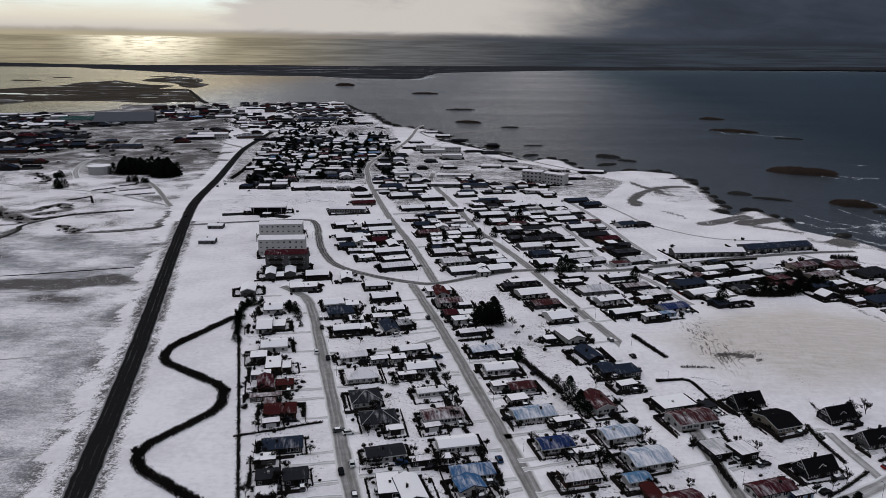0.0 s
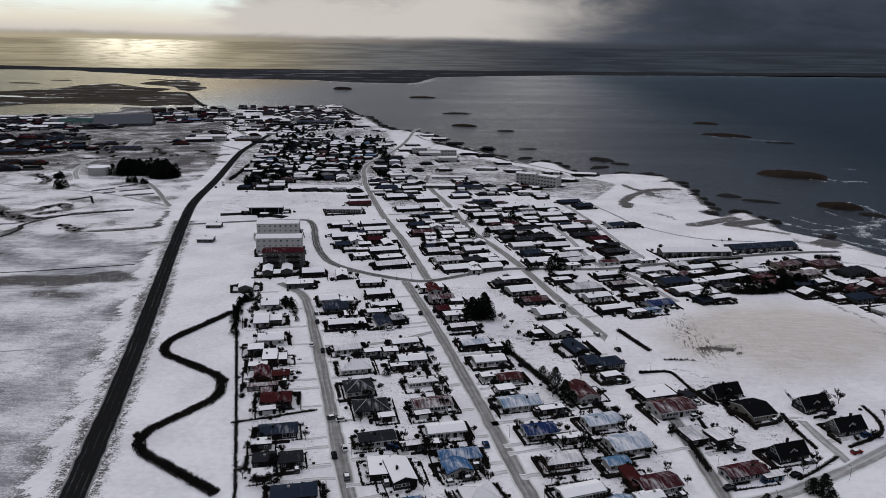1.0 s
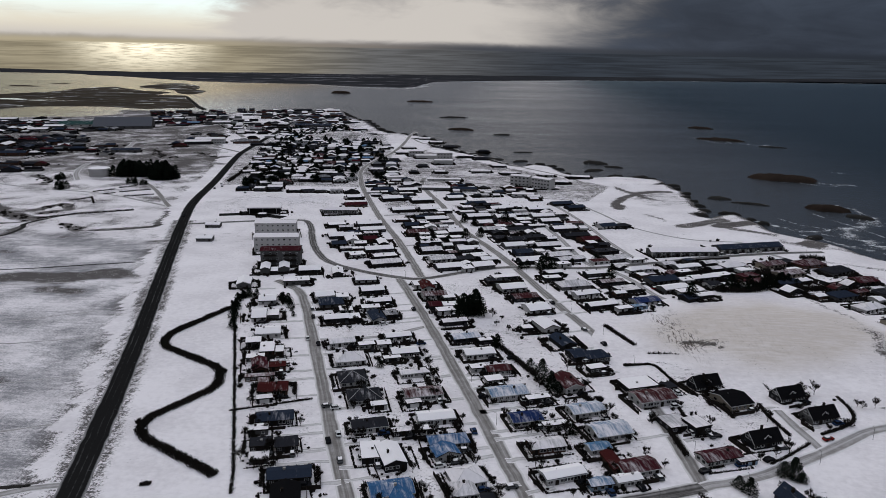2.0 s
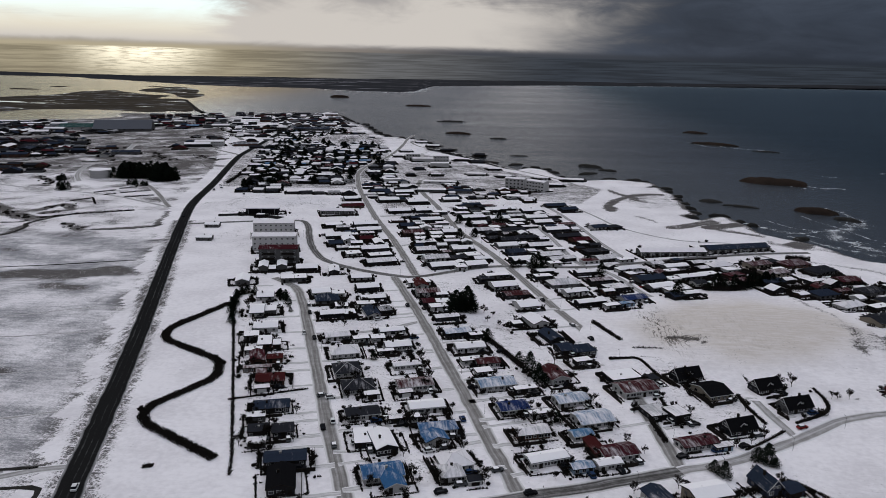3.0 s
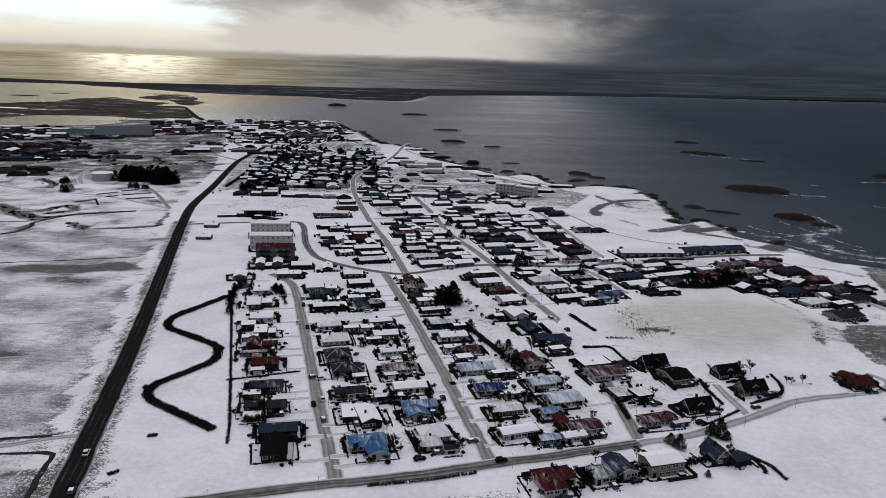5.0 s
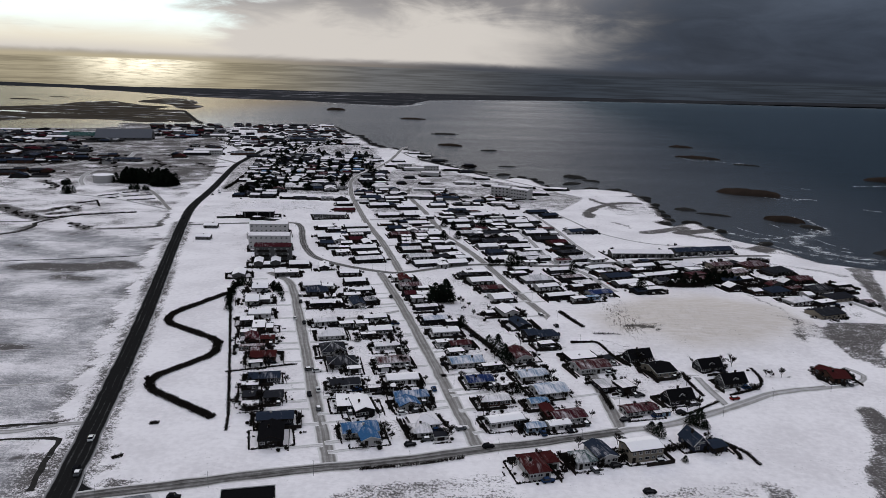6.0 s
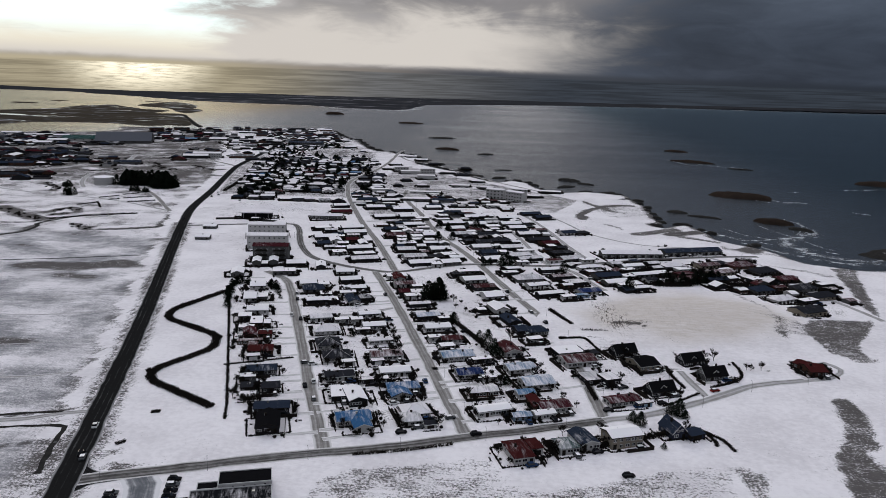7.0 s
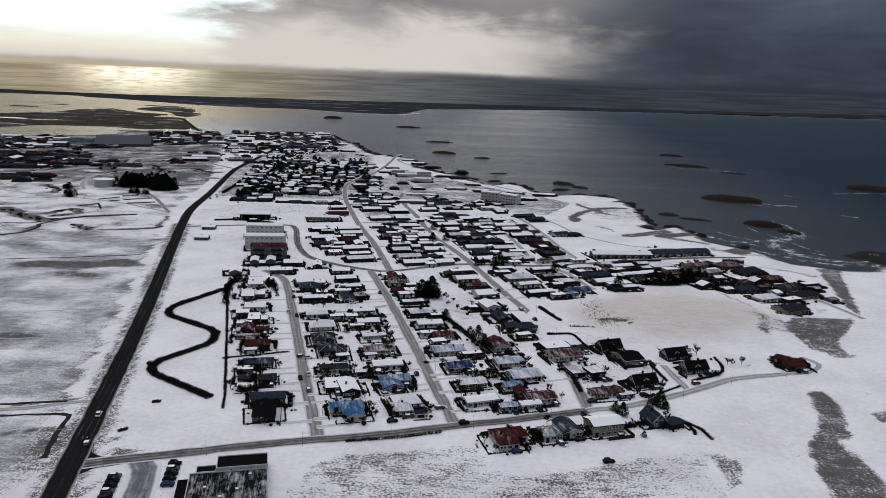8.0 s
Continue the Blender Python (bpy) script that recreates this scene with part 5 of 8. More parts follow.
house(-64.8, 215.7, 15, 9.1, 6.9, "gable", "red", "brown", 1.9)
house(-69.4, 220.3, 15, 3.3, 4.1, "flat", "rust", "brown", 1.8)
house(-65.5, 208.7, 20, 4.9, 2.9, "flat", "pale", "dark", 1.6)
house(-58.1, 196.2, 16, 10.4, 6.0, "gable", "slate", "dark", 1.9)
house(-60.7, 188.8, 15, 5.5, 3.5, "flat", "white", "grey", 1.8)
house(-57.2, 180.8, 15, 5.9, 4.9, "flat", "dark", "dark", 1.8)
house(-50.3, 181.7, 18, 5.9, 5.4, "gable", "dark", "dark", 1.9)
house(-55.5, 173.7, 15, 5.0, 3.5, "flat", "pale", "grey", 1.8)
house(-90.3, 332.7, 16, 12.0, 7.4, "flat", "white", "grey", 2.2)
house(-111.3, 350.8, 15, 4.7, 11.0, "cross", "white", "grey", 2.6)
house(-102.6, 354.1, 15, 5.0, 11.0, "cross", "white", "grey", 2.6)
house(-106.0, 348.5, 15, 3.3, 7.4, "flat", "white", "dark", 1.8)
house(-89.2, 353.0, 15, 10.5, 8.6, "gable", "white", "dark", 1.9)
house(-74.4, 350.2, 15, 5.2, 11.0, "cross", "white", "dark", 1.9)
house(-58.2, 339.2, 15, 9.7, 7.1, "gable", "white", "white", 1.9)
house(-52.2, 323.6, 21, 10.3, 7.3, "gable", "white", "dark", 1.9)
house(-71.9, 312.7, 22, 8.5, 7.6, "gable", "white", "white", 1.9)
house(-63.5, 312.1, 16, 5.3, 5.9, "flat", "white", "white", 1.8)
house(-66.5, 302.8, 20, 10.2, 8.6, "hip", "slate", "grey", 1.9)
house(-58.1, 294.6, 15, 5.4, 6.0, "flat", "white", "white", 1.8)
house(-46.5, 307.3, 19, 11.0, 5.1, "gable", "white", "dark", 1.9)
house(-48.2, 298.5, 17, 7.8, 4.6, "flat", "white", "white", 1.8)
house(-59.7, 283.8, 19, 10.2, 5.6, "gable", "white", "dark", 1.9)
house(-52.7, 285.6, 19, 4.6, 6.2, "flat", "white", "dark", 1.8)
house(-43.6, 287.4, 23, 5.5, 11.0, "cross", "slate", "white", 1.9)
house(-38.5, 291.5, 23, 5.3, 6.3, "flat", "grey", "dark", 1.8)
house(-51.9, 258.6, 21, 9.2, 5.6, "gable", "pale", "white", 1.9)
house(-42.0, 256.3, 21, 6.0, 3.3, "flat", "white", "white", 1.8)
house(-31.7, 266.4, 21, 9.9, 4.7, "gable", "white", "white", 1.9)
house(-35.7, 258.0, 17, 5.1, 4.3, "flat", "white", "white", 1.8)
house(-27.0, 251.2, 19, 9.8, 6.0, "gable", "white", "white", 1.9)
house(-45.5, 243.0, 19, 10.4, 8.3, "hip", "pale", "white", 1.9)
house(-41.2, 226.7, 20, 8.9, 9.0, "hip", "dark", "white", 1.9)
house(-34.7, 213.6, 17, 10.3, 8.3, "hip", "dark", "white", 1.9)
house(-29.0, 208.0, 19, 4.8, 2.8, "flat", "white", "white", 1.7)
house(-29.6, 194.8, 20, 10.1, 5.7, "gable", "dark", "white", 1.9)
house(-19.2, 192.7, 20, 6.6, 2.6, "flat", "pale", "dark", 1.6)
house(-13.6, 194.2, 16, 3.3, 2.6, "flat", "white", "dark", 1.6)
house(-10.8, 201.9, 18, 10.9, 5.7, "gable", "white", "white", 1.9)
house(-20.9, 233.4, 21, 10.1, 3.6, "gable", "pale", "white", 1.9)
house(-30.6, 245.1, 20, 6.1, 2.6, "flat", "white", "dark", 1.6)
house(-16.5, 217.7, 20, 11.6, 6.7, "gable", "rust", "white", 1.9)
house(-18.5, 211.0, 23, 4.7, 2.6, "flat", "pale", "dark", 1.6)
house(-5.8, 188.0, 17, 10.9, 5.3, "hip", "blue", "white", 1.9)
house(-6.1, 181.8, 24, 6.7, 5.6, "cross", "blue", "white", 1.9)
house(-29.3, 335.5, 19, 10.8, 7.4, "flat", "white", "white", 1.8)
house(-28.0, 332.2, 19, 6.0, 11.0, "cross", "red", "white", 1.9)
house(-23.1, 319.9, 20, 10.6, 6.7, "gable", "rust", "white", 1.9)
house(-16.1, 317.2, 16, 5.4, 4.5, "flat", "white", "grey", 1.6)
house(-21.4, 305.1, 19, 5.1, 6.2, "gable", "maroon", "dark", 1.9)
house(-14.7, 306.2, 15, 6.4, 5.4, "flat", "white", "white", 1.8)
house(-16.1, 298.9, 22, 7.5, 5.0, "flat", "white", "white", 1.8)
house(-11.4, 285.9, 22, 10.1, 4.1, "gable", "pale", "dark", 1.9)
house(-5.8, 268.8, 23, 10.4, 5.6, "gable", "sky", "dark", 1.9)
house(1.9, 266.5, 21, 5.1, 2.9, "flat", "white", "dark", 1.6)
house(0.0, 253.6, 19, 10.9, 5.9, "gable", "white", "white", 1.9)
house(0.4, 240.1, 19, 5.5, 3.6, "flat", "white", "white", 1.8)
house(7.1, 239.3, 20, 8.1, 5.3, "gable", "rust", "white", 1.9)
house(6.0, 231.1, 22, 5.7, 4.0, "flat", "white", "white", 1.7)
house(10.4, 221.6, 20, 12.2, 7.1, "gable", "sky", "white", 1.9)
house(20.3, 218.7, 22, 7.7, 2.7, "flat", "white", "dark", 1.6)
house(16.0, 204.2, 19, 9.2, 6.2, "gable", "navy", "white", 1.9)
house(24.5, 201.4, 21, 7.0, 2.6, "flat", "white", "white", 1.6)
house(21.5, 189.0, 19, 9.7, 5.6, "gable", "pale", "brown", 1.9)
house(30.6, 230.6, 21, 6.5, 11.0, "cross", "rust", "white", 2.3)
house(34.5, 212.2, 22, 10.5, 6.4, "gable", "sky", "white", 1.9)
house(31.4, 268.6, 25, 5.9, 11.0, "cross", "slate", "dark", 1.9)
house(35.6, 256.2, 24, 5.6, 7.4, "gable", "slate", "dark", 1.9)
house(42.2, 256.0, 22, 8.6, 6.9, "hip", "slate", "grey", 1.9)
house(41.3, 244.9, 24, 6.1, 3.5, "flat", "white", "dark", 1.8)
house(25.8, 285.3, 25, 6.9, 11.0, "cross", "white", "white", 2.2)
house(22.5, 306.9, 24, 9.7, 9.5, "gable", "white", "white", 1.9)
house(17.8, 321.8, 22, 11.3, 6.7, "gable", "rust", "dark", 1.9)
house(11.8, 335.5, 22, 12.2, 8.6, "gable", "white", "white", 1.9)
house(3.1, 344.9, 19, 7.2, 5.2, "flat", "dark", "dark", 1.8)
house(8.5, 352.1, 21, 12.4, 4.7, "flat", "white", "grey", 1.8)
house(18.0, 282.4, 20, 4.1, 3.8, "flat", "white", "dark", 1.5)
house(51.2, 315.0, 25, 13.7, 5.2, "gable", "white", "dark", 1.9)
house(60.4, 311.4, 25, 7.1, 3.7, "flat", "white", "white", 1.7)
house(67.5, 314.9, 23, 6.7, 3.2, "flat", "sky", "blue", 1.7)
house(71.4, 323.0, 25, 12.1, 6.6, "gable", "navy", "white", 1.9)
house(45.6, 329.9, 26, 11.8, 5.9, "gable", "white", "white", 1.9)
house(41.1, 343.3, 21, 14.9, 8.2, "hip", "pale", "grey", 1.9)
house(53.8, 364.7, 22, 11.4, 5.4, "gable", "white", "dark", 1.9)
house(59.9, 350.8, 23, 11.9, 5.0, "gable", "rust", "dark", 1.9)
house(65.8, 339.9, 27, 10.9, 7.4, "flat", "pale", "dark", 1.8)
house(76.9, 374.0, 27, 13.6, 5.2, "hip", "white", "white", 1.9)
house(85.0, 357.8, 25, 15.0, 8.6, "gable", "slate", "grey", 1.9)
house(88.1, 344.6, 28, 14.1, 6.8, "gable", "white", "grey", 1.9)
house(94.8, 340.2, 23, 12.8, 5.1, "flat", "white", "white", 1.8)
house(92.0, 330.1, 28, 6.0, 7.3, "gable", "slate", "dark", 1.9)
house(99.4, 334.3, 24, 8.7, 4.2, "gable", "white", "dark", 1.9)
house(102.9, 383.4, 25, 14.0, 5.7, "gable", "white", "grey", 1.9)
house(99.3, 373.2, 25, 8.0, 4.3, "flat", "white", "dark", 1.8)
house(106.7, 364.1, 24, 15.5, 5.9, "gable", "white", "grey", 1.9)
house(67.9, 396.2, 28, 13.6, 8.2, "gable", "pale", "grey", 1.9)
house(78.1, 393.6, 25, 8.7, 4.9, "flat", "white", "white", 1.8)
house(43.4, 390.7, 27, 15.2, 6.5, "gable", "pale", "dark", 1.9)
house(38.9, 380.1, 25, 7.3, 4.9, "flat", "white", "white", 1.8)
house(32.5, 362.9, 22, 8.4, 4.7, "gable", "white", "dark", 1.9)
house(31.6, 353.7, 19, 8.5, 4.5, "flat", "white", "dark", 1.8)
house(148.5, 392.9, 27, 14.1, 7.4, "gable", "maroon", "beige", 2.3)
house(127.5, 388.5, 25, 13.2, 7.4, "hip", "pale", "grey", 1.9)
house(151.6, 376.3, 27, 15.5, 7.6, "gable", "rust", "beige", 2.3)
house(131.6, 381.1, 25, 8.9, 5.4, "flat", "white", "white", 1.8)
house(129.9, 370.1, 29, 10.5, 6.1, "flat", "maroon", "brown", 1.8)
house(169.5, 398.2, 23, 15.5, 9.5, "hip", "maroon", "brown", 1.9)
house(178.8, 386.0, 29, 15.0, 9.5, "hip", "dark", "grey", 1.9)
house(184.9, 369.2, 23, 12.0, 8.6, "gable", "maroon", "brown", 1.9)
house(163.7, 342.7, 24, 11.7, 8.0, "hip", "slate", "grey", 1.9)
house(168.8, 326.3, 29, 13.3, 7.5, "hip", "pale", "white", 1.9)
house(188.3, 351.0, 26, 12.7, 8.0, "hip", "dark", "grey", 1.9)
house(192.2, 336.2, 26, 14.6, 8.4, "hip", "dark", "beige", 1.9)
house(173.1, 305.3, 28, 14.4, 10.3, "gable", "dark", "beige", 2.6)
house(131.0, 359.8, 24, 15.5, 7.4, "flat", "maroon", "brown", 1.8)
house(145.0, 360.3, 26, 11.7, 7.0, "gable", "slate", "dark", 1.9)
house(-98.9, 455.8, 20, 10.8, 7.4, "flat", "white", "dark", 1.8)
house(-79.3, 461.7, 20, 15.5, 8.6, "gable", "white", "dark", 1.9)
house(-89.7, 426.6, 20, 15.1, 8.6, "gable", "white", "dark", 1.9)
house(-74.2, 445.3, 20, 15.4, 8.6, "gable", "white", "dark", 1.9)
house(-86.7, 407.0, 18, 7.8, 8.6, "gable", "slate", "grey", 1.9)
house(-81.2, 417.0, 20, 7.2, 11.0, "cross", "white", "white", 1.9)
house(-71.2, 420.9, 20, 7.7, 8.6, "gable", "maroon", "brown", 1.9)
house(-62.4, 412.7, 20, 5.2, 11.0, "cross", "white", "dark", 1.9)
house(-62.1, 398.3, 21, 15.5, 8.3, "gable", "white", "dark", 1.9)
house(-71.6, 384.8, 23, 8.1, 7.4, "flat", "white", "white", 1.8)
house(-53.8, 371.0, 23, 15.5, 8.5, "gable", "pale", "dark", 1.9)
house(-56.1, 383.5, 23, 12.4, 6.2, "flat", "white", "dark", 1.8)
house(-51.8, 461.4, 20, 9.1, 8.6, "gable", "slate", "dark", 1.9)
house(-38.9, 482.2, 20, 13.9, 8.6, "gable", "white", "dark", 1.9)
house(-45.6, 441.6, 20, 12.6, 8.6, "gable", "rust", "brown", 1.9)
house(-40.9, 437.0, 20, 6.1, 7.4, "flat", "white", "white", 1.8)
house(-30.6, 440.6, 20, 7.4, 7.4, "flat", "white", "white", 1.8)
house(-23.2, 447.5, 20, 9.3, 8.6, "gable", "white", "dark", 1.9)
house(-32.9, 400.1, 20, 11.1, 8.6, "gable", "pale", "dark", 1.9)
house(-12.5, 405.2, 20, 12.5, 8.6, "gable", "white", "grey", 1.9)
house(-25.4, 382.4, 23, 13.6, 8.6, "gable", "pale", "white", 1.9)
house(-14.0, 383.4, 23, 10.6, 7.1, "flat", "dark", "dark", 1.8)
house(-5.6, 391.5, 25, 8.2, 7.2, "flat", "white", "grey", 1.8)
house(-20.4, 367.3, 23, 13.9, 8.6, "gable", "white", "dark", 1.9)
house(-10.8, 366.0, 23, 5.9, 7.4, "flat", "white", "white", 1.8)
house(-3.4, 372.3, 25, 11.4, 8.6, "gable", "white", "grey", 1.9)
house(-91.2, 588.1, 20, 15.5, 8.6, "gable", "slate", "dark", 1.9)
house(-71.5, 588.0, 20, 15.5, 8.6, "gable", "white", "dark", 1.9)
house(-78.0, 550.5, 20, 15.5, 8.6, "gable", "white", "dark", 1.9)
house(-55.6, 547.3, 20, 15.3, 8.6, "gable", "white", "dark", 1.9)
house(-64.2, 509.4, 20, 15.5, 8.6, "gable", "white", "dark", 1.9)
house(-46.5, 514.1, 20, 13.1, 8.6, "gable", "white", "dark", 1.9)
house(-34.9, 508.7, 20, 9.9, 7.4, "flat", "white", "dark", 1.8)
house(-100.2, 522.2, 20, 15.5, 8.6, "gable", "maroon", "brown", 1.9)
house(-107.6, 550.7, 20, 10.6, 8.6, "gable", "white", "dark", 1.9)
house(-90.3, 646.9, 18, 15.5, 7.4, "flat", "white", "white", 2.6)
house(-31.4, 560.4, 20, 12.2, 8.6, "gable", "white", "grey", 1.9)
house(-20.0, 523.9, 20, 7.3, 7.4, "flat", "white", "grey", 1.8)
house(-10.8, 495.0, 20, 15.5, 8.6, "gable", "white", "dark", 1.9)
house(-6.6, 474.7, 20, 11.4, 8.6, "gable", "white", "dark", 1.9)
house(-0.9, 456.1, 20, 11.4, 8.6, "gable", "pale", "dark", 1.9)
house(1.6, 523.8, 20, 10.3, 8.6, "gable", "white", "dark", 1.9)
house(11.2, 529.4, 20, 14.4, 8.6, "gable", "white", "dark", 1.9)
house(7.4, 495.4, 20, 13.6, 8.6, "gable", "white", "grey", 1.9)
house(19.7, 488.4, 20, 10.2, 7.4, "flat", "white", "dark", 1.8)
house(6.2, 456.0, 20, 6.8, 7.4, "flat", "white", "dark", 1.8)
house(16.5, 458.1, 20, 15.5, 8.6, "gable", "dark", "grey", 1.9)
house(5.6, 433.8, 20, 8.1, 7.4, "flat", "dark", "dark", 1.8)
house(14.2, 431.8, 20, 10.9, 8.6, "gable", "dark", "dark", 1.9)
house(13.0, 417.1, 20, 12.3, 8.6, "gable", "white", "grey", 1.9)
house(18.2, 402.2, 20, 9.8, 8.6, "gable", "slate", "navy", 1.9)
house(25.9, 439.3, 20, 13.0, 7.4, "flat", "dark", "dark", 1.8)
house(32.2, 420.4, 20, 14.3, 8.6, "gable", "pale", "dark", 1.9)
house(36.0, 398.0, 25, 15.5, 8.6, "gable", "pale", "dark", 1.9)
house(21.9, 385.9, 25, 13.0, 8.3, "gable", "white", "dark", 1.9)
house(28.4, 378.6, 25, 6.2, 7.4, "flat", "white", "white", 1.8)
house(30.3, 526.3, 20, 15.5, 8.6, "gable", "white", "dark", 1.9)
house(32.5, 502.4, 20, 15.5, 8.6, "gable", "white", "grey", 1.9)
house(36.8, 486.9, 20, 12.9, 8.6, "gable", "white", "dark", 1.9)
house(44.6, 465.6, 20, 15.5, 8.6, "gable", "white", "dark", 1.9)
house(50.9, 447.5, 20, 15.5, 8.6, "gable", "dark", "dark", 1.9)
house(57.7, 437.9, 28, 11.7, 8.6, "gable", "maroon", "brown", 1.9)
house(64.1, 410.7, 25, 14.1, 7.4, "flat", "dark", "dark", 1.8)
house(48.9, 549.2, 20, 15.5, 8.6, "gable", "slate", "dark", 1.9)
house(57.5, 536.0, 28, 13.1, 8.6, "gable", "slate", "dark", 1.9)
house(72.9, 477.1, 28, 11.5, 8.6, "gable", "slate", "white", 1.9)
house(82.8, 478.5, 28, 9.8, 7.4, "flat", "dark", "dark", 1.8)
house(-32.7, 420.5, 20, 7.0, 7.4, "flat", "white", "dark", 1.5)
house(-45.0, 166.3, 15, 10.8, 5.6, "gable", "slate", "dark", 1.9)
house(-42.8, 155.3, 15, 6.9, 10.7, "cross", "black", "dark", 2.2)
house(-26.2, 180.0, 15, 5.5, 8.8, "flat", "white", "dark", 1.8)
house(-20.4, 177.8, 23, 6.0, 11.0, "cross", "white", "dark", 2.2)
house(-18.0, 162.2, 19, 10.5, 6.9, "gable", "blue", "white", 1.9)
house(-15.1, 159.2, 23, 5.3, 9.6, "cross", "blue", "white", 1.9)
house(0.3, 170.0, 23, 8.4, 8.0, "hip", "pale", "white", 1.9)
house(-0.1, 164.0, 18, 6.0, 6.2, "hip", "pale", "white", 1.9)
house(6.1, 161.7, 19, 3.6, 2.8, "gable", "dark", "white", 1.5)
house(40.2, 199.6, 22, 11.0, 8.2, "gable", "sky", "white", 1.9)
house(35.9, 189.4, 22, 6.1, 3.9, "gable", "sky", "white", 1.7)
house(25.2, 174.3, 24, 11.4, 4.9, "gable", "white", "white", 1.9)
house(34.3, 171.2, 19, 5.9, 3.7, "gable", "sky", "blue", 1.7)
house(41.6, 173.8, 22, 7.1, 3.6, "gable", "white", "white", 1.7)
house(44.9, 179.9, 23, 10.5, 6.5, "gable", "maroon", "white", 1.9)
house(39.1, 181.7, 18, 3.5, 8.8, "cross", "red", "brown", 1.9)
house(53.7, 232.9, 22, 10.9, 7.6, "flat", "white", "dark", 1.8)
house(62.4, 231.8, 26, 6.9, 4.0, "flat", "dark", "dark", 1.6)
house(56.7, 222.8, 22, 12.6, 8.1, "gable", "rust", "white", 2.3)
house(66.1, 204.8, 26, 5.5, 6.4, "flat", "pale", "dark", 2.8)
house(60.3, 206.6, 22, 7.1, 7.5, "flat", "pale", "dark", 1.8)
house(75.8, 235.6, 23, 9.5, 5.6, "steep", "black", "dark", 2.0)
house(81.7, 224.6, 23, 8.5, 10.5, "gable", "black", "beige", 1.9)
house(83.0, 198.9, 23, 9.5, 5.6, "steep", "black", "dark", 2.0)
house(100.6, 229.7, 23, 9.5, 5.6, "steep", "black", "dark", 2.0)
house(105.3, 216.0, 22, 9.5, 5.6, "steep", "black", "grey", 2.0)
house(68.2, 188.0, 23, 11.2, 5.4, "gable", "maroon", "white", 1.9)
house(75.3, 187.1, 22, 5.4, 2.6, "flat", "pale", "blue", 1.5)
house(33.0, 146.9, 21, 6.1, 10.1, "hip", "red", "white", 2.3)
house(37.5, 150.8, 22, 3.4, 5.9, "hip", "red", "white", 2.3)
house(46.9, 152.5, 21, 5.9, 6.2, "hip", "teal", "white", 2.2)
house(52.4, 156.8, 23, 5.7, 9.2, "cross", "slate", "white", 2.4)
house(64.0, 159.1, 21, 10.3, 6.9, "gable", "white", "beige", 3.7)
house(80.8, 167.4, 22, 5.2, 7.5, "steepcross", "slate", "navy", 2.2)
house(86.5, 166.1, 28, 5.0, 4.6, "gable", "slate", "navy", 1.8)
house(145.3, 230.5, -50, 9.0, 6.0, "gable", "red", "brown", 1.9)
house(145.9, 227.8, 9, 6.7, 9.2, "gable", "red", "brown", 1.9)


# ---- the further streets ----
def clear(x, y, r):
    return all((x - a) ** 2 + (y - b) ** 2 > (r + c) ** 2 * 0.72 for a, b, c in HOUSES)


def dist_line(x, y, line):
    best = 1e9
    for (ax, ay), (bx, by) in zip(line, line[1:]):
        dx, dy = bx - ax, by - ay
        t = max(0, min(1, ((x - ax) * dx + (y - ay) * dy) / (dx * dx + dy * dy)))
        best = min(best, math.hypot(x - ax - t * dx, y - ay - t * dy))
    return best


STREETS = [MAIN, CROSS, S1, S2, TEE, S3, S4, S5, SA, RST, S6, SX, SB]
ROOF_MIX = ["white"] * 14 + ["pale"] * 4 + ["grey"] * 3 + ["dark"] * 4 + ["slate", "slate", "maroon", "rust", "sky", "black", "black"]
WALL_MIX = ["white"] * 3 + ["grey"] * 5 + ["dark"] * 12 + ["beige", "brown", "brown"]


def infill(corners, count, seed, turn=19):
    """Smaller houses, garages and sheds between those along the streets."""
    rng = random.Random(seed)
    a, b, c, d = (Vector((*p, 0)) for p in corners)
    for _ in range(count):
        u, v = rng.random(), rng.random()
        p = a.lerp(b, u).lerp(d.lerp(c, u), v)
        w, dp = rng.uniform(4.5, 10.5), rng.uniform(4.0, 6.5)
        if any(dist_line(p.x, p.y, l) < 5.5 for l in STREETS) or any((p.x - q) ** 2 + (p.y - r) ** 2 < (w * 0.5 + 1.0 + 0.75 * k) ** 2 for q, r, k in HOUSES):
            continue
        build = house if p.y < 470 else yard_house
        build(p.x, p.y, turn + rng.uniform(-2, 2), w, dp, rng.choice(("gable", "gable", "flat", "flat", "cross")), rng.choice(("white", "white", "white", "white", "pale", "dark", "slate", "rust")), rng.choice(("dark", "dark", "grey", "brown", "white")), rng.uniform(1.6, 2.0))


infill([(-22, 352), (8, 372), (-34, 545), (-70, 500)], 160, 61, 17)
infill([(18, 380), (48, 384), (24, 545), (-30, 545)], 200, 62, 18)
infill([(56, 386), (74, 396), (52, 520), (30, 520)], 90, 63, 20)
infill([(-100, 470), (-60, 430), (-50, 370), (-90, 400)], 80, 64, 17)
infill([(60, 330), (150, 360), (110, 405), (52, 380)], 90, 65, 25)
infill([(-108, 560), (-40, 540), (-64, 640), (-118, 650)], 110, 66, 17)
infill([(140, 345), (200, 310), (210, 360), (160, 410)], 40, 67, 27)
infill([(-36, 570), (40, 560), (30, 610), (-50, 640)], 30, 68, 12)


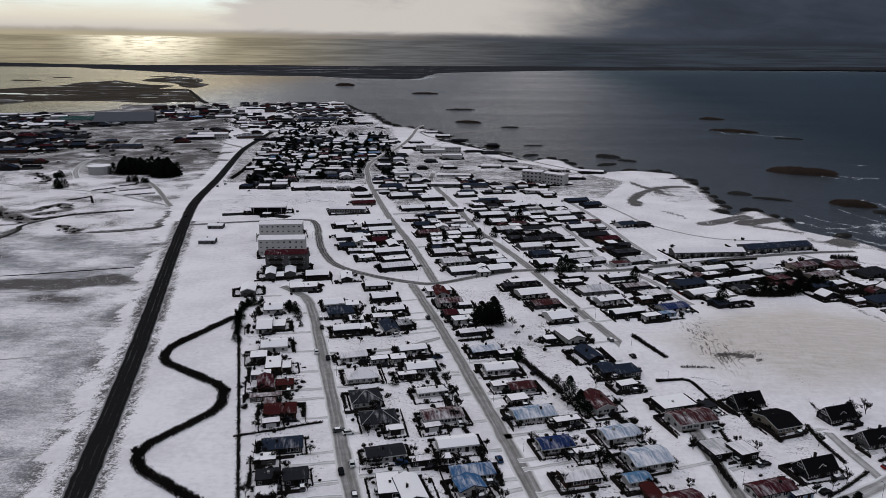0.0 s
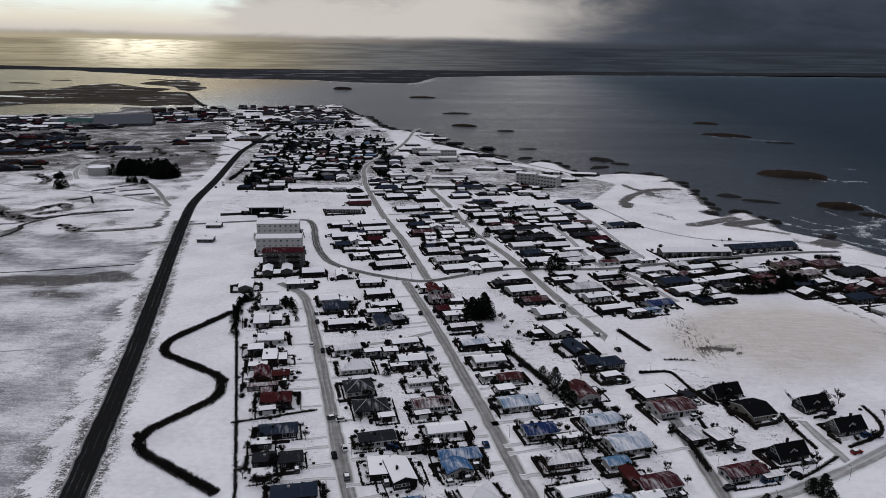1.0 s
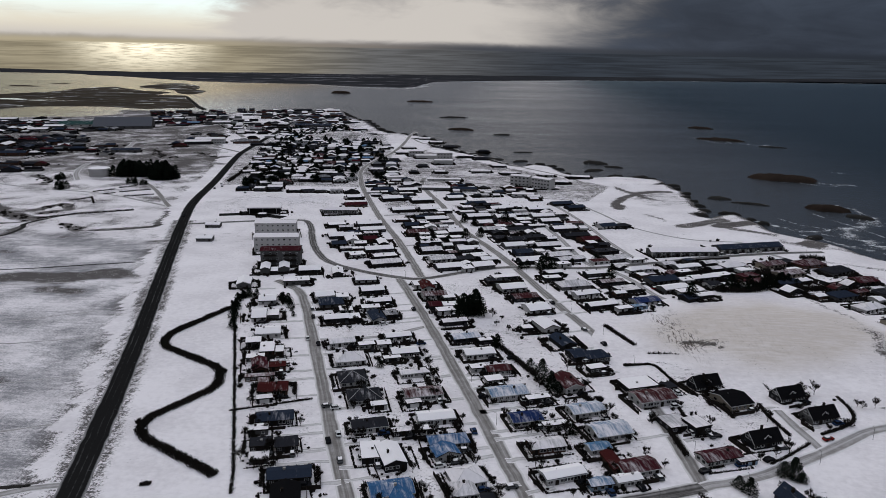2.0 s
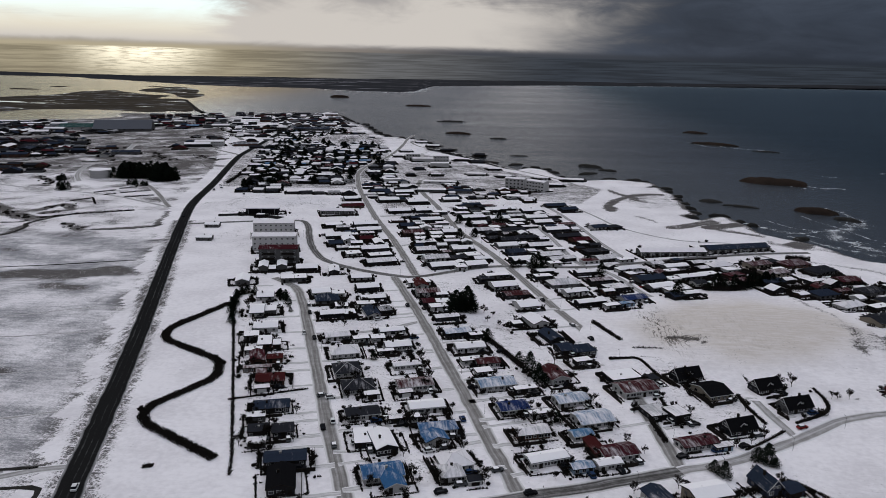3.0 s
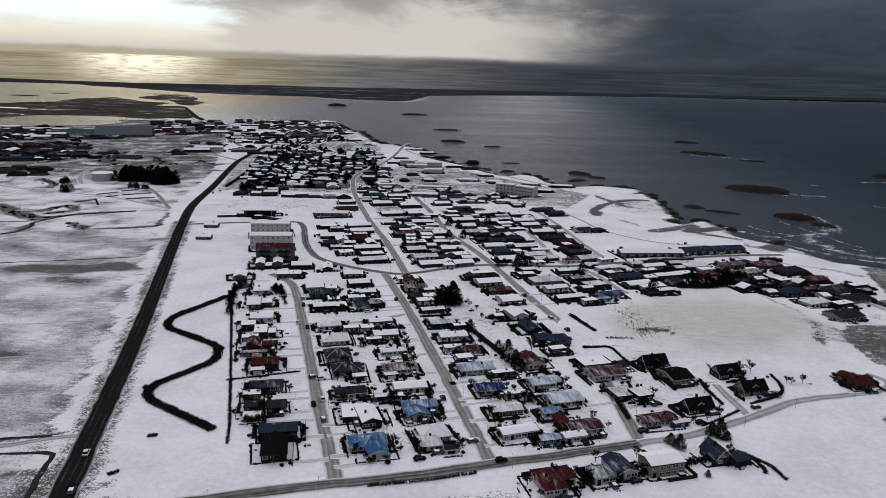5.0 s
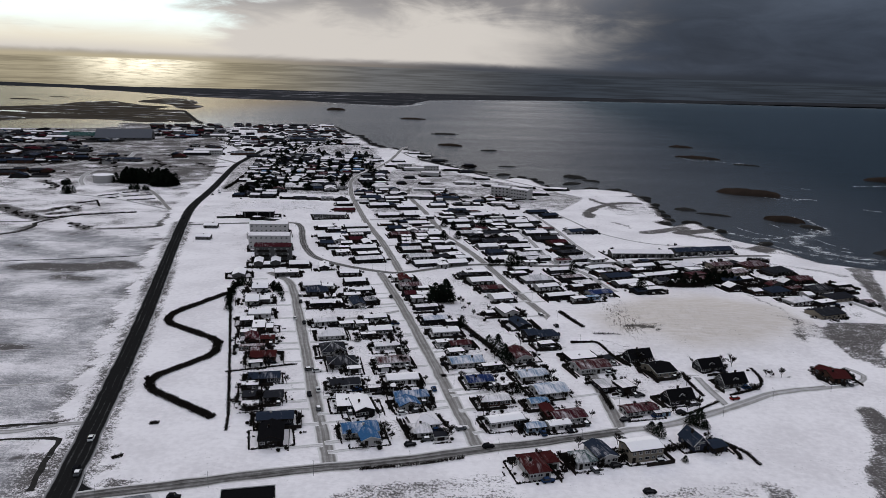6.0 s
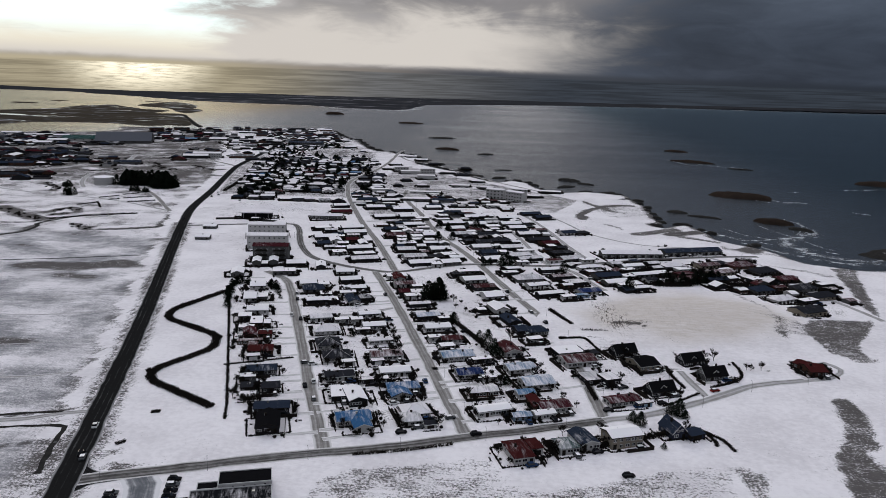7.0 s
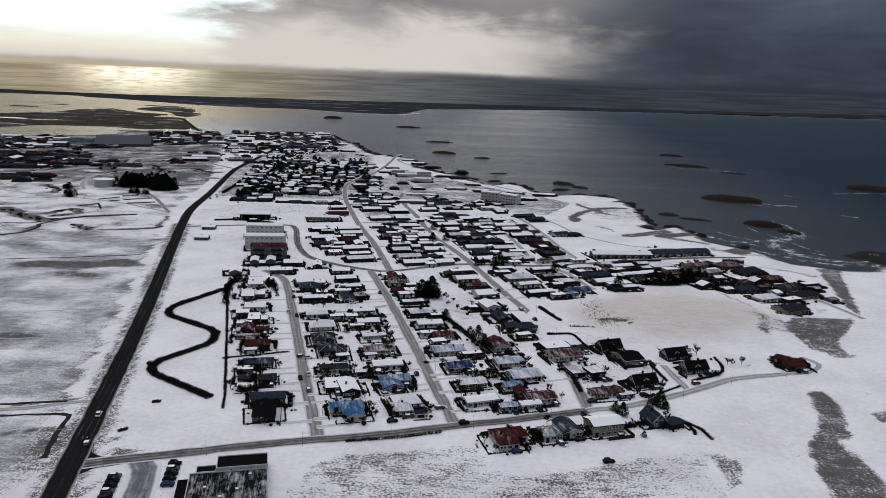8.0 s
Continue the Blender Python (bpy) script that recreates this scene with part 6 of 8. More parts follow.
def old_town(seed):
    """The crowded far end of the town, on a loose grid."""
    rng = random.Random(seed)
    for j in range(46):
        for i in range(17):
            y = 572 + j * 13.0 + rng.uniform(-2.5, 2.5)
            x = -262 + i * 12.4 + rng.uniform(-3, 3) - 0.20 * (y - 575)
            right = -80 - (y - 575) * 0.16 if y < 860 else -128 - (y - 860) * 0.42
            if x > right or x < -208 - 0.24 * (y - 575) or rng.random() < 0.10 or (575 < y < 620 and -175 < x < -118):
                continue
            if any(dist_line(x, y, l) < 8.5 for l in (MAIN, SA, S3, S5)) or not clear(x, y, 4.2):
                continue
            w, dp = rng.uniform(7.5, 11.5), rng.uniform(6, 8)
            far_house(x, y, rng.choice((14, 14, 20, 8)) + rng.uniform(-4, 4), w, dp, rng.choice(("gable", "gable", "flat", "hip", "cross")), rng.choice(ROOF_MIX), rng.choice(WALL_MIX), rng.uniform(2.2, 3.2), rng)


# buildings along the shore road and round the school
far_house(-79, 790, 8, 22, 9, "flat", "white", "white", 4.2)
far_house(-57, 750, 8, 19, 9, "flat", "white", "white", 5.1)
far_house(-75, 724, 10, 9, 7, "gable", "dark", "dark", 2.5)
far_house(-111, 823, 10, 11, 8, "gable", "white", "dark", 2.5)
far_house(-109, 761, 10, 10, 8, "gable", "dark", "grey", 2.5)
far_house(-108, 871, 10, 12, 8, "gable", "white", "grey", 2.5)
far_house(-139, 861, 12, 14, 8, "gable", "white", "dark", 2.5)
far_house(-161, 905, 12, 14, 8, "gable", "dark", "dark", 2.5)
far_house(-50, 602, 5, 23, 10, "flat", "white", "grey", 2.5)
far_house(-26, 600, 5, 19, 10, "flat", "slate", "grey", 2.5)
far_house(-47, 647, 5, 29, 7, "flat", "white", "white", 2.1)
far_house(-1, 738, 0, 12, 8, "gable", "white", "dark", 2.5)
far_house(10, 692, -5, 13, 8, "flat", "white", "grey", 2.5)
far_house(-38, 803, 5, 17, 9, "flat", "white", "dark", 2.9)
far_house(-20, 789, 5, 13, 8, "gable", "dark", "dark", 2.5)
far_house(-61, 887, 5, 13, 8, "gable", "dark", "dark", 2.5)
far_house(-82, 933, 5, 15, 8, "gable", "white", "dark", 2.5)
far_house(-101, 972, 8, 14, 8, "gable", "white", "grey", 2.5)
far_house(-20, 852, 5, 11, 8, "gable", "dark", "dark", 2.5)
far_house(21, 582, 0, 17, 8, "flat", "white", "white", 2.5)
far_house(73, 680, -5, 19, 9, "flat", "white", "dark", 2.5)
far_house(55, 647, -8, 12, 8, "flat", "white", "dark", 2.5)
far_house(44, 686, -5, 13, 8, "flat", "white", "white", 2.5)
far_house(-17, 700, 0, 18, 8, "flat", "white", "white", 2.4)
far_house(-55, 689, 8, 9, 6, "gable", "white", "dark", 2.5)
far_house(-243, 1195, 10, 19, 8, "gable", "white", "dark", 2.5)
far_house(-284, 1277, 10, 23, 9, "gable", "dark", "dark", 2.5)
far_house(-208, 1081, 10, 17, 8, "gable", "white", "grey", 2.5)
far_house(-178, 1007, 10, 15, 8, "gable", "dark", "dark", 2.5)
far_house(-354, 1299, 6, 24, 9, "gable", "white", "dark", 2.5)
far_house(-356, 1212, 6, 19, 9, "gable", "white", "dark", 2.5)
far_house(-403, 1275, 6, 22, 9, "gable", "dark", "dark", 2.5)
far_house(-437, 1305, 6, 21, 8, "gable", "white", "dark", 2.5)
far_house(-400, 1153, 6, 18, 8, "gable", "dark", "dark", 2.5)
far_house(-360, 1020, 6, 16, 8, "gable", "white", "dark", 2.5)
far_house(-290, 870, 6, 14, 8, "gable", "dark", "dark", 2.5)
far_house(-302, 960, 6, 14, 8, "gable", "white", "white", 2.5)
far_house(-302, 1044, 6, 15, 8, "gable", "white", "dark", 2.5)
far_house(-440, 1203, 6, 18, 8, "gable", "dark", "dark", 2.5)
far_house(-78, 683, 6, 6, 6, "gable", "dark", "dark", 2.5)

old_town(5)


def shed(x, y, turn, w, d, h, roof, wall, label, rise=0.12):
    base = thing("warehouse", pose(x, y, 0, 0, 0, turn), label, "warehouse", "harbour sheds")
    a, b = Geo(), Geo()
    gable_wall(a, -w / 2, w / 2, -d / 2, d / 2, h, rise * d)
    gable_roof(b, -w / 2, w / 2, -d / 2, d / 2, h + 0.12, rise * d, 0.4)
    part("wall", a, WALL[wall], base)
    part("roof", b, ROOF[roof], base)
    for i in range(max(1, int(w / 12))):
        add_window(base, -w / 2 + 6 + i * 12, -d / 2 - 0.02, min(2.5, h - 1.5), "s", 2.0, 1.6, False)
    HOUSES.append((x, y, w / 2))


shed(-546, 1044, 20, 78, 50, 4, "steel", "grey", "very large grey hall with a broad pitched roof", 0.22)
shed(-612, 1048, 20, 58, 34, 4, "teal", "white", "large green-roofed harbour hall")
rng = random.Random(77)
# quarters west of the main road: four corners and the number of buildings
QUARTERS = [([(-330, 1150), (-235, 1180), (-330, 1440), (-520, 1410)], 150), ([(-300, 860), (-285, 960), (-350, 1150), (-430, 1150)], 60), ([(-520, 720), (-448, 762), (-539, 921), (-633, 884)], 150), ([(-662, 925), (-600, 969), (-703, 1155), (-792, 1112)], 110), ([(-432, 750), (-394, 762), (-432, 838), (-473, 823)], 9), ([(-444, 611), (-402, 641), (-437, 690), (-488, 674)], 7), ([(-507, 1050), (-428, 1142), (-522, 1393), (-640, 1329)], 60), ([(-363, 784), (-354, 926), (-389, 1018), (-433, 963)], 9), ([(-565, 911), (-524, 1022), (-546, 1066), (-620, 1001)], 14)]
WEST = []
for corners, count in QUARTERS:
    a, b, c, d = (Vector((x, y, 0)) for x, y in corners)
    for i in range(count):
        u, v = rng.random(), rng.random()
        p = a.lerp(b, u).lerp(d.lerp(c, u), v)
        if dist_line(p.x, p.y, MAIN) < 12 or not clear(p.x, p.y, 5.0):
            continue
        WEST.append(p)
        turn = rng.choice((12, 16, 20, 104)) + rng.uniform(-3, 3)
        if i % 9 == 0:
            shed(p.x, p.y, turn, rng.uniform(18, 30), rng.uniform(10, 14), rng.uniform(2.8, 3.8), rng.choice(("dark", "grey", "slate", "white", "black")), rng.choice(("dark", "grey", "brown")), "low industrial shed on a snowy yard")
        else:
            yard_house(p.x, p.y, turn, rng.uniform(8, 15), rng.uniform(7, 10), rng.choice(("gable", "gable", "hip", "cross", "flat")), rng.choice(("white", "dark", "dark", "slate", "black", "grey", "maroon")), rng.choice(("dark", "dark", "dark", "grey", "white", "brown")), rng.uniform(2.4, 3.6))
for j in range(4):
    for i in range(12):
        x, y = -300 - i * 24 + rng.uniform(-8, 8), 1120 + j * 58 + rng.uniform(-14, 14)
        if not (x > -560 and y < 1400 and dist_line(x, y, MAIN) > 10 and clear(x, y, 7)) or rng.random() < 0.25:
            continue
        far_house(x, y, rng.uniform(5, 25), rng.uniform(10, 20), rng.uniform(8, 12), rng.choice(("gable", "flat")), rng.choice(ROOF_MIX), rng.choice(WALL_MIX), rng.uniform(3, 6), rng)
setting(strip("road", [(-620, 981), (-664, 1059), (-690, 1121)], 9, 0.12, slush_mat, "grey wet side road between snowy plots", "road", 6, 0.4))
setting(strip("road", [(-589, 964), (-536, 958), (-472, 913), (-416, 895)], 8, 0.12, slush_mat, "grey wet side road between snowy plots", "road", 6, 0.4))
setting(strip("road", [(-444, 1147), (-335, 950)], 8, 0.12, slush_mat, "grey wet side road between snowy plots", "road", 6, 0.4))
setting(strip("road", [(-496, 686), (-471, 704), (-451, 743), (-420, 790), (-446, 876)], 6, 0.12, track_mat, "grey wet side road between snowy plots", "road", 6, 0.4))
setting(strip("road", [(-355, 598), (-380, 638), (-399, 692), (-391, 735)], 5, 0.12, track_mat, "grey wet side road between snowy plots", "road", 6, 0.4))
FAR_TOWN.finish("harbour_houses", "crowded far houses and sheds beside the harbour", "houses")


def block_of_flats(x, y, turn, w, d, floors, roof, label):
    h = floors * 2.75 + 0.4
    base = thing("apartment_block", pose(x, y, 0, 0, 0, turn), label, "apartment block", "apartment blocks")
    a, b = Geo(), Geo()
    gable_wall(a, -w / 2, w / 2, -d / 2, d / 2, h, 0.10 * d)
    gable_roof(b, -w / 2, w / 2, -d / 2, d / 2, h + 0.12, 0.10 * d, 0.35)
    part("wall", a, WALL["white" if roof == "white" else "grey"], base)
    part("roof", b, ROOF[roof], base)
    n = int(w / 2.9)
    for f in range(floors):
        for i in range(n):
            add_window(base, -w / 2 + w * (i + 0.5) / n, -d / 2 - 0.01, 1.6 + f * 2.75, "s", 0.85 if y < 500 else 1.25, 1.0 if y < 500 else 1.25, fine=y < 500)
    if roof != "white":
        for f in range(floors):
            for i in (-1, 1):
                bal = Geo()
                bal.box(i * w * 0.25 - 3.2, i * w * 0.25 + 3.2, -d / 2 - 1.3, -d / 2, 0.35 + f * 2.75, 0.5 + f * 2.75)
                bal.box(i * w * 0.25 - 3.2, i * w * 0.25 + 3.2, -d / 2 - 1.3, -d / 2 - 1.2, 0.5 + f * 2.75, 1.45 + f * 2.75)
                part("balcony", bal, timber_mat, base)
    HOUSES.append((x, y, w / 2))


block_of_flats(-129, 426, 10, 24, 9.5, 3, "white", "three-storey white apartment block with snowy roof")
block_of_flats(-118, 392, 10, 24, 9.5, 3, "white", "three-storey pale apartment block with snowy roof")
block_of_flats(-107, 364, 10, 20, 9.5, 3, "maroon", "three-storey apartment block with maroon roof and balconies")
block_of_flats(20, 632, -18, 17, 8, 3, "white", "three-storey white health centre under snow")
block_of_flats(38, 620, -36, 18, 8, 3, "white", "three-storey white health centre wing")
block_of_flats(-58, 775, 10, 16, 8, 3, "white", "three-storey pale block with dark window bands")
block_of_flats(-92, 808, 10, 16, 9, 2, "white", "three-storey white block near the shore")
block_of_flats(-278, 1085, 4, 52, 16, 2, "slate", "wide dark flat block at the far end of town")
block_of_flats(-315, 1060, 4, 14, 10, 3, "pale", "tall pale block at the far end of town")
block_of_flats(-352, 880, 15, 34, 14, 2, "white", "low white school building under snow")


def terrace(x, y, turn, w, d, n, roof, label):
    base = thing("terrace", pose(x, y, 0, 0, 0, turn), label, "terraced houses")
    a, b, c = Geo(), Geo(), Geo()
    gable_wall(a, -w / 2, w / 2, -d / 2, d / 2, 2.8, 0.14 * d)
    gable_roof(b, -w / 2, w / 2, -d / 2, d / 2, 2.92, 0.14 * d)
    part("wall", a, WALL["grey"], base)
    part("roof", b, ROOF[roof], base)
    for i in range(n + 1):
        fin = Geo()
        q = -w / 2 + w * i / n
        fin.box(q - 0.12, q + 0.12, -d / 2 - 1.6, -d / 2, -0.2, 2.2)
        part("party_wall", fin, concrete_mat, base)
    for i in range(n):
        q = -w / 2 + w * (i + 0.3) / n
        add_window(base, q, -d / 2 - 0.01, 1.55, "s", 1.2)
        part("door", DOOR_ME, None, base, at=pose(q + 2.2, -d / 2 - 0.02, 0))
    HOUSES.append((x, y, w / 2))


terrace(107, 414, 10, 38, 9, 7, "white", "row of white terraced houses under snow")
terrace(147, 429, 19, 40, 10, 8, "slate", "row of terraced houses with slate-coloured roof")
terrace(-106, 498, 6, 23, 8, 7, "white", "long low white building with snowy roof")


def filling_station():
    base = thing("filling_station", pose(-157, 486, 0, 0, 0, 10), "dark petrol station with wide snow-topped canopy", "filling station")
    a, b = Geo(), Geo()
    a.box(-11, 11, 2, 10, -0.3, 4.2)
    b.box(-12, 12, -2, 11, 4.2, 4.8)
    part("wall", a, WALL["dark"], base)
    part("roof", b, ROOF["white"], base)
    for x in (-9, 0, 9):
        g = Geo()
        g.box(x - 0.2, x + 0.2, -1.4, -1.0, 0, 4.2)
        part("column", g, steel_mat, base)
    HOUSES.append((-157, 488, 14))


filling_station()
house(-175, 443, 8, 9, 6, "gable", "white", "grey", 2.0, 1, label="small white-roofed hut by the road junction")
house(-166, 408, 8, 9, 6, "gable", "white", "grey", 2.0, 1, label="small white-roofed hut on a snowy plot")
house(-155, 478, 8, 5, 4, "flat", "white", "dark", 2.0, 0, label="small kiosk beside the petrol station")


def tank(x, y, r, h):
    base = thing("storage_tank", pose(x, y, 0), "white cylindrical storage tank with snowy top", "storage tank")
    g, t, s = Geo(), Geo(), Geo()
    k = 40
    ring = lambda rr, z: [(rr * math.cos(2 * math.pi * i / k), rr * math.sin(2 * math.pi * i / k), z) for i in range(k)]
    g.hull(ring(r, -0.3), ring(r, h))
    t.hull(ring(r + 0.2, h), ring(r * 0.2, h + 1.2))
    part("shell", g, WALL["white"], base)
    part("roof", t, snow_mat, base)
    for i in range(3):
        b = Geo()
        b.hull(ring(r + 0.12, h * (i + 0.7) / 3.4), ring(r + 0.12, h * (i + 0.7) / 3.4 + 0.18))
        part("band", b, steel_mat, base)


tank(-349, 622, 9, 7)


def public_building():
    """The flat-roofed building with a car park beside the junction."""
    base = thing("flat_roofed_building", pose(-38, 112, 0, 0, 0, 17), "black flat-roofed building with snow patches and white walls", "public building")
    for nm, box, mat in (("wing", (-10.5, 9.5, -13, 4, -0.4, 2.4), WALL["white"]), ("hall", (-3.8, 9.5, 4.0, 10.6, -0.4, 3.4), WALL["white"]), ("annex", (-13, -10.5, -9, 1, -0.4, 2.4), WALL["dark"]), ("porch", (-9, -3.8, 4.0, 7.5, -0.4, 2.5), WALL["dark"])):
        g = Geo()
        g.box(*box)
        wing = part(nm, g, mat, base)
        x0, x1, y0, y1, _, z = box
        r = Geo()
        r.box(x0 + 0.2, x1 - 0.2, y0 + 0.2, y1 - 0.2, z, z + 0.05)
        part("roof_deck", r, ROOF["felt" if nm == "wing" else "black"], wing)
        for q in ((x0, x1, y0, y0 + 0.2), (x0, x1, y1 - 0.2, y1), (x0, x0 + 0.2, y0 + 0.2, y1 - 0.2), (x1 - 0.2, x1, y0 + 0.2, y1 - 0.2)):
            p = Geo()
            p.box(*q, z, z + 0.3)
            part("parapet", p, timber_mat if nm == "annex" else trim_mat, wing)
    for i in range(9):
        add_window(base, -9 + i * 2.2, -13.02, 1.3, "s", 1.1, 1.1)
    for i in range(5):
        add_window(base, -2.6 + i * 2.6, 3.98, 2.95, "s", 0.4, 0.35)
    vents = ((-6, -4), (2, -6), (5, 1), (-2, -9))
    for x, y in vents:
        g = Geo()
        g.box(x - 0.4, x + 0.4, y - 0.4, y + 0.4, 2.4, 3.0)
        part("roof_vent", g, steel_mat, base)
    HOUSES.append((-38, 112, 16))


public_building()


# ---- driveways ----
def driveways():
    """Tyre-marked drives from the houses to their street."""
    rng = random.Random(17)
    made = 0
    for x, y, turn, w, d in NEAR:
        if w < 5.0:
            continue
        best = None
        for line in (S1, S2, S3, S4, CROSS, TEE):
            for p in curve_points(line, 3.0):
                r = math.hypot(p.x - x, p.y - y)
                if best is None or r < best[0]:
                    best = (r, p)
        r, p = best
        if r > 21 or r < 7:
            continue
        c, s = math.cos(radians(turn)), math.sin(radians(turn))
        side = 1 if (p.x - x) * c + (p.y - y) * s > 0 else -1
        u, v = side * (w / 2 + 1.2), -d / 2 - 1.0
        a = (x + u * c - v * s, y + u * s + v * c)
        reach = side * ((p.x - a[0]) * c + (p.y - a[1]) * s)
        if reach < 2:
            continue
        b = (a[0] + side * c * reach, a[1] + side * s * reach)
        strip("driveway", [(a[0] - side * c * 3, a[1] - side * s * 3), a, b], rng.uniform(1.8, 2.8), 0.03 + 0.0004 * made, drive_mat, "tyre-marked snowy driveway of a house", "driveway", 1.5, 0.3, random.Random(made))
        made += 1


driveways()

# ---- plants ----
def bare_tree(name, height, spread, seed, levels=3, fan=4):
    """A leafless tree: tapered trunk, limbs and a haze of twigs."""
    rng = random.Random(seed)
    trunk, crown = Geo(), Geo()
    top = Vector((rng.uniform(-0.2, 0.2), rng.uniform(-0.2, 0.2), height * 0.35))
    trunk.stick((0, 0, -0.3), top, 0.022 * height, 0.014 * height, 6)

    def grow(p, d, length, r, lev):
        q = p + d * length
        crown.stick(p, q, r, r * 0.6, 3)
        if lev == 0:
            return
        for _ in range(fan):
            e = (d + Vector((rng.uniform(-1, 1) * spread, rng.uniform(-1, 1) * spread, rng.uniform(-0.35, 0.5)))).normalized()
            grow(p + (q - p) * rng.uniform(0.35, 1.0), e, length * rng.uniform(0.55, 0.8), max(0.018, r * 0.6), lev - 1)

    for i in range(6):
        a = 2 * math.pi * i / 6 + rng.uniform(-0.4, 0.4)
        grow(top * rng.uniform(0.35, 1.0), Vector((math.cos(a) * spread, math.sin(a) * spread, 1.0)).normalized(), height * 0.27, 0.010 * height, levels)
    base = tagged(part(name, trunk, bark_mat), "leafless dark garden tree with bare twigs in snow", "tree", "garden trees")
    part("crown", crown, twig_mat, base)
    return base


def spruce(name, height, radius, seed, label="dark green spruce with a ragged pointed crown", count=1300, leaf=0.62):
    rng = random.Random(seed)
    trunk, crown = Geo(), Geo()
    trunk.stick((0, 0, -0.3), (0, 0, height * 0.95), 0.03 * height, 0.01 * height, 6)
    lean = Vector((rng.uniform(-0.3, 0.3), rng.uniform(-0.3, 0.3), 0))
    for i in range(count):
        t = rng.random() ** 0.8
        z = height * (0.04 + 0.96 * (1 - t)) if i > 8 else height * rng.uniform(0.9, 1.0)
        f = 1 - z / height
        a = rng.uniform(0, 2 * math.pi)
        r = radius * min(1.0, f * 1.35) ** 0.6 * rng.uniform(0.30, 1.15) * (1 + 0.25 * math.sin(3 * a + seed + 5 * f)) + 0.08
        c = Vector((r * math.cos(a), r * math.sin(a), z)) + lean * f
        out = Vector((math.cos(a), math.sin(a), rng.uniform(-0.5, 0.25))).normalized()
        side = Vector((-math.sin(a), math.cos(a), rng.uniform(-0.4, 0.4))).normalized()
        s = leaf * height * rng.uniform(0.03, 0.075)
        up = out.cross(side) * s * 0.25
        crown.face(c - side * s * 0.7 - out * s, c + side * s * 0.7 - out * s, c + out * s * 1.1)
        crown.face(c - out * s + up * 2, c + side * s * 0.4 - up, c + out * s * 0.8 + up)
        crown.face(c - out * s - up * 2, c - side * s * 0.5 + up, c + out * s * 0.7)
    base = tagged(part(name, trunk, bark_mat), label, "tree", "spruce trees")
    part("crown", crown, needle_mat, base)
    return base


def shrub(name, height, radius, seed, count=110, thick=0.06):
    rng = random.Random(seed)
    crown = Geo()
    for i in range(count):
        a, r = rng.uniform(0, 2 * math.pi), radius * math.sqrt(rng.random())
        p = Vector((0.35 * r * math.cos(a), 0.35 * r * math.sin(a), -0.1))
        q = Vector((r * math.cos(a), r * math.sin(a), height * rng.uniform(0.5, 1.0) * (1 - 0.35 * (r / radius) ** 2)))
        crown.stick(p, q, thick, thick * 0.5, 3)
        for _ in range(2):
            m = p + (q - p) * rng.uniform(0.4, 0.9)
            crown.stick(m, m + Vector((rng.uniform(-0.5, 0.5), rng.uniform(-0.5, 0.5), rng.uniform(0.1, 0.5))) * height * 0.4, thick * 0.75, thick * 0.4, 3)
    return tagged(part(name, crown, twig_mat), "small bare dark shrub standing in snow", "shrub", "garden shrubs")


BARE_TREES = [bare_tree("bare_tree", h, s, i, 4, 4) for i, (h, s) in enumerate(((4.4, 0.55), (3.4, 0.7), (5.4, 0.5), (3.9, 0.65)))]
SPRUCES = [spruce("spruce", h, r, i) for i, (h, r) in enumerate(((6.5, 2.3), (4.6, 2.0), (8.5, 3.3), (5.6, 2.6)))]
SHRUBS = [shrub("shrub", h, r, i) for i, (h, r) in enumerate(((1.1, 0.8), (0.75, 0.6), (1.6, 1.1)))]
LIGHT_SHRUBS = [shrub("shrub", h, r, 9 + i, 26, 0.10) for i, (h, r) in enumerate(((1.1, 0.9), (1.6, 1.1)))]
LIGHT_SPRUCES = [spruce("spruce", h, r, 9 + i, count=240, leaf=1.5) for i, (h, r) in enumerate(((6.5, 2.3), (8.5, 3.2)))]


def plant(kind, x, y, size=1.0, rng=None, z=0.0):
    rng = rng or random.Random(int(x * 13 + y * 7))
    ob = rng.choice(kind)
    ob_copy = copy_thing(ob, pose(x, y, z, 0, 0, rng.uniform(0, 360)) @ Matrix.Diagonal((size, size, size * rng.uniform(0.9, 1.15), 1)))
    return ob_copy


# single trees
for x, y, s in ((-5.4, 298, 0.95), (-8.2, 299, 0.9), (-2.8, 298, 0.9), (-6, 302, 1.0), (-9.5, 301, 0.75), (-1, 299.5, 0.7), (-3.5, 301, 0.95), (-7, 297, 0.8)):
    plant(SPRUCES[3:4] + SPRUCES[2:3], x, y, s * 1.3)
for x, y, s in ((29.6, 198.1, 0.8), (18.6, 243.5, 0.9), (22.2, 235.0, 0.8), (25.0, 229.2, 0.9), (27.0, 225.8, 0.75), (6.6, 262.4, 0.9), (-34.1, 239.1, 0.55), (83.4, 181.8, 0.8), (85.6, 180.8, 0.95), (87.4, 179.1, 0.65), (69.9, 174.7, 0.65), (71.9, 172.2, 0.55), (76.2, 157.1, 0.45), (-7.4, 300.3, 0.5),
                (-34, 419, 0.9), (-25, 424, 1.0), (-15, 426, 0.9), (-38, 416, 0.7), (-19, 478, 1.0), (-12, 470, 0.9), (-7, 440, 0.7), (8, 480, 1.0), (17, 372, 0.9), (20, 374, 0.9), (27, 372, 1.0), (30, 375, 0.9), (33, 372, 1.0), (44, 385, 0.8), (57, 393, 0.9), (62, 365, 0.8), (93, 330, 1.0)):
    plant(SPRUCES, x, y, s)
rng = random.Random(3)
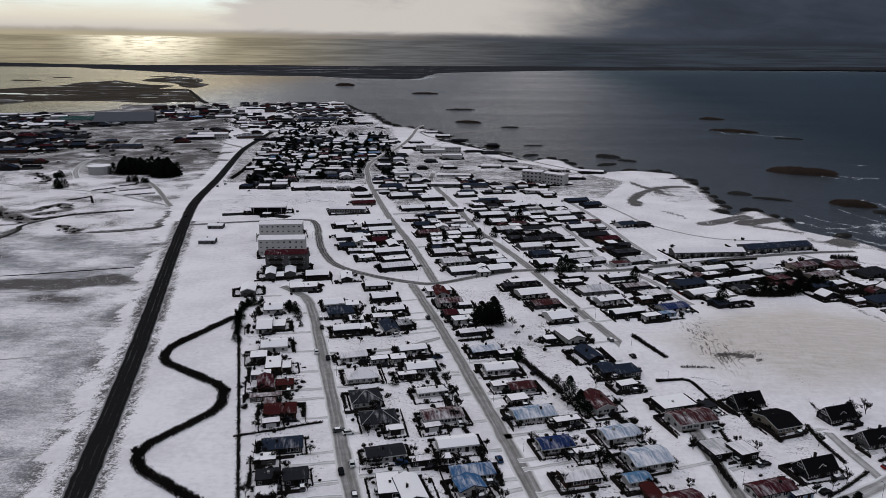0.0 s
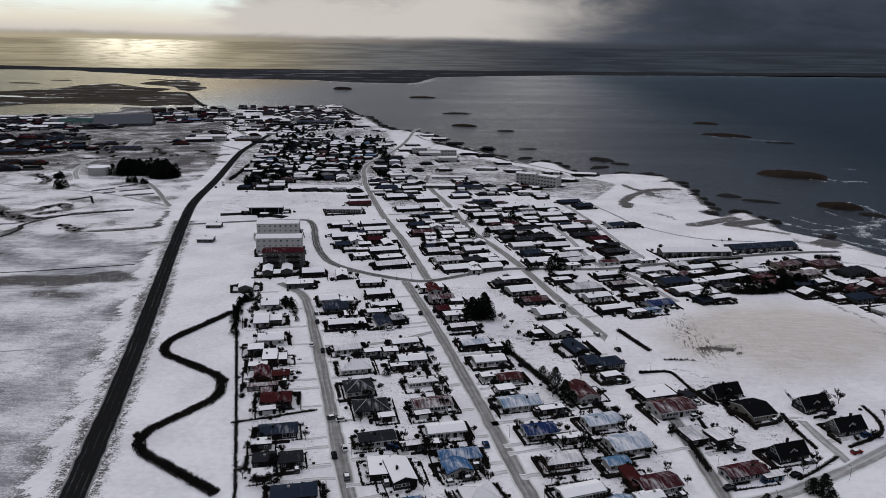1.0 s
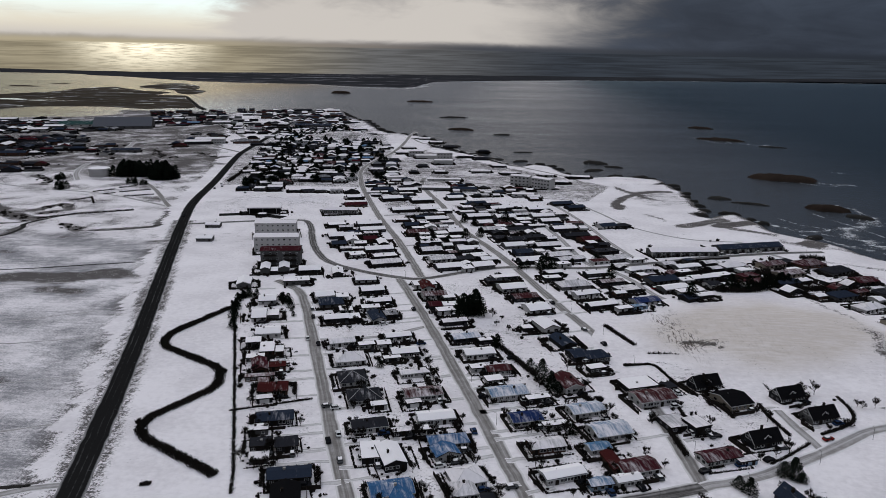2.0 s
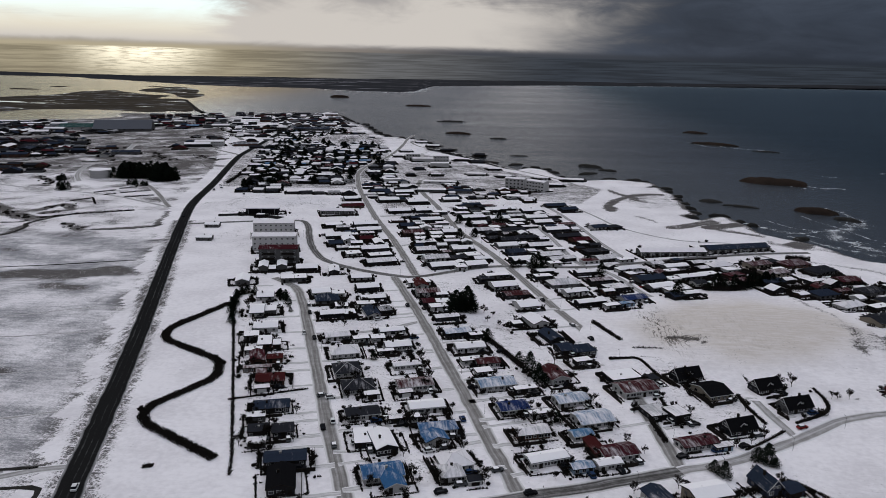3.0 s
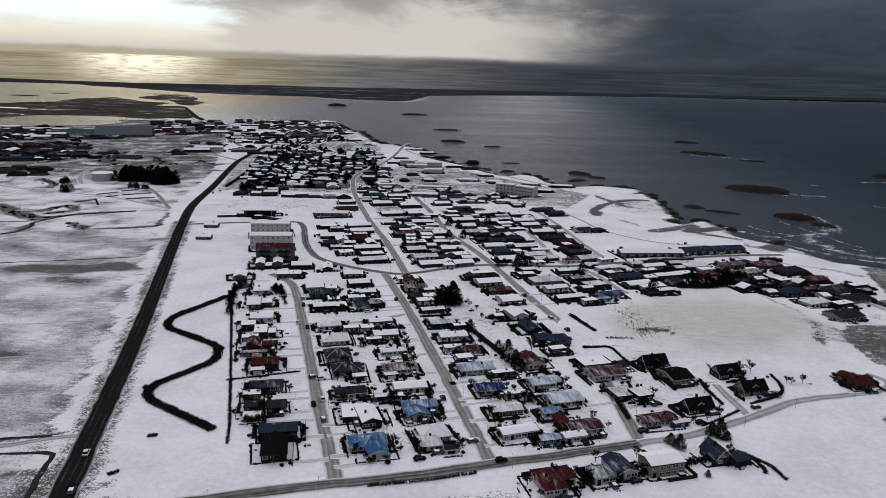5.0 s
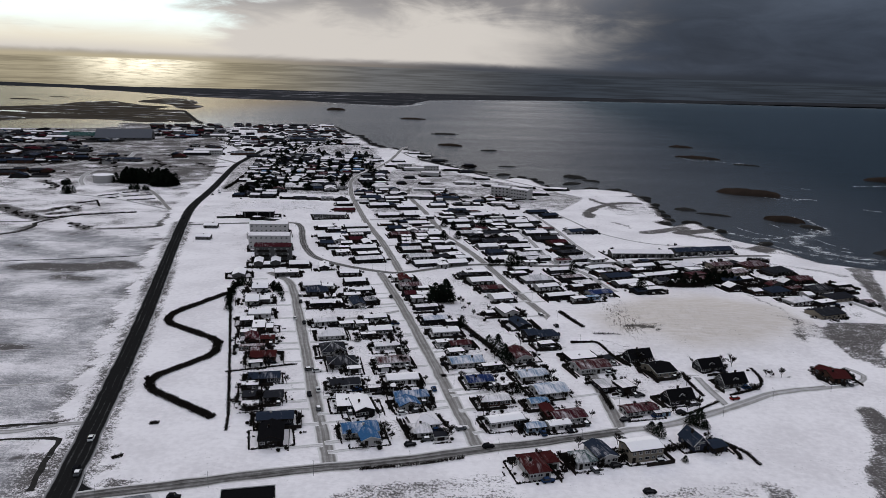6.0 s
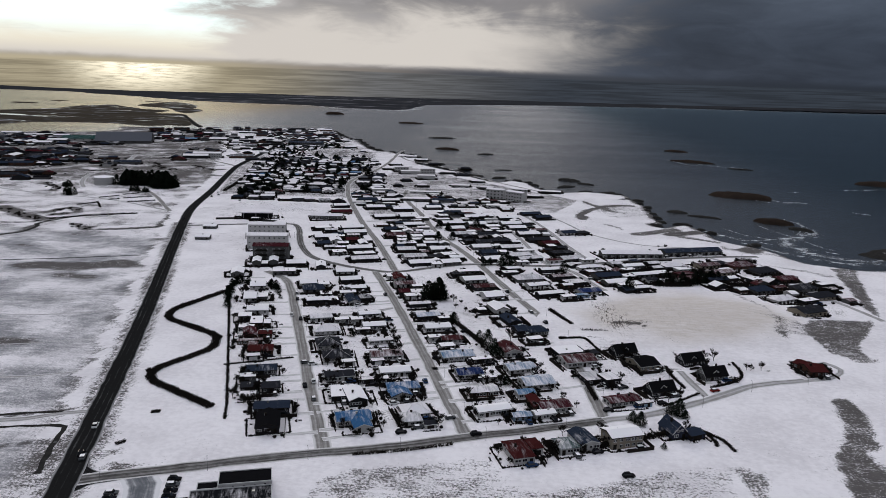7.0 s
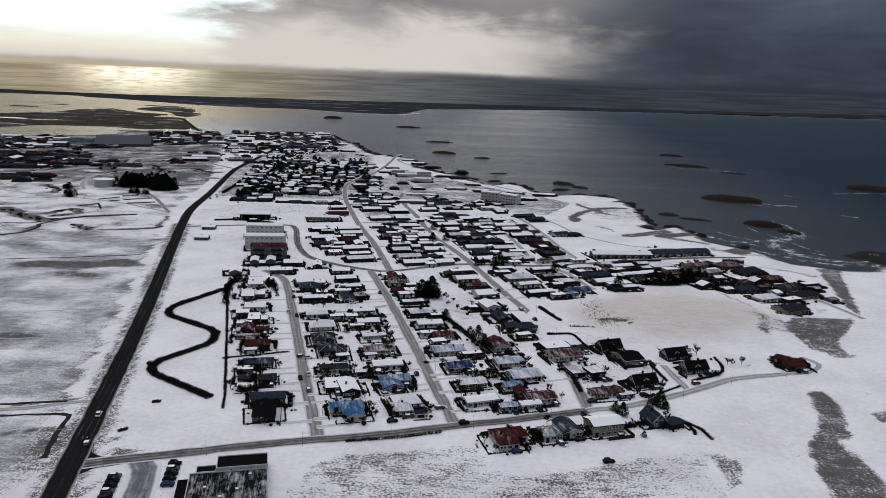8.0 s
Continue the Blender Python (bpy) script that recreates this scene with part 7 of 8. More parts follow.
for i in range(26):
    plant(SPRUCES, 112 + i * 1.5 + rng.uniform(-2, 2), 345 + i * 0.75 + rng.uniform(-4, 4), rng.uniform(0.6, 0.9), rng)
for line, n in (([(-97.4, 268.3), (-103.9, 285.1), (-108.6, 302.1), (-107.0, 309.8), (-101.4, 310.8)], 20), ([(-89.7, 307.6), (-85.7, 304.1), (-77.7, 283.2)], 9)):
    for i in range(n):
        k = i / n * (len(line) - 1)
        (ax, ay), (bx, by) = line[int(k)], line[int(k) + 1]
        plant(SPRUCES, ax + (bx - ax) * (k % 1) + rng.uniform(-0.8, 0.8), ay + (by - ay) * (k % 1) + rng.uniform(-0.8, 0.8), rng.uniform(0.4, 0.7), rng)
# the dark plantation beside the tank
WOOD = Crowd()


def wood_tree(x, y, size):
    ob = rng.choice(LIGHT_SPRUCES)
    m = pose(x, y, 0, 0, 0, rng.uniform(0, 360)) @ Matrix.Diagonal((size, size, size, 1))
    for o in (ob, *ob.children):
        g = Geo()
        g.v, g.f = [tuple(q.co) for q in o.data.vertices], [tuple(q.vertices) for q in o.data.polygons]
        WOOD.add(g, m, o.data.materials[0])


for i in range(130):
    u, w = rng.random(), rng.random()
    wood_tree(-334 + 42 * u + rng.uniform(-2, 2), 620 + 16 * w + 2 * u, rng.uniform(1.0, 1.6))
for i in range(40):
    wood_tree(-296 + rng.uniform(0, 17), 606 + rng.uniform(0, 18), rng.uniform(1.0, 1.45))
WOOD.finish("spruce_wood", "dense dark spruce plantation beside the tank", "trees")
for x, y, k in ((-344, 555, 9), (-355, 575, 3), (-372, 600, 8), (-380, 505, 6), (-304, 590, 7), (-292, 584, 6)):
    for i in range(k):
        plant(SPRUCES, x + rng.uniform(-4, 4), y + rng.uniform(-4, 4), rng.uniform(0.5, 1.0), rng)
# garden plants between the houses
SCRUB = Crowd()
for hx, hy, hr in list(HOUSES):
    if hy > 560 and hx < -60:
        count = 1 if rng.random() < 0.75 else 0
    elif hy < 560 and hx > 95:
        count = rng.choice((7, 9, 11))
    elif hy < 560:
        count = rng.choice((7, 8, 9, 11)) if hy < 330 else rng.choice((5, 6, 7))
    else:
        count = 0
    for _ in range(count):
        a, r = rng.uniform(0, 2 * math.pi), hr + rng.uniform(0.3, 3.5)
        x, y = hx + r * math.cos(a), hy + r * math.sin(a)
        if any(dist_line(x, y, l) < 3.2 for l in STREETS) or not clear(x, y, -0.6) or x < -112 - 0.37 * (y - 307) or hy < 120:
            continue
        q = rng.random()
        if q < 0.93 and hy > 215:
            ob, k = rng.choice(LIGHT_SHRUBS), rng.uniform(0.6, 1.2) * (1.35 if hx > 95 else 1.0)
            g = Geo()
            g.v, g.f = [tuple(c.co) for c in ob.data.vertices], [tuple(c.vertices) for c in ob.data.polygons]
            SCRUB.add(g, pose(x, y, 0, 0, 0, rng.uniform(0, 360)) @ Matrix.Diagonal((k * 1.2, k * 1.2, k, 1)), twig_mat)
            continue
        plant(SHRUBS if q < 0.5 else BARE_TREES, x, y, rng.uniform(0.55, 0.95), rng)

for i in range(900):
    y = rng.uniform(575, 1120)
    x = rng.uniform(-262, -80) - 0.20 * (y - 575)
    if x < -206 - 0.24 * (y - 575) or not clear(x, y, -2.5) or any(dist_line(x, y, l) < 4 for l in (MAIN, SA)) or x > (-85 - (y - 575) * 0.16 if y < 860 else -130 - (y - 860) * 0.42) or (575 < y < 620 and -175 < x < -118):
        continue
    ob, k = rng.choice(LIGHT_SHRUBS + LIGHT_SPRUCES[:1]), rng.uniform(0.7, 1.2)
    for o in (ob, *ob.children):
        g = Geo()
        g.v, g.f = [tuple(c.co) for c in o.data.vertices], [tuple(c.vertices) for c in o.data.polygons]
        SCRUB.add(g, pose(x, y, 0) @ Matrix.Diagonal((k * 1.4, k * 1.4, k, 1)), o.data.materials[0])
for p in WEST:
    for _ in range(rng.choice((1, 2, 3))):
        ob, k = rng.choice(LIGHT_SHRUBS), rng.uniform(0.9, 1.6)
        g = Geo()
        g.v, g.f = [tuple(c.co) for c in ob.data.vertices], [tuple(c.vertices) for c in ob.data.polygons]
        SCRUB.add(g, pose(p.x + rng.uniform(-14, 14), p.y + rng.uniform(-12, 12), 0, 0, 0, rng.uniform(0, 360)) @ Matrix.Diagonal((k * 2.2, k * 1.6, k, 1)), twig_mat)
# dark scrub along the eroded banks and quarters west of the road
BANKS = [[(-354, 481), (-339, 472), (-320, 458), (-306, 450), (-296, 448)],
         [(-312, 476), (-311, 487), (-307, 496), (-294, 486)],
         [(-303, 467), (-297, 475)],
         [(-267, 435), (-258, 427), (-251, 421)],
         [(-389, 806), (-373, 781), (-349, 749), (-332, 744)],
         [(-330, 796), (-310, 762), (-295, 756)],
         [(-476, 713), (-467, 749), (-460, 782)],
         [(-403, 616), (-380, 591), (-367, 574)],
         [(-419, 710), (-398, 717), (-395, 739)],
         [(-546, 758), (-526, 778), (-511, 809), (-482, 820)],
         [(-621, 888), (-584, 903), (-522, 878)],
         [(-402, 862), (-367, 847)],
         [(-436, 1127), (-362, 991)]]
for line in BANKS:
    for (ax, ay), (bx, by) in zip(line, line[1:]):
        for i in range(int(math.hypot(bx - ax, by - ay) / 2.2) + 1):
            ob, k, u = rng.choice(LIGHT_SHRUBS), rng.uniform(0.6, 1.1), rng.random()
            g = Geo()
            g.v, g.f = [tuple(c.co) for c in ob.data.vertices], [tuple(c.vertices) for c in ob.data.polygons]
            SCRUB.add(g, pose(ax + (bx - ax) * u + rng.gauss(0, 3), ay + (by - ay) * u + rng.gauss(0, 3), 0, 0, 0, rng.uniform(0, 360)) @ Matrix.Diagonal((k * 1.9, k * 1.5, k * 0.8, 1)), twig_mat)
TUFTS = []
for k in range(5):
    tuft = Geo()
    for _ in range(9):
        a, r = rng.uniform(0, 2 * math.pi), rng.uniform(0.0, 0.55)
        c = Vector((r * math.cos(a), r * math.sin(a), 0))
        side = Vector((-math.sin(a), math.cos(a), 0)) * rng.uniform(0.15, 0.35)
        tip = c * 1.5 + Vector((rng.uniform(-0.2, 0.2), rng.uniform(-0.2, 0.2), rng.uniform(0.6, 1.3)))
        tuft.face(c - side, c + side, tip)
        tuft.face(c * 0.6 + side, c * 0.6 - side * 0.5 + Vector((0, 0, 0.5)), tip * 0.9)
    TUFTS.append(tuft)


def tuft_row(p, q, gap, size):
    n = max(1, int((q - p).length / gap))
    for i in range(n):
        c = p.lerp(q, (i + rng.random()) / n)
        k = size * rng.uniform(0.6, 1.25)
        SCRUB.add(rng.choice(TUFTS), pose(c.x, c.y, 0, 0, 0, rng.uniform(0, 360)) @ Matrix.Diagonal((k * 1.2, k * 1.2, k, 1)), twig_mat)


def open_ground(p, gap):
    return min(dist_line(p.x, p.y, l) for l in STREETS) > gap


for hx, hy, hr in list(HOUSES):
    if not 140 < hy < 1150 or hx < -112 - 0.37 * (hy - 307) and hy < 560:
        continue
    c, s = math.cos(radians(19)), math.sin(radians(19))
    a, b = hr + rng.uniform(0.6, 1.8), min(hr, 4.5) * 0.75 + rng.uniform(1.0, 2.6)
    box = [Vector((hx + u * c - v * s, hy + u * s + v * c, 0)) for u, v in ((-a, -b), (-a, b), (a, b), (a, -b))]
    tall = 0.45 if hy < 262 else 0.95 if hy < 640 else 1.4
    for k in range(4):
        p, q = box[k], box[(k + 1) % 4]
        if rng.random() < 0.2 or not all(open_ground(p.lerp(q, t), 3.0) for t in (0, 0.5, 1)):
            continue
        tuft_row(p, q, 0.32 if hy < 262 else 0.55 if hy < 640 else 0.9, tall)
    # beds, heaps and bushes inside the plot
    for _ in range(5 if hy < 640 else 4):
        p = Vector((hx + rng.uniform(-a, a) * 1.2, hy + rng.uniform(-b, b) * 1.3, 0))
        if open_ground(p, 3.2) and clear(p.x, p.y, -0.2 * hr):
            d = Vector((c, s, 0)) if rng.random() < 0.6 else Vector((-s, c, 0))
            tuft_row(p, p + d * rng.uniform(0.6, 2.6), 0.45, tall * rng.uniform(0.7, 1.3))
SCRUB.finish("garden_scrub", "bare dark shrubs in the further gardens", "shrubs")


def hedge(ctrl, width, height, label, density=26, seed=1, name="hedge", mat=None, bend=2.0):
    """A clipped or wild hedge as a mass of twigs along a line, built in sections."""
    rng = random.Random(seed)
    line = [Vector((*ctrl[0], 0))]
    for p, q, r in zip(ctrl, ctrl[1:], ctrl[2:]):
        p, q, r = Vector((*p, 0)), Vector((*q, 0)), Vector((*r, 0))
        k1, k2 = min(bend, (q - p).length * 0.4), min(bend, (r - q).length * 0.4)
        line += [q + (p - q).normalized() * k1, q + (r - q).normalized() * k2]
    line.append(Vector((*ctrl[-1], 0)))
    pts = []
    for a, b in zip(line, line[1:]):
        m = max(1, int((b - a).length / 0.5))
        pts += [a.lerp(b, k / m) for k in range(m)]
    pts.append(line[-1])
    base = thing(name, pose(pts[0].x, pts[0].y, 0), label, "hedge")
    per = 24 if len(pts) > 60 else len(pts)
    for first in range(0, len(pts) - 1, per):
        run = pts[first:first + per + 1]
        twigs = Geo()
        for _ in range(int(len(run) * 0.5 * density)):
            i = rng.randrange(len(run) - 1)
            p, d = run[i].lerp(run[i + 1], rng.random()), (run[i + 1] - run[i]).normalized()
            s = max(-1, min(1, rng.gauss(0, 0.45))) * width * 0.5
            hgt = height * rng.uniform(0.5, 1.0) * (1 - 0.30 * min(1, abs(s) / (width * 0.5)) ** 2) * (0.9 + 0.35 * noise.noise(p * 0.25))
            a = Vector((p.x - d.y * s, p.y + d.x * s, -0.05)) - Vector((pts[0].x, pts[0].y, 0))
            b = a + Vector((rng.uniform(-0.4, 0.4), rng.uniform(-0.4, 0.4), hgt))
            twigs.stick(a, b, 0.11, 0.035, 3)
            m = a.lerp(b, rng.uniform(0.3, 0.8))
            twigs.stick(m, m + Vector((rng.uniform(-0.6, 0.6), rng.uniform(-0.6, 0.6), rng.uniform(0.0, 0.5))), 0.07, 0.03, 3)
        part("hedge_section", twigs, mat or twig_mat, base)
    return base


hedge([(-108.5, 293), (-120.5, 260), (-117.5, 249), (-88, 231), (-83.8, 217), (-96.8, 192), (-94, 183.5), (-64.5, 165.5)], 3.5, 1.6, "long zigzag hedge of bare dark bushes on snow", 62, 1, bend=3.0)
for x, y in ((-119, 258), (-86, 229), (-108.5, 293), (-97, 190), (-92, 183), (-104, 241)):
    plant(SHRUBS, x, y, 1.2)
hedge([(-57.5, 158), (-60.5, 168), (-80, 222), (-98, 271), (-111, 303)], 0.8, 0.8, "thin straight hedge behind the gardens", 18, 2)
hedge([(50, 290.5), (54, 281), (58.6, 270)], 1.8, 1.8, "short straight dark hedge on open snow", 40, 3)
hedge([(-74, 201), (-51, 212)], 0.5, 0.6, "straight bare garden hedge in snow", 26, 4)
hedge([(-14, 141), (0, 145), (14, 151)], 1.0, 1.1, "sparse row of small bare bushes along the street", 14, 5)
hedge([(-82, 138), (-80, 140)], 1.6, 0.8, "low dark bush on snow", 30, 6)
hedge([(-81.5, 159.5), (-79, 160)], 2.0, 0.9, "low dark bush on open snow", 40, 7)
hedge([(-228, 610), (-233, 650), (-240, 690)], 3.0, 3.0, "tall dark shelter hedge beside the road", 16, 8)
hedge([(62, 262), (72, 262), (84, 256)], 1.0, 1.6, "thin row of bare shrubs at a garden edge", 12, 11)


hedge([(-296, 449), (-277, 467.6), (-248, 484)], 2.4, 1.6, "long straight dark shelter hedge in snow", 16, 31)
for k, pts in enumerate((((-313, 546), (-302, 560)), ((-302, 566), (-293, 577)), ((-300, 538), (-294, 545)), ((-292, 548), (-274, 563)), ((-280, 531), (-262, 543)), ((-310, 509), (-301, 524)), ((-301, 524), (-287, 502)))):
    hedge(pts, 1.4, 1.3, "low dark hedge dividing snowy plots", 14, 40 + k)
hedge([(94.6, 251.7), (98.8, 256.4), (104.8, 260.1), (109.5, 259.5)], 1.4, 1.1, "bare bushes round the back of a black house", 40, 120)
hedge([(94.5, 251.0), (96.4, 240.3), (97.7, 229.7)], 0.9, 0.8, "dark clipped hedge along the street", 40, 121)
hedge([(117.5, 232.8), (118.1, 223.8), (116.7, 217.2), (112.6, 212.5), (102.4, 206.0)], 0.9, 0.8, "dark clipped hedge round a garden", 44, 122)
hedge([(82.0, 187.4), (87.5, 191.7), (97.1, 200.4)], 0.7, 0.5, "low dark hedge along the street corner", 30, 123)
hedge([(92.8, 204.1), (90.3, 217.4), (90.3, 224.6)], 1, 0.9, "dark hedge beside a black house", 40, 124)
hedge([(76.3, 231.1), (78.0, 222.7), (79.5, 213.7)], 1.6, 1.3, "dense dark bushes between gardens", 40, 125)
hedge([(63.1, 229.0), (64.3, 217.9), (64.8, 202.4)], 0.9, 0.9, "dark hedge between gardens", 40, 126)
hedge([(51.8, 250.2), (62.4, 252.6), (67.4, 235.8)], 0.5, 1.3, "dark tall hedge round a yard", 60, 127)
hedge([(63.7, 254.2), (70.5, 252.6), (77.7, 251.7)], 0.6, 0.6, "thin row of bare shrubs on the snowfield edge", 24, 128)
hedge([(89.7, 171.7), (92.9, 164.8), (92.6, 160.6)], 0.9, 0.7, "dark brush bank beside the last house", 40, 129)
hedge([(60, 189), (58, 203)], 1.6, 1.8, "dark bare shrubs along the street", 30, 60)
hedge([(42, 149), (52, 153), (62, 157)], 3.0, 2.2, "dark wild hedge behind the last houses", 26, 65)
hedge([(64, 159), (76, 165), (88, 170)], 2.6, 2.4, "dark wild hedge behind the last houses", 26, 66)
hedge([(88, 172), (95, 166), (97, 158)], 1.1, 0.9, "dark low wall of brush along the snowfield", 26, 67)
hedge([(30, 240), (34, 226), (40, 214)], 2.4, 2.4, "row of dark bushes between back gardens", 30, 68)
hedge([(8, 262), (14, 250), (20, 238)], 2.2, 2.6, "row of dark bare trees between back gardens", 24, 69)
hedge([(-30, 268), (-24, 252), (-18, 236), (-14, 222)], 2.0, 2.2, "row of dark bushes between back gardens", 22, 70)
hedge([(-10, 214), (-4, 198), (2, 184)], 1.6, 1.8, "row of dark bushes between back gardens", 22, 71)


for k, line in enumerate([[(108.1, 346.0), (118.3, 345.6), (129.3, 348.7)], [(140.5, 354.2), (149.1, 351.2), (161.4, 354.6)], [(131.6, 384.5), (141.3, 378.6), (142.5, 368.8)], [(174.8, 390.2), (186.6, 387.1)], [(170.8, 414.5), (183.2, 411.1)], [(98.1, 366.6), (112.2, 375.6)]]):
    hedge(line, 4.5, 3.4, "dense belt of dark bushes behind the gardens", 34, 80 + k)


rng = random.Random(52)
for a, b, n in (((30, 246), (44, 206), 8), ((12, 250), (20, 226), 5), ((-24, 262), (-8, 214), 7), ((48, 226), (56, 200), 5), ((-96, 292), (-74, 226), 9), ((2, 300), (14, 270), 5), ((-60, 300), (-46, 262), 5), ((104, 236), (128, 222), 6), ((70, 236), (92, 214), 7)):
    for i in range(n):
        x, y = a[0] + (b[0] - a[0]) * (i + 0.5) / n + rng.gauss(0, 1.6), a[1] + (b[1] - a[1]) * (i + 0.5) / n + rng.gauss(0, 1.6)
        if clear(x, y, -1.5) and all(dist_line(x, y, l) > 4 for l in STREETS):
            plant(BARE_TREES if rng.random() < 0.8 else SHRUBS, x, y, rng.uniform(0.8, 1.25), rng)


# ---- gardens: fences and hedges round the plots ----
def free(p, gap=2.9):
    """No street and no house at this spot."""
    return min(dist_line(p.x, p.y, l) for l in STREETS) > gap and all((p.x - x) ** 2 + (p.y - y) ** 2 > (min(w, d) * 0.5 + 0.3) ** 2 for x, y, a, w, d in NEAR)


def fence(line, height, rng, label="dark weathered timber garden fence standing in snow"):
    """Boarded panels between posts along a line of corners."""
    base = thing("fence", pose(line[0].x, line[0].y, 0), label, "fence", "garden fences")
    off, made = line[0].copy(), 0
    for a, b in zip(line, line[1:]):
        n = max(1, round((b - a).length / 2.6))
        for i in range(n):
            p, q = a.lerp(b, i / n), a.lerp(b, (i + 1) / n)
            if not (free(p) and free(q) and free(p.lerp(q, 0.5))):
                continue
            p, q = p - off, q - off
            t = (q - p).normalized()
            s = Vector((-t.y, t.x, 0)) * 0.07
            hh = Vector((0, 0, height * rng.uniform(0.9, 1.08)))
            low = Vector((0, 0, -0.2))
            g = Geo()
            g.hull([p - s + low, q - s + low, q + s + low, p + s + low], [p - s + hh, q - s + hh, q + s + hh, p + s + hh])
            part("fence_panel", g, timber_mat, base)
            made += 1
    if not made:
        bpy.data.objects.remove(base)


FENCES = Crowd()
rng = random.Random(31)
for hx, hy, hr in list(HOUSES):
    if not (250 < hy < 640 and hx > -112 - 0.37 * (hy - 307) or hy >= 640 and hx > -330 and rng.random() < 0.4):
        continue
    c, s = math.cos(radians(19)), math.sin(radians(19))
    a, b = hr + rng.uniform(1.0, 2.5), hr * 0.55 + rng.uniform(2.0, 4.5)
    box = [Vector((hx + u * c - v * s, hy + u * s + v * c, 0)) for u, v in ((-a, -b), (-a, b), (a, b), (a, -b))]
    for k in range(4):
        if rng.random() < 0.6:
            continue
        p, q = box[k], box[(k + 1) % 4]
        n = max(1, round((q - p).length / 3.0))
        side = (q - p).normalized() * 0.12
        side = Vector((-side.y, side.x, 0))
        high = Vector((0, 0, rng.uniform(0.6, 1.1)))
        for i in range(n):
            e, f = p.lerp(q, i / n), p.lerp(q, (i + 0.98) / n)
            if not free(e.lerp(f, 0.5), 3.4):
                continue
            g = Geo()
            g.hull([e - side, f - side, f + side, e + side], [e - side + high, f - side + high, f + side + high, e + side + high])
            FENCES.add(g, Matrix(), timber_mat)
FENCES.finish("far_fences", "dark timber fences round the further gardens", "fences")

rng = random.Random(21)
for x, y, turn, w, d in list(NEAR):
    if w < 5.8 or y > 262:
        continue
    c, s = math.cos(radians(turn)), math.sin(radians(turn))
    a, b, f = w / 2 + rng.uniform(1.6, 3.0), d / 2 + rng.uniform(1.2, 2.0), d / 2 + rng.uniform(2.0, 3.4)
    corner = lambda u, v: Vector((x + u * c - v * s, y + u * s + v * c, 0))
    q = rng.random()
    if q < 0.35:
        line = [corner(-a, -f), corner(-a, b), corner(a, b)]
    elif q < 0.60:
        line = [corner(-a, b), corner(a, b), corner(a, -f)]
    elif q < 0.80:
        line = [corner(-a, b), corner(-a, -f), corner(a * 0.4, -f)]
    else:
        line = [corner(a, b), corner(a, -f), corner(-a * 0.2, -f)]
    if rng.random() < 0.95:
        fence(line, rng.uniform(0.7, 1.15), rng)
    back = [corner(-a + 0.6, b - 0.4), corner(a - 0.6, b - 0.4)]
    if rng.random() < 0.75 and all(free(p, 2.6) for p in back):
        hedge([(p.x, p.y) for p in back], 0.9, rng.uniform(0.8, 1.3), "dark bare garden hedge between snowy plots", 30, int(y))
    for v in (-1, 1):
        pts = [corner(v * (a - 0.7), b * k) for k in (0.9, 0.2, -0.6)]
        if rng.random() < 0.6 and all(free(p, 2.6) for p in pts):
            hedge([(p.x, p.y) for p in pts], 1.0, rng.uniform(0.6, 1.2), "clump of bare dark bushes beside a house", 26, int(x) + 500)
    pts = [corner(-w * 0.45, -d / 2 - 0.5), corner(w * rng.uniform(-0.2, 0.3), -d / 2 - 0.5)]
    if rng.random() < 0.6:
        hedge([(p.x, p.y) for p in pts], 0.6, rng.uniform(0.35, 0.6), "low dark shrubs along a house front", 26, int(x) + 900)


# ---- vehicles and street furniture ----
def car_kit(name, paint, label, tall=1.0):
    base = thing(name, pose(0, 0, -900), label, "car", "parked cars")
    body, cabin, snow = Geo(), Geo(), Geo()
    side = [(-2.15, 0.35), (2.15, 0.35), (2.2, 0.75), (1.2, 0.92), (-1.9, 0.98), (-2.2, 0.8)]
    body.hull([(x, -0.88, z) for x, z in side], [(x, 0.88, z) for x, z in side])
    k = 1.5 * tall
    cab = [(-1.85, 0.95), (1.1, 0.92), (0.45, k), (-1.5, k)]
    cabin.hull([(x, -0.78, z) for x, z in cab], [(x, 0.78, z) for x, z in cab])
    snow.box(-1.5, 0.42, -0.72, 0.72, k, k + 0.07, 0.05)
    part("body", body, paint, base)
    part("cabin", cabin, glass_mat, base)
    part("car_roof", snow, paint if tall > 1 else snow_mat, base)
    for x in (-1.35, 1.35):
        for y in (-0.85, 0.85):
            g = Geo()
            g.stick((0, -0.1, 0), (0, 0.1, 0), 0.34, 0.34, 12)
            part("wheel", g, rubber_mat, base, at=pose(x, y, 0.34))
    return base


CARS = [car_kit("car", CAR[i], "parked %s car with snow on it" % c, t) for i, c, t in ((0, "black", 1.12), (1, "dark grey", 1.0), (2, "white", 1.12), (3, "red", 1.0), (4, "dark blue", 1.1))]


def park(i, x, y, turn, lift=0.06):
    return copy_thing(CARS[i], pose(x, y, lift, 0, 0, turn) @ Matrix.Diagonal((U, U, U, 1)))


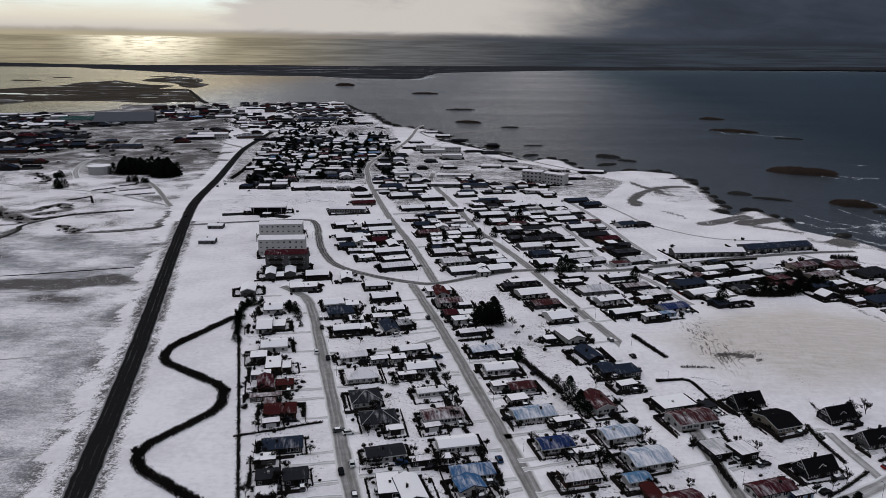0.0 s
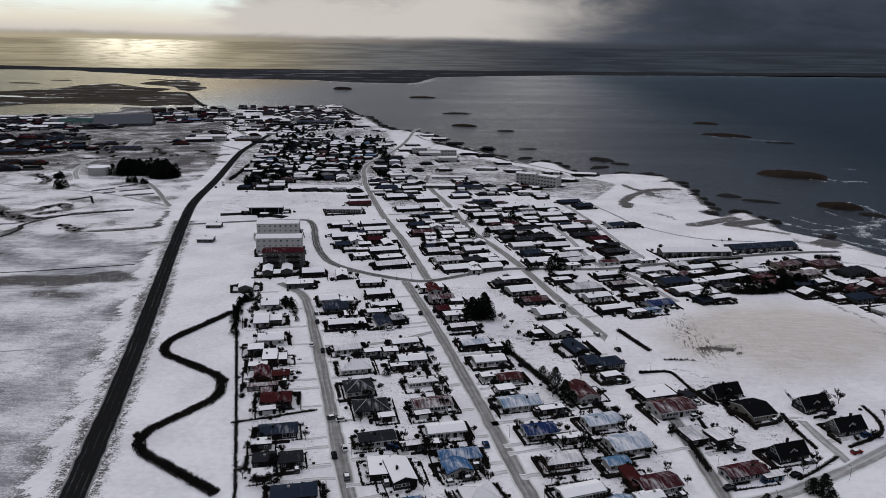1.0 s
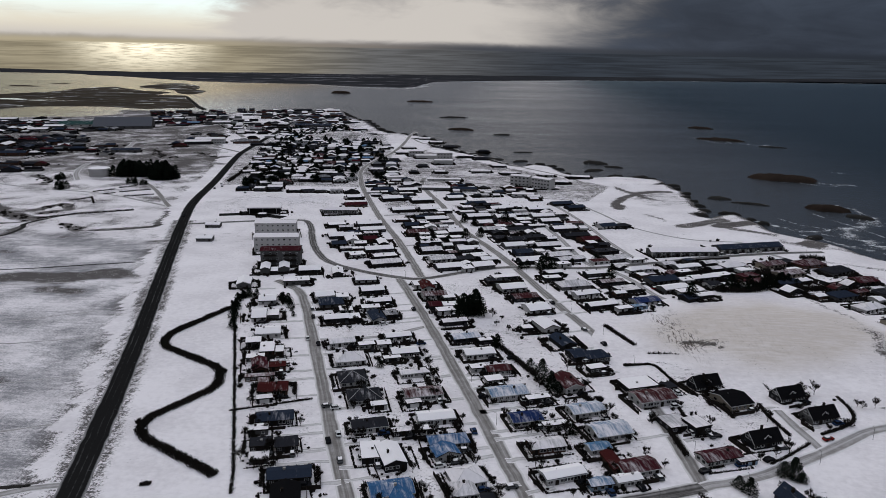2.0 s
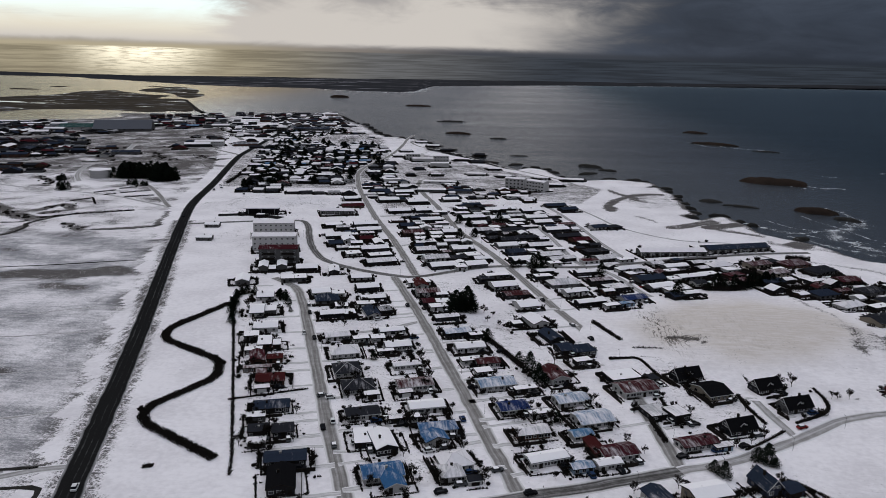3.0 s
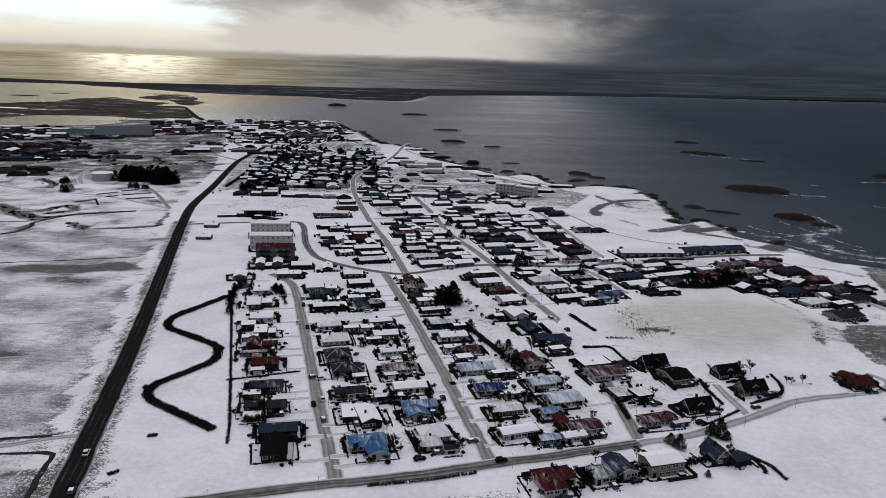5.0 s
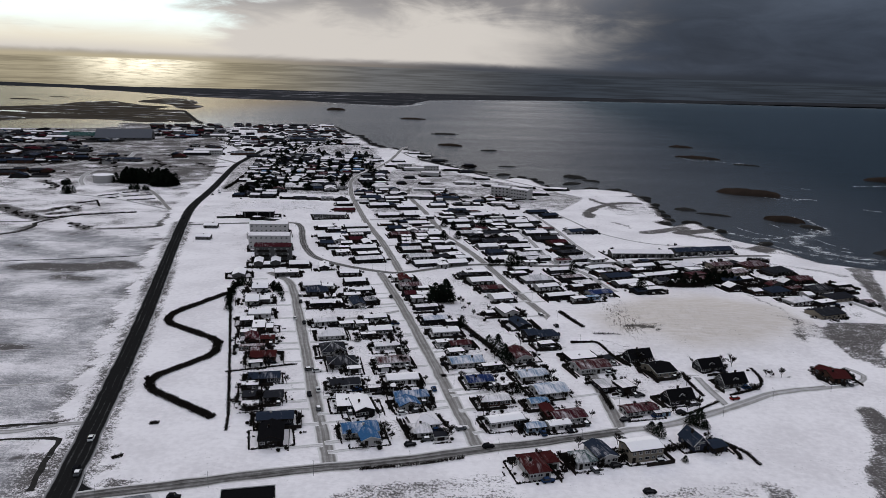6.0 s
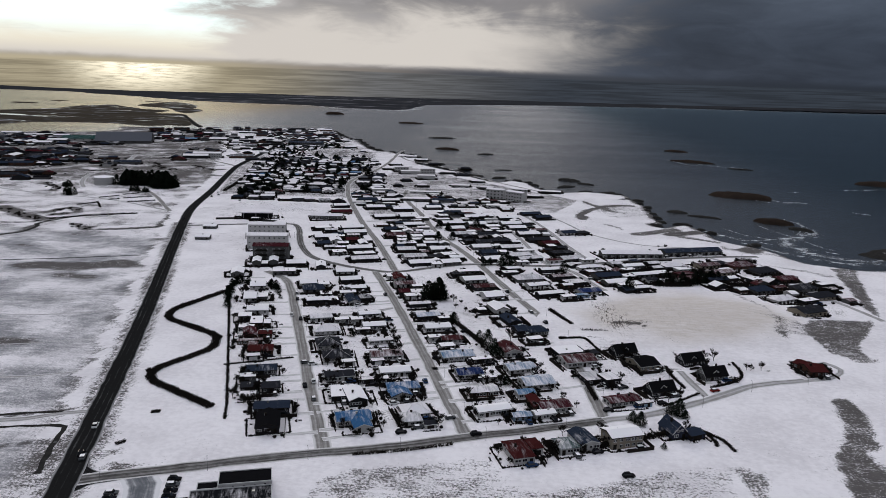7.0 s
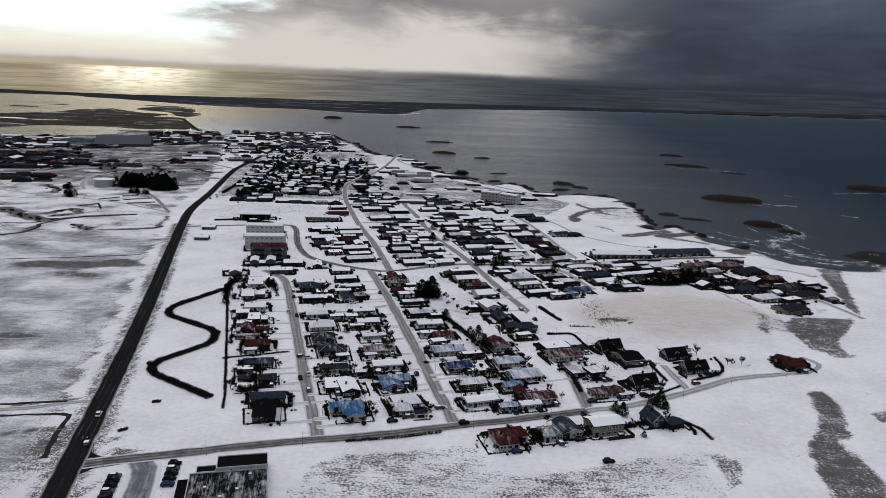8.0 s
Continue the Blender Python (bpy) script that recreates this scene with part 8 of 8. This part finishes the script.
park(2, -93.2, 147.5, 106)
park(0, -88, 131, 106)
park(1, -86.5, 129, 106)
for i in range(5):
    park((1, 0, 0, 1, 0)[i], -69.7 + 0.7 * i, 112.8 - 2.5 * i, 12)
    park((0, 1, 0, 0, 4)[i], -57.0 + 0.7 * i, 121.2 - 2.7 * i, 12)
for i, x, y, a in ((0, -39.6, 186, 109), (1, -34, 176, 109), (2, -37.6, 190, 109), (0, -60.5, 257, 109), (2, -66, 262, 109), (1, -73, 296, 109), (0, -70, 286, 109), (0, -30, 301, 109), (0, 47, 270, 109), (1, 41, 285, 110), (0, 30, 317, 110), (1, -12, 287, 108),
                   (0, 63, 181, 25), (0, 20.5, 158, 24), (1, 12, 168, 24), (0, -2, 156, 24), (2, -18, 166, 24), (0, -18, 163, 24), (2, 44, 184, 22), (1, 76, 187, 25), (0, 82, 189, 25), (1, 24, 191, 24), (2, 28, 204, 24), (0, 3, 219, 24), (2, -42, 206, 24), (1, -45, 207, 24), (0, 71, 201, 25), (3, 103, 203, 25),
                   (2, -28, 178, 24), (0, -60, 193, 24), (4, -22, 262, 24), (1, -196, 560, 100), (0, -226, 574, 100), (1, -224, 585, 100), (2, -229, 596, 100), (0, -206, 470, 100), (1, 130, 416, 20), (0, 138, 419, 20), (1, 146, 422, 20), (2, 152, 424, 20), (0, 70, 350, 115), (1, 76, 352, 25), (3, 80, 345, 25),
                   (0, 63, 139, 15), (2, -7, 176, 24), (1, 40, 215, 24), (0, 12, 252, 24), (4, 1, 196, 109)):
    park(i, x, y, a)


rng = random.Random(8)
for x, y, turn, w, d in NEAR:
    if w < 5.5 or rng.random() < 0.25:
        continue
    c, s = math.cos(radians(turn)), math.sin(radians(turn))
    p = Vector((x + (w / 2 - 1.5) * c + (d / 2 + 1.6) * s, y + (w / 2 - 1.5) * s - (d / 2 + 1.6) * c, 0))
    if free(p, 3.5):
        park(rng.choice((0, 0, 1, 1, 2, 4)), p.x, p.y, turn + rng.choice((0, 0, 90)), 0.0)


def street_lamp():
    base = thing("street_lamp", pose(0, 0, -900), "slim grey steel street lamp with short arm", "street lamp", "street lamps")
    a, b = Geo(), Geo()
    a.stick((0, 0, -0.3), (0, 0, 4.0), 0.05, 0.03, 6)
    a.stick((0, 0, 4.0), (0.6, 0, 4.15), 0.03, 0.025, 5)
    b.box(0.4, 0.8, -0.08, 0.08, 4.1, 4.2, 0.03)
    part("pole", a, dark_steel_mat, base)
    part("lamp_head", b, dark_steel_mat, base)
    return base


LAMP = street_lamp()
for line, gap, off in ((CROSS, 26, 3.4), (S1, 30, 3.0), (S2, 30, 3.0), (S3, 30, 3.0), (MAIN, 34, 4.6), (TEE, 34, 3.4), (SA, 40, 3.6)):
    pts, s, last = curve_points(line, 1.0), 0.0, -14.0
    for i in range(1, len(pts)):
        s += (pts[i] - pts[i - 1]).length
        if s - last >= gap and pts[i].y < 640 and pts[i].y > 90:
            last = s
            d = (pts[i] - pts[i - 1]).normalized()
            p = pts[i] + Vector((d.y, -d.x, 0)) * off
            if clear(p.x, p.y, -1.5):
                copy_thing(LAMP, pose(p.x, p.y, 0, 0, 0, math.degrees(math.atan2(d.x, -d.y))))

# the pattern pieces themselves are not part of the place
for ob in BARE_TREES + SPRUCES + SHRUBS + LIGHT_SHRUBS + LIGHT_SPRUCES + CARS + [LAMP]:
    for o in (*ob.children_recursive, ob):
        bpy.data.objects.remove(o)

# from plan units to metres
for me in bpy.data.meshes:
    me.transform(Matrix.Scale(PLAN, 4))
for ob in bpy.data.objects:
    if ob.type in ("MESH", "EMPTY"):
        m = ob.matrix_basis.copy()
        m.translation = m.translation * PLAN
        ob.matrix_basis = m
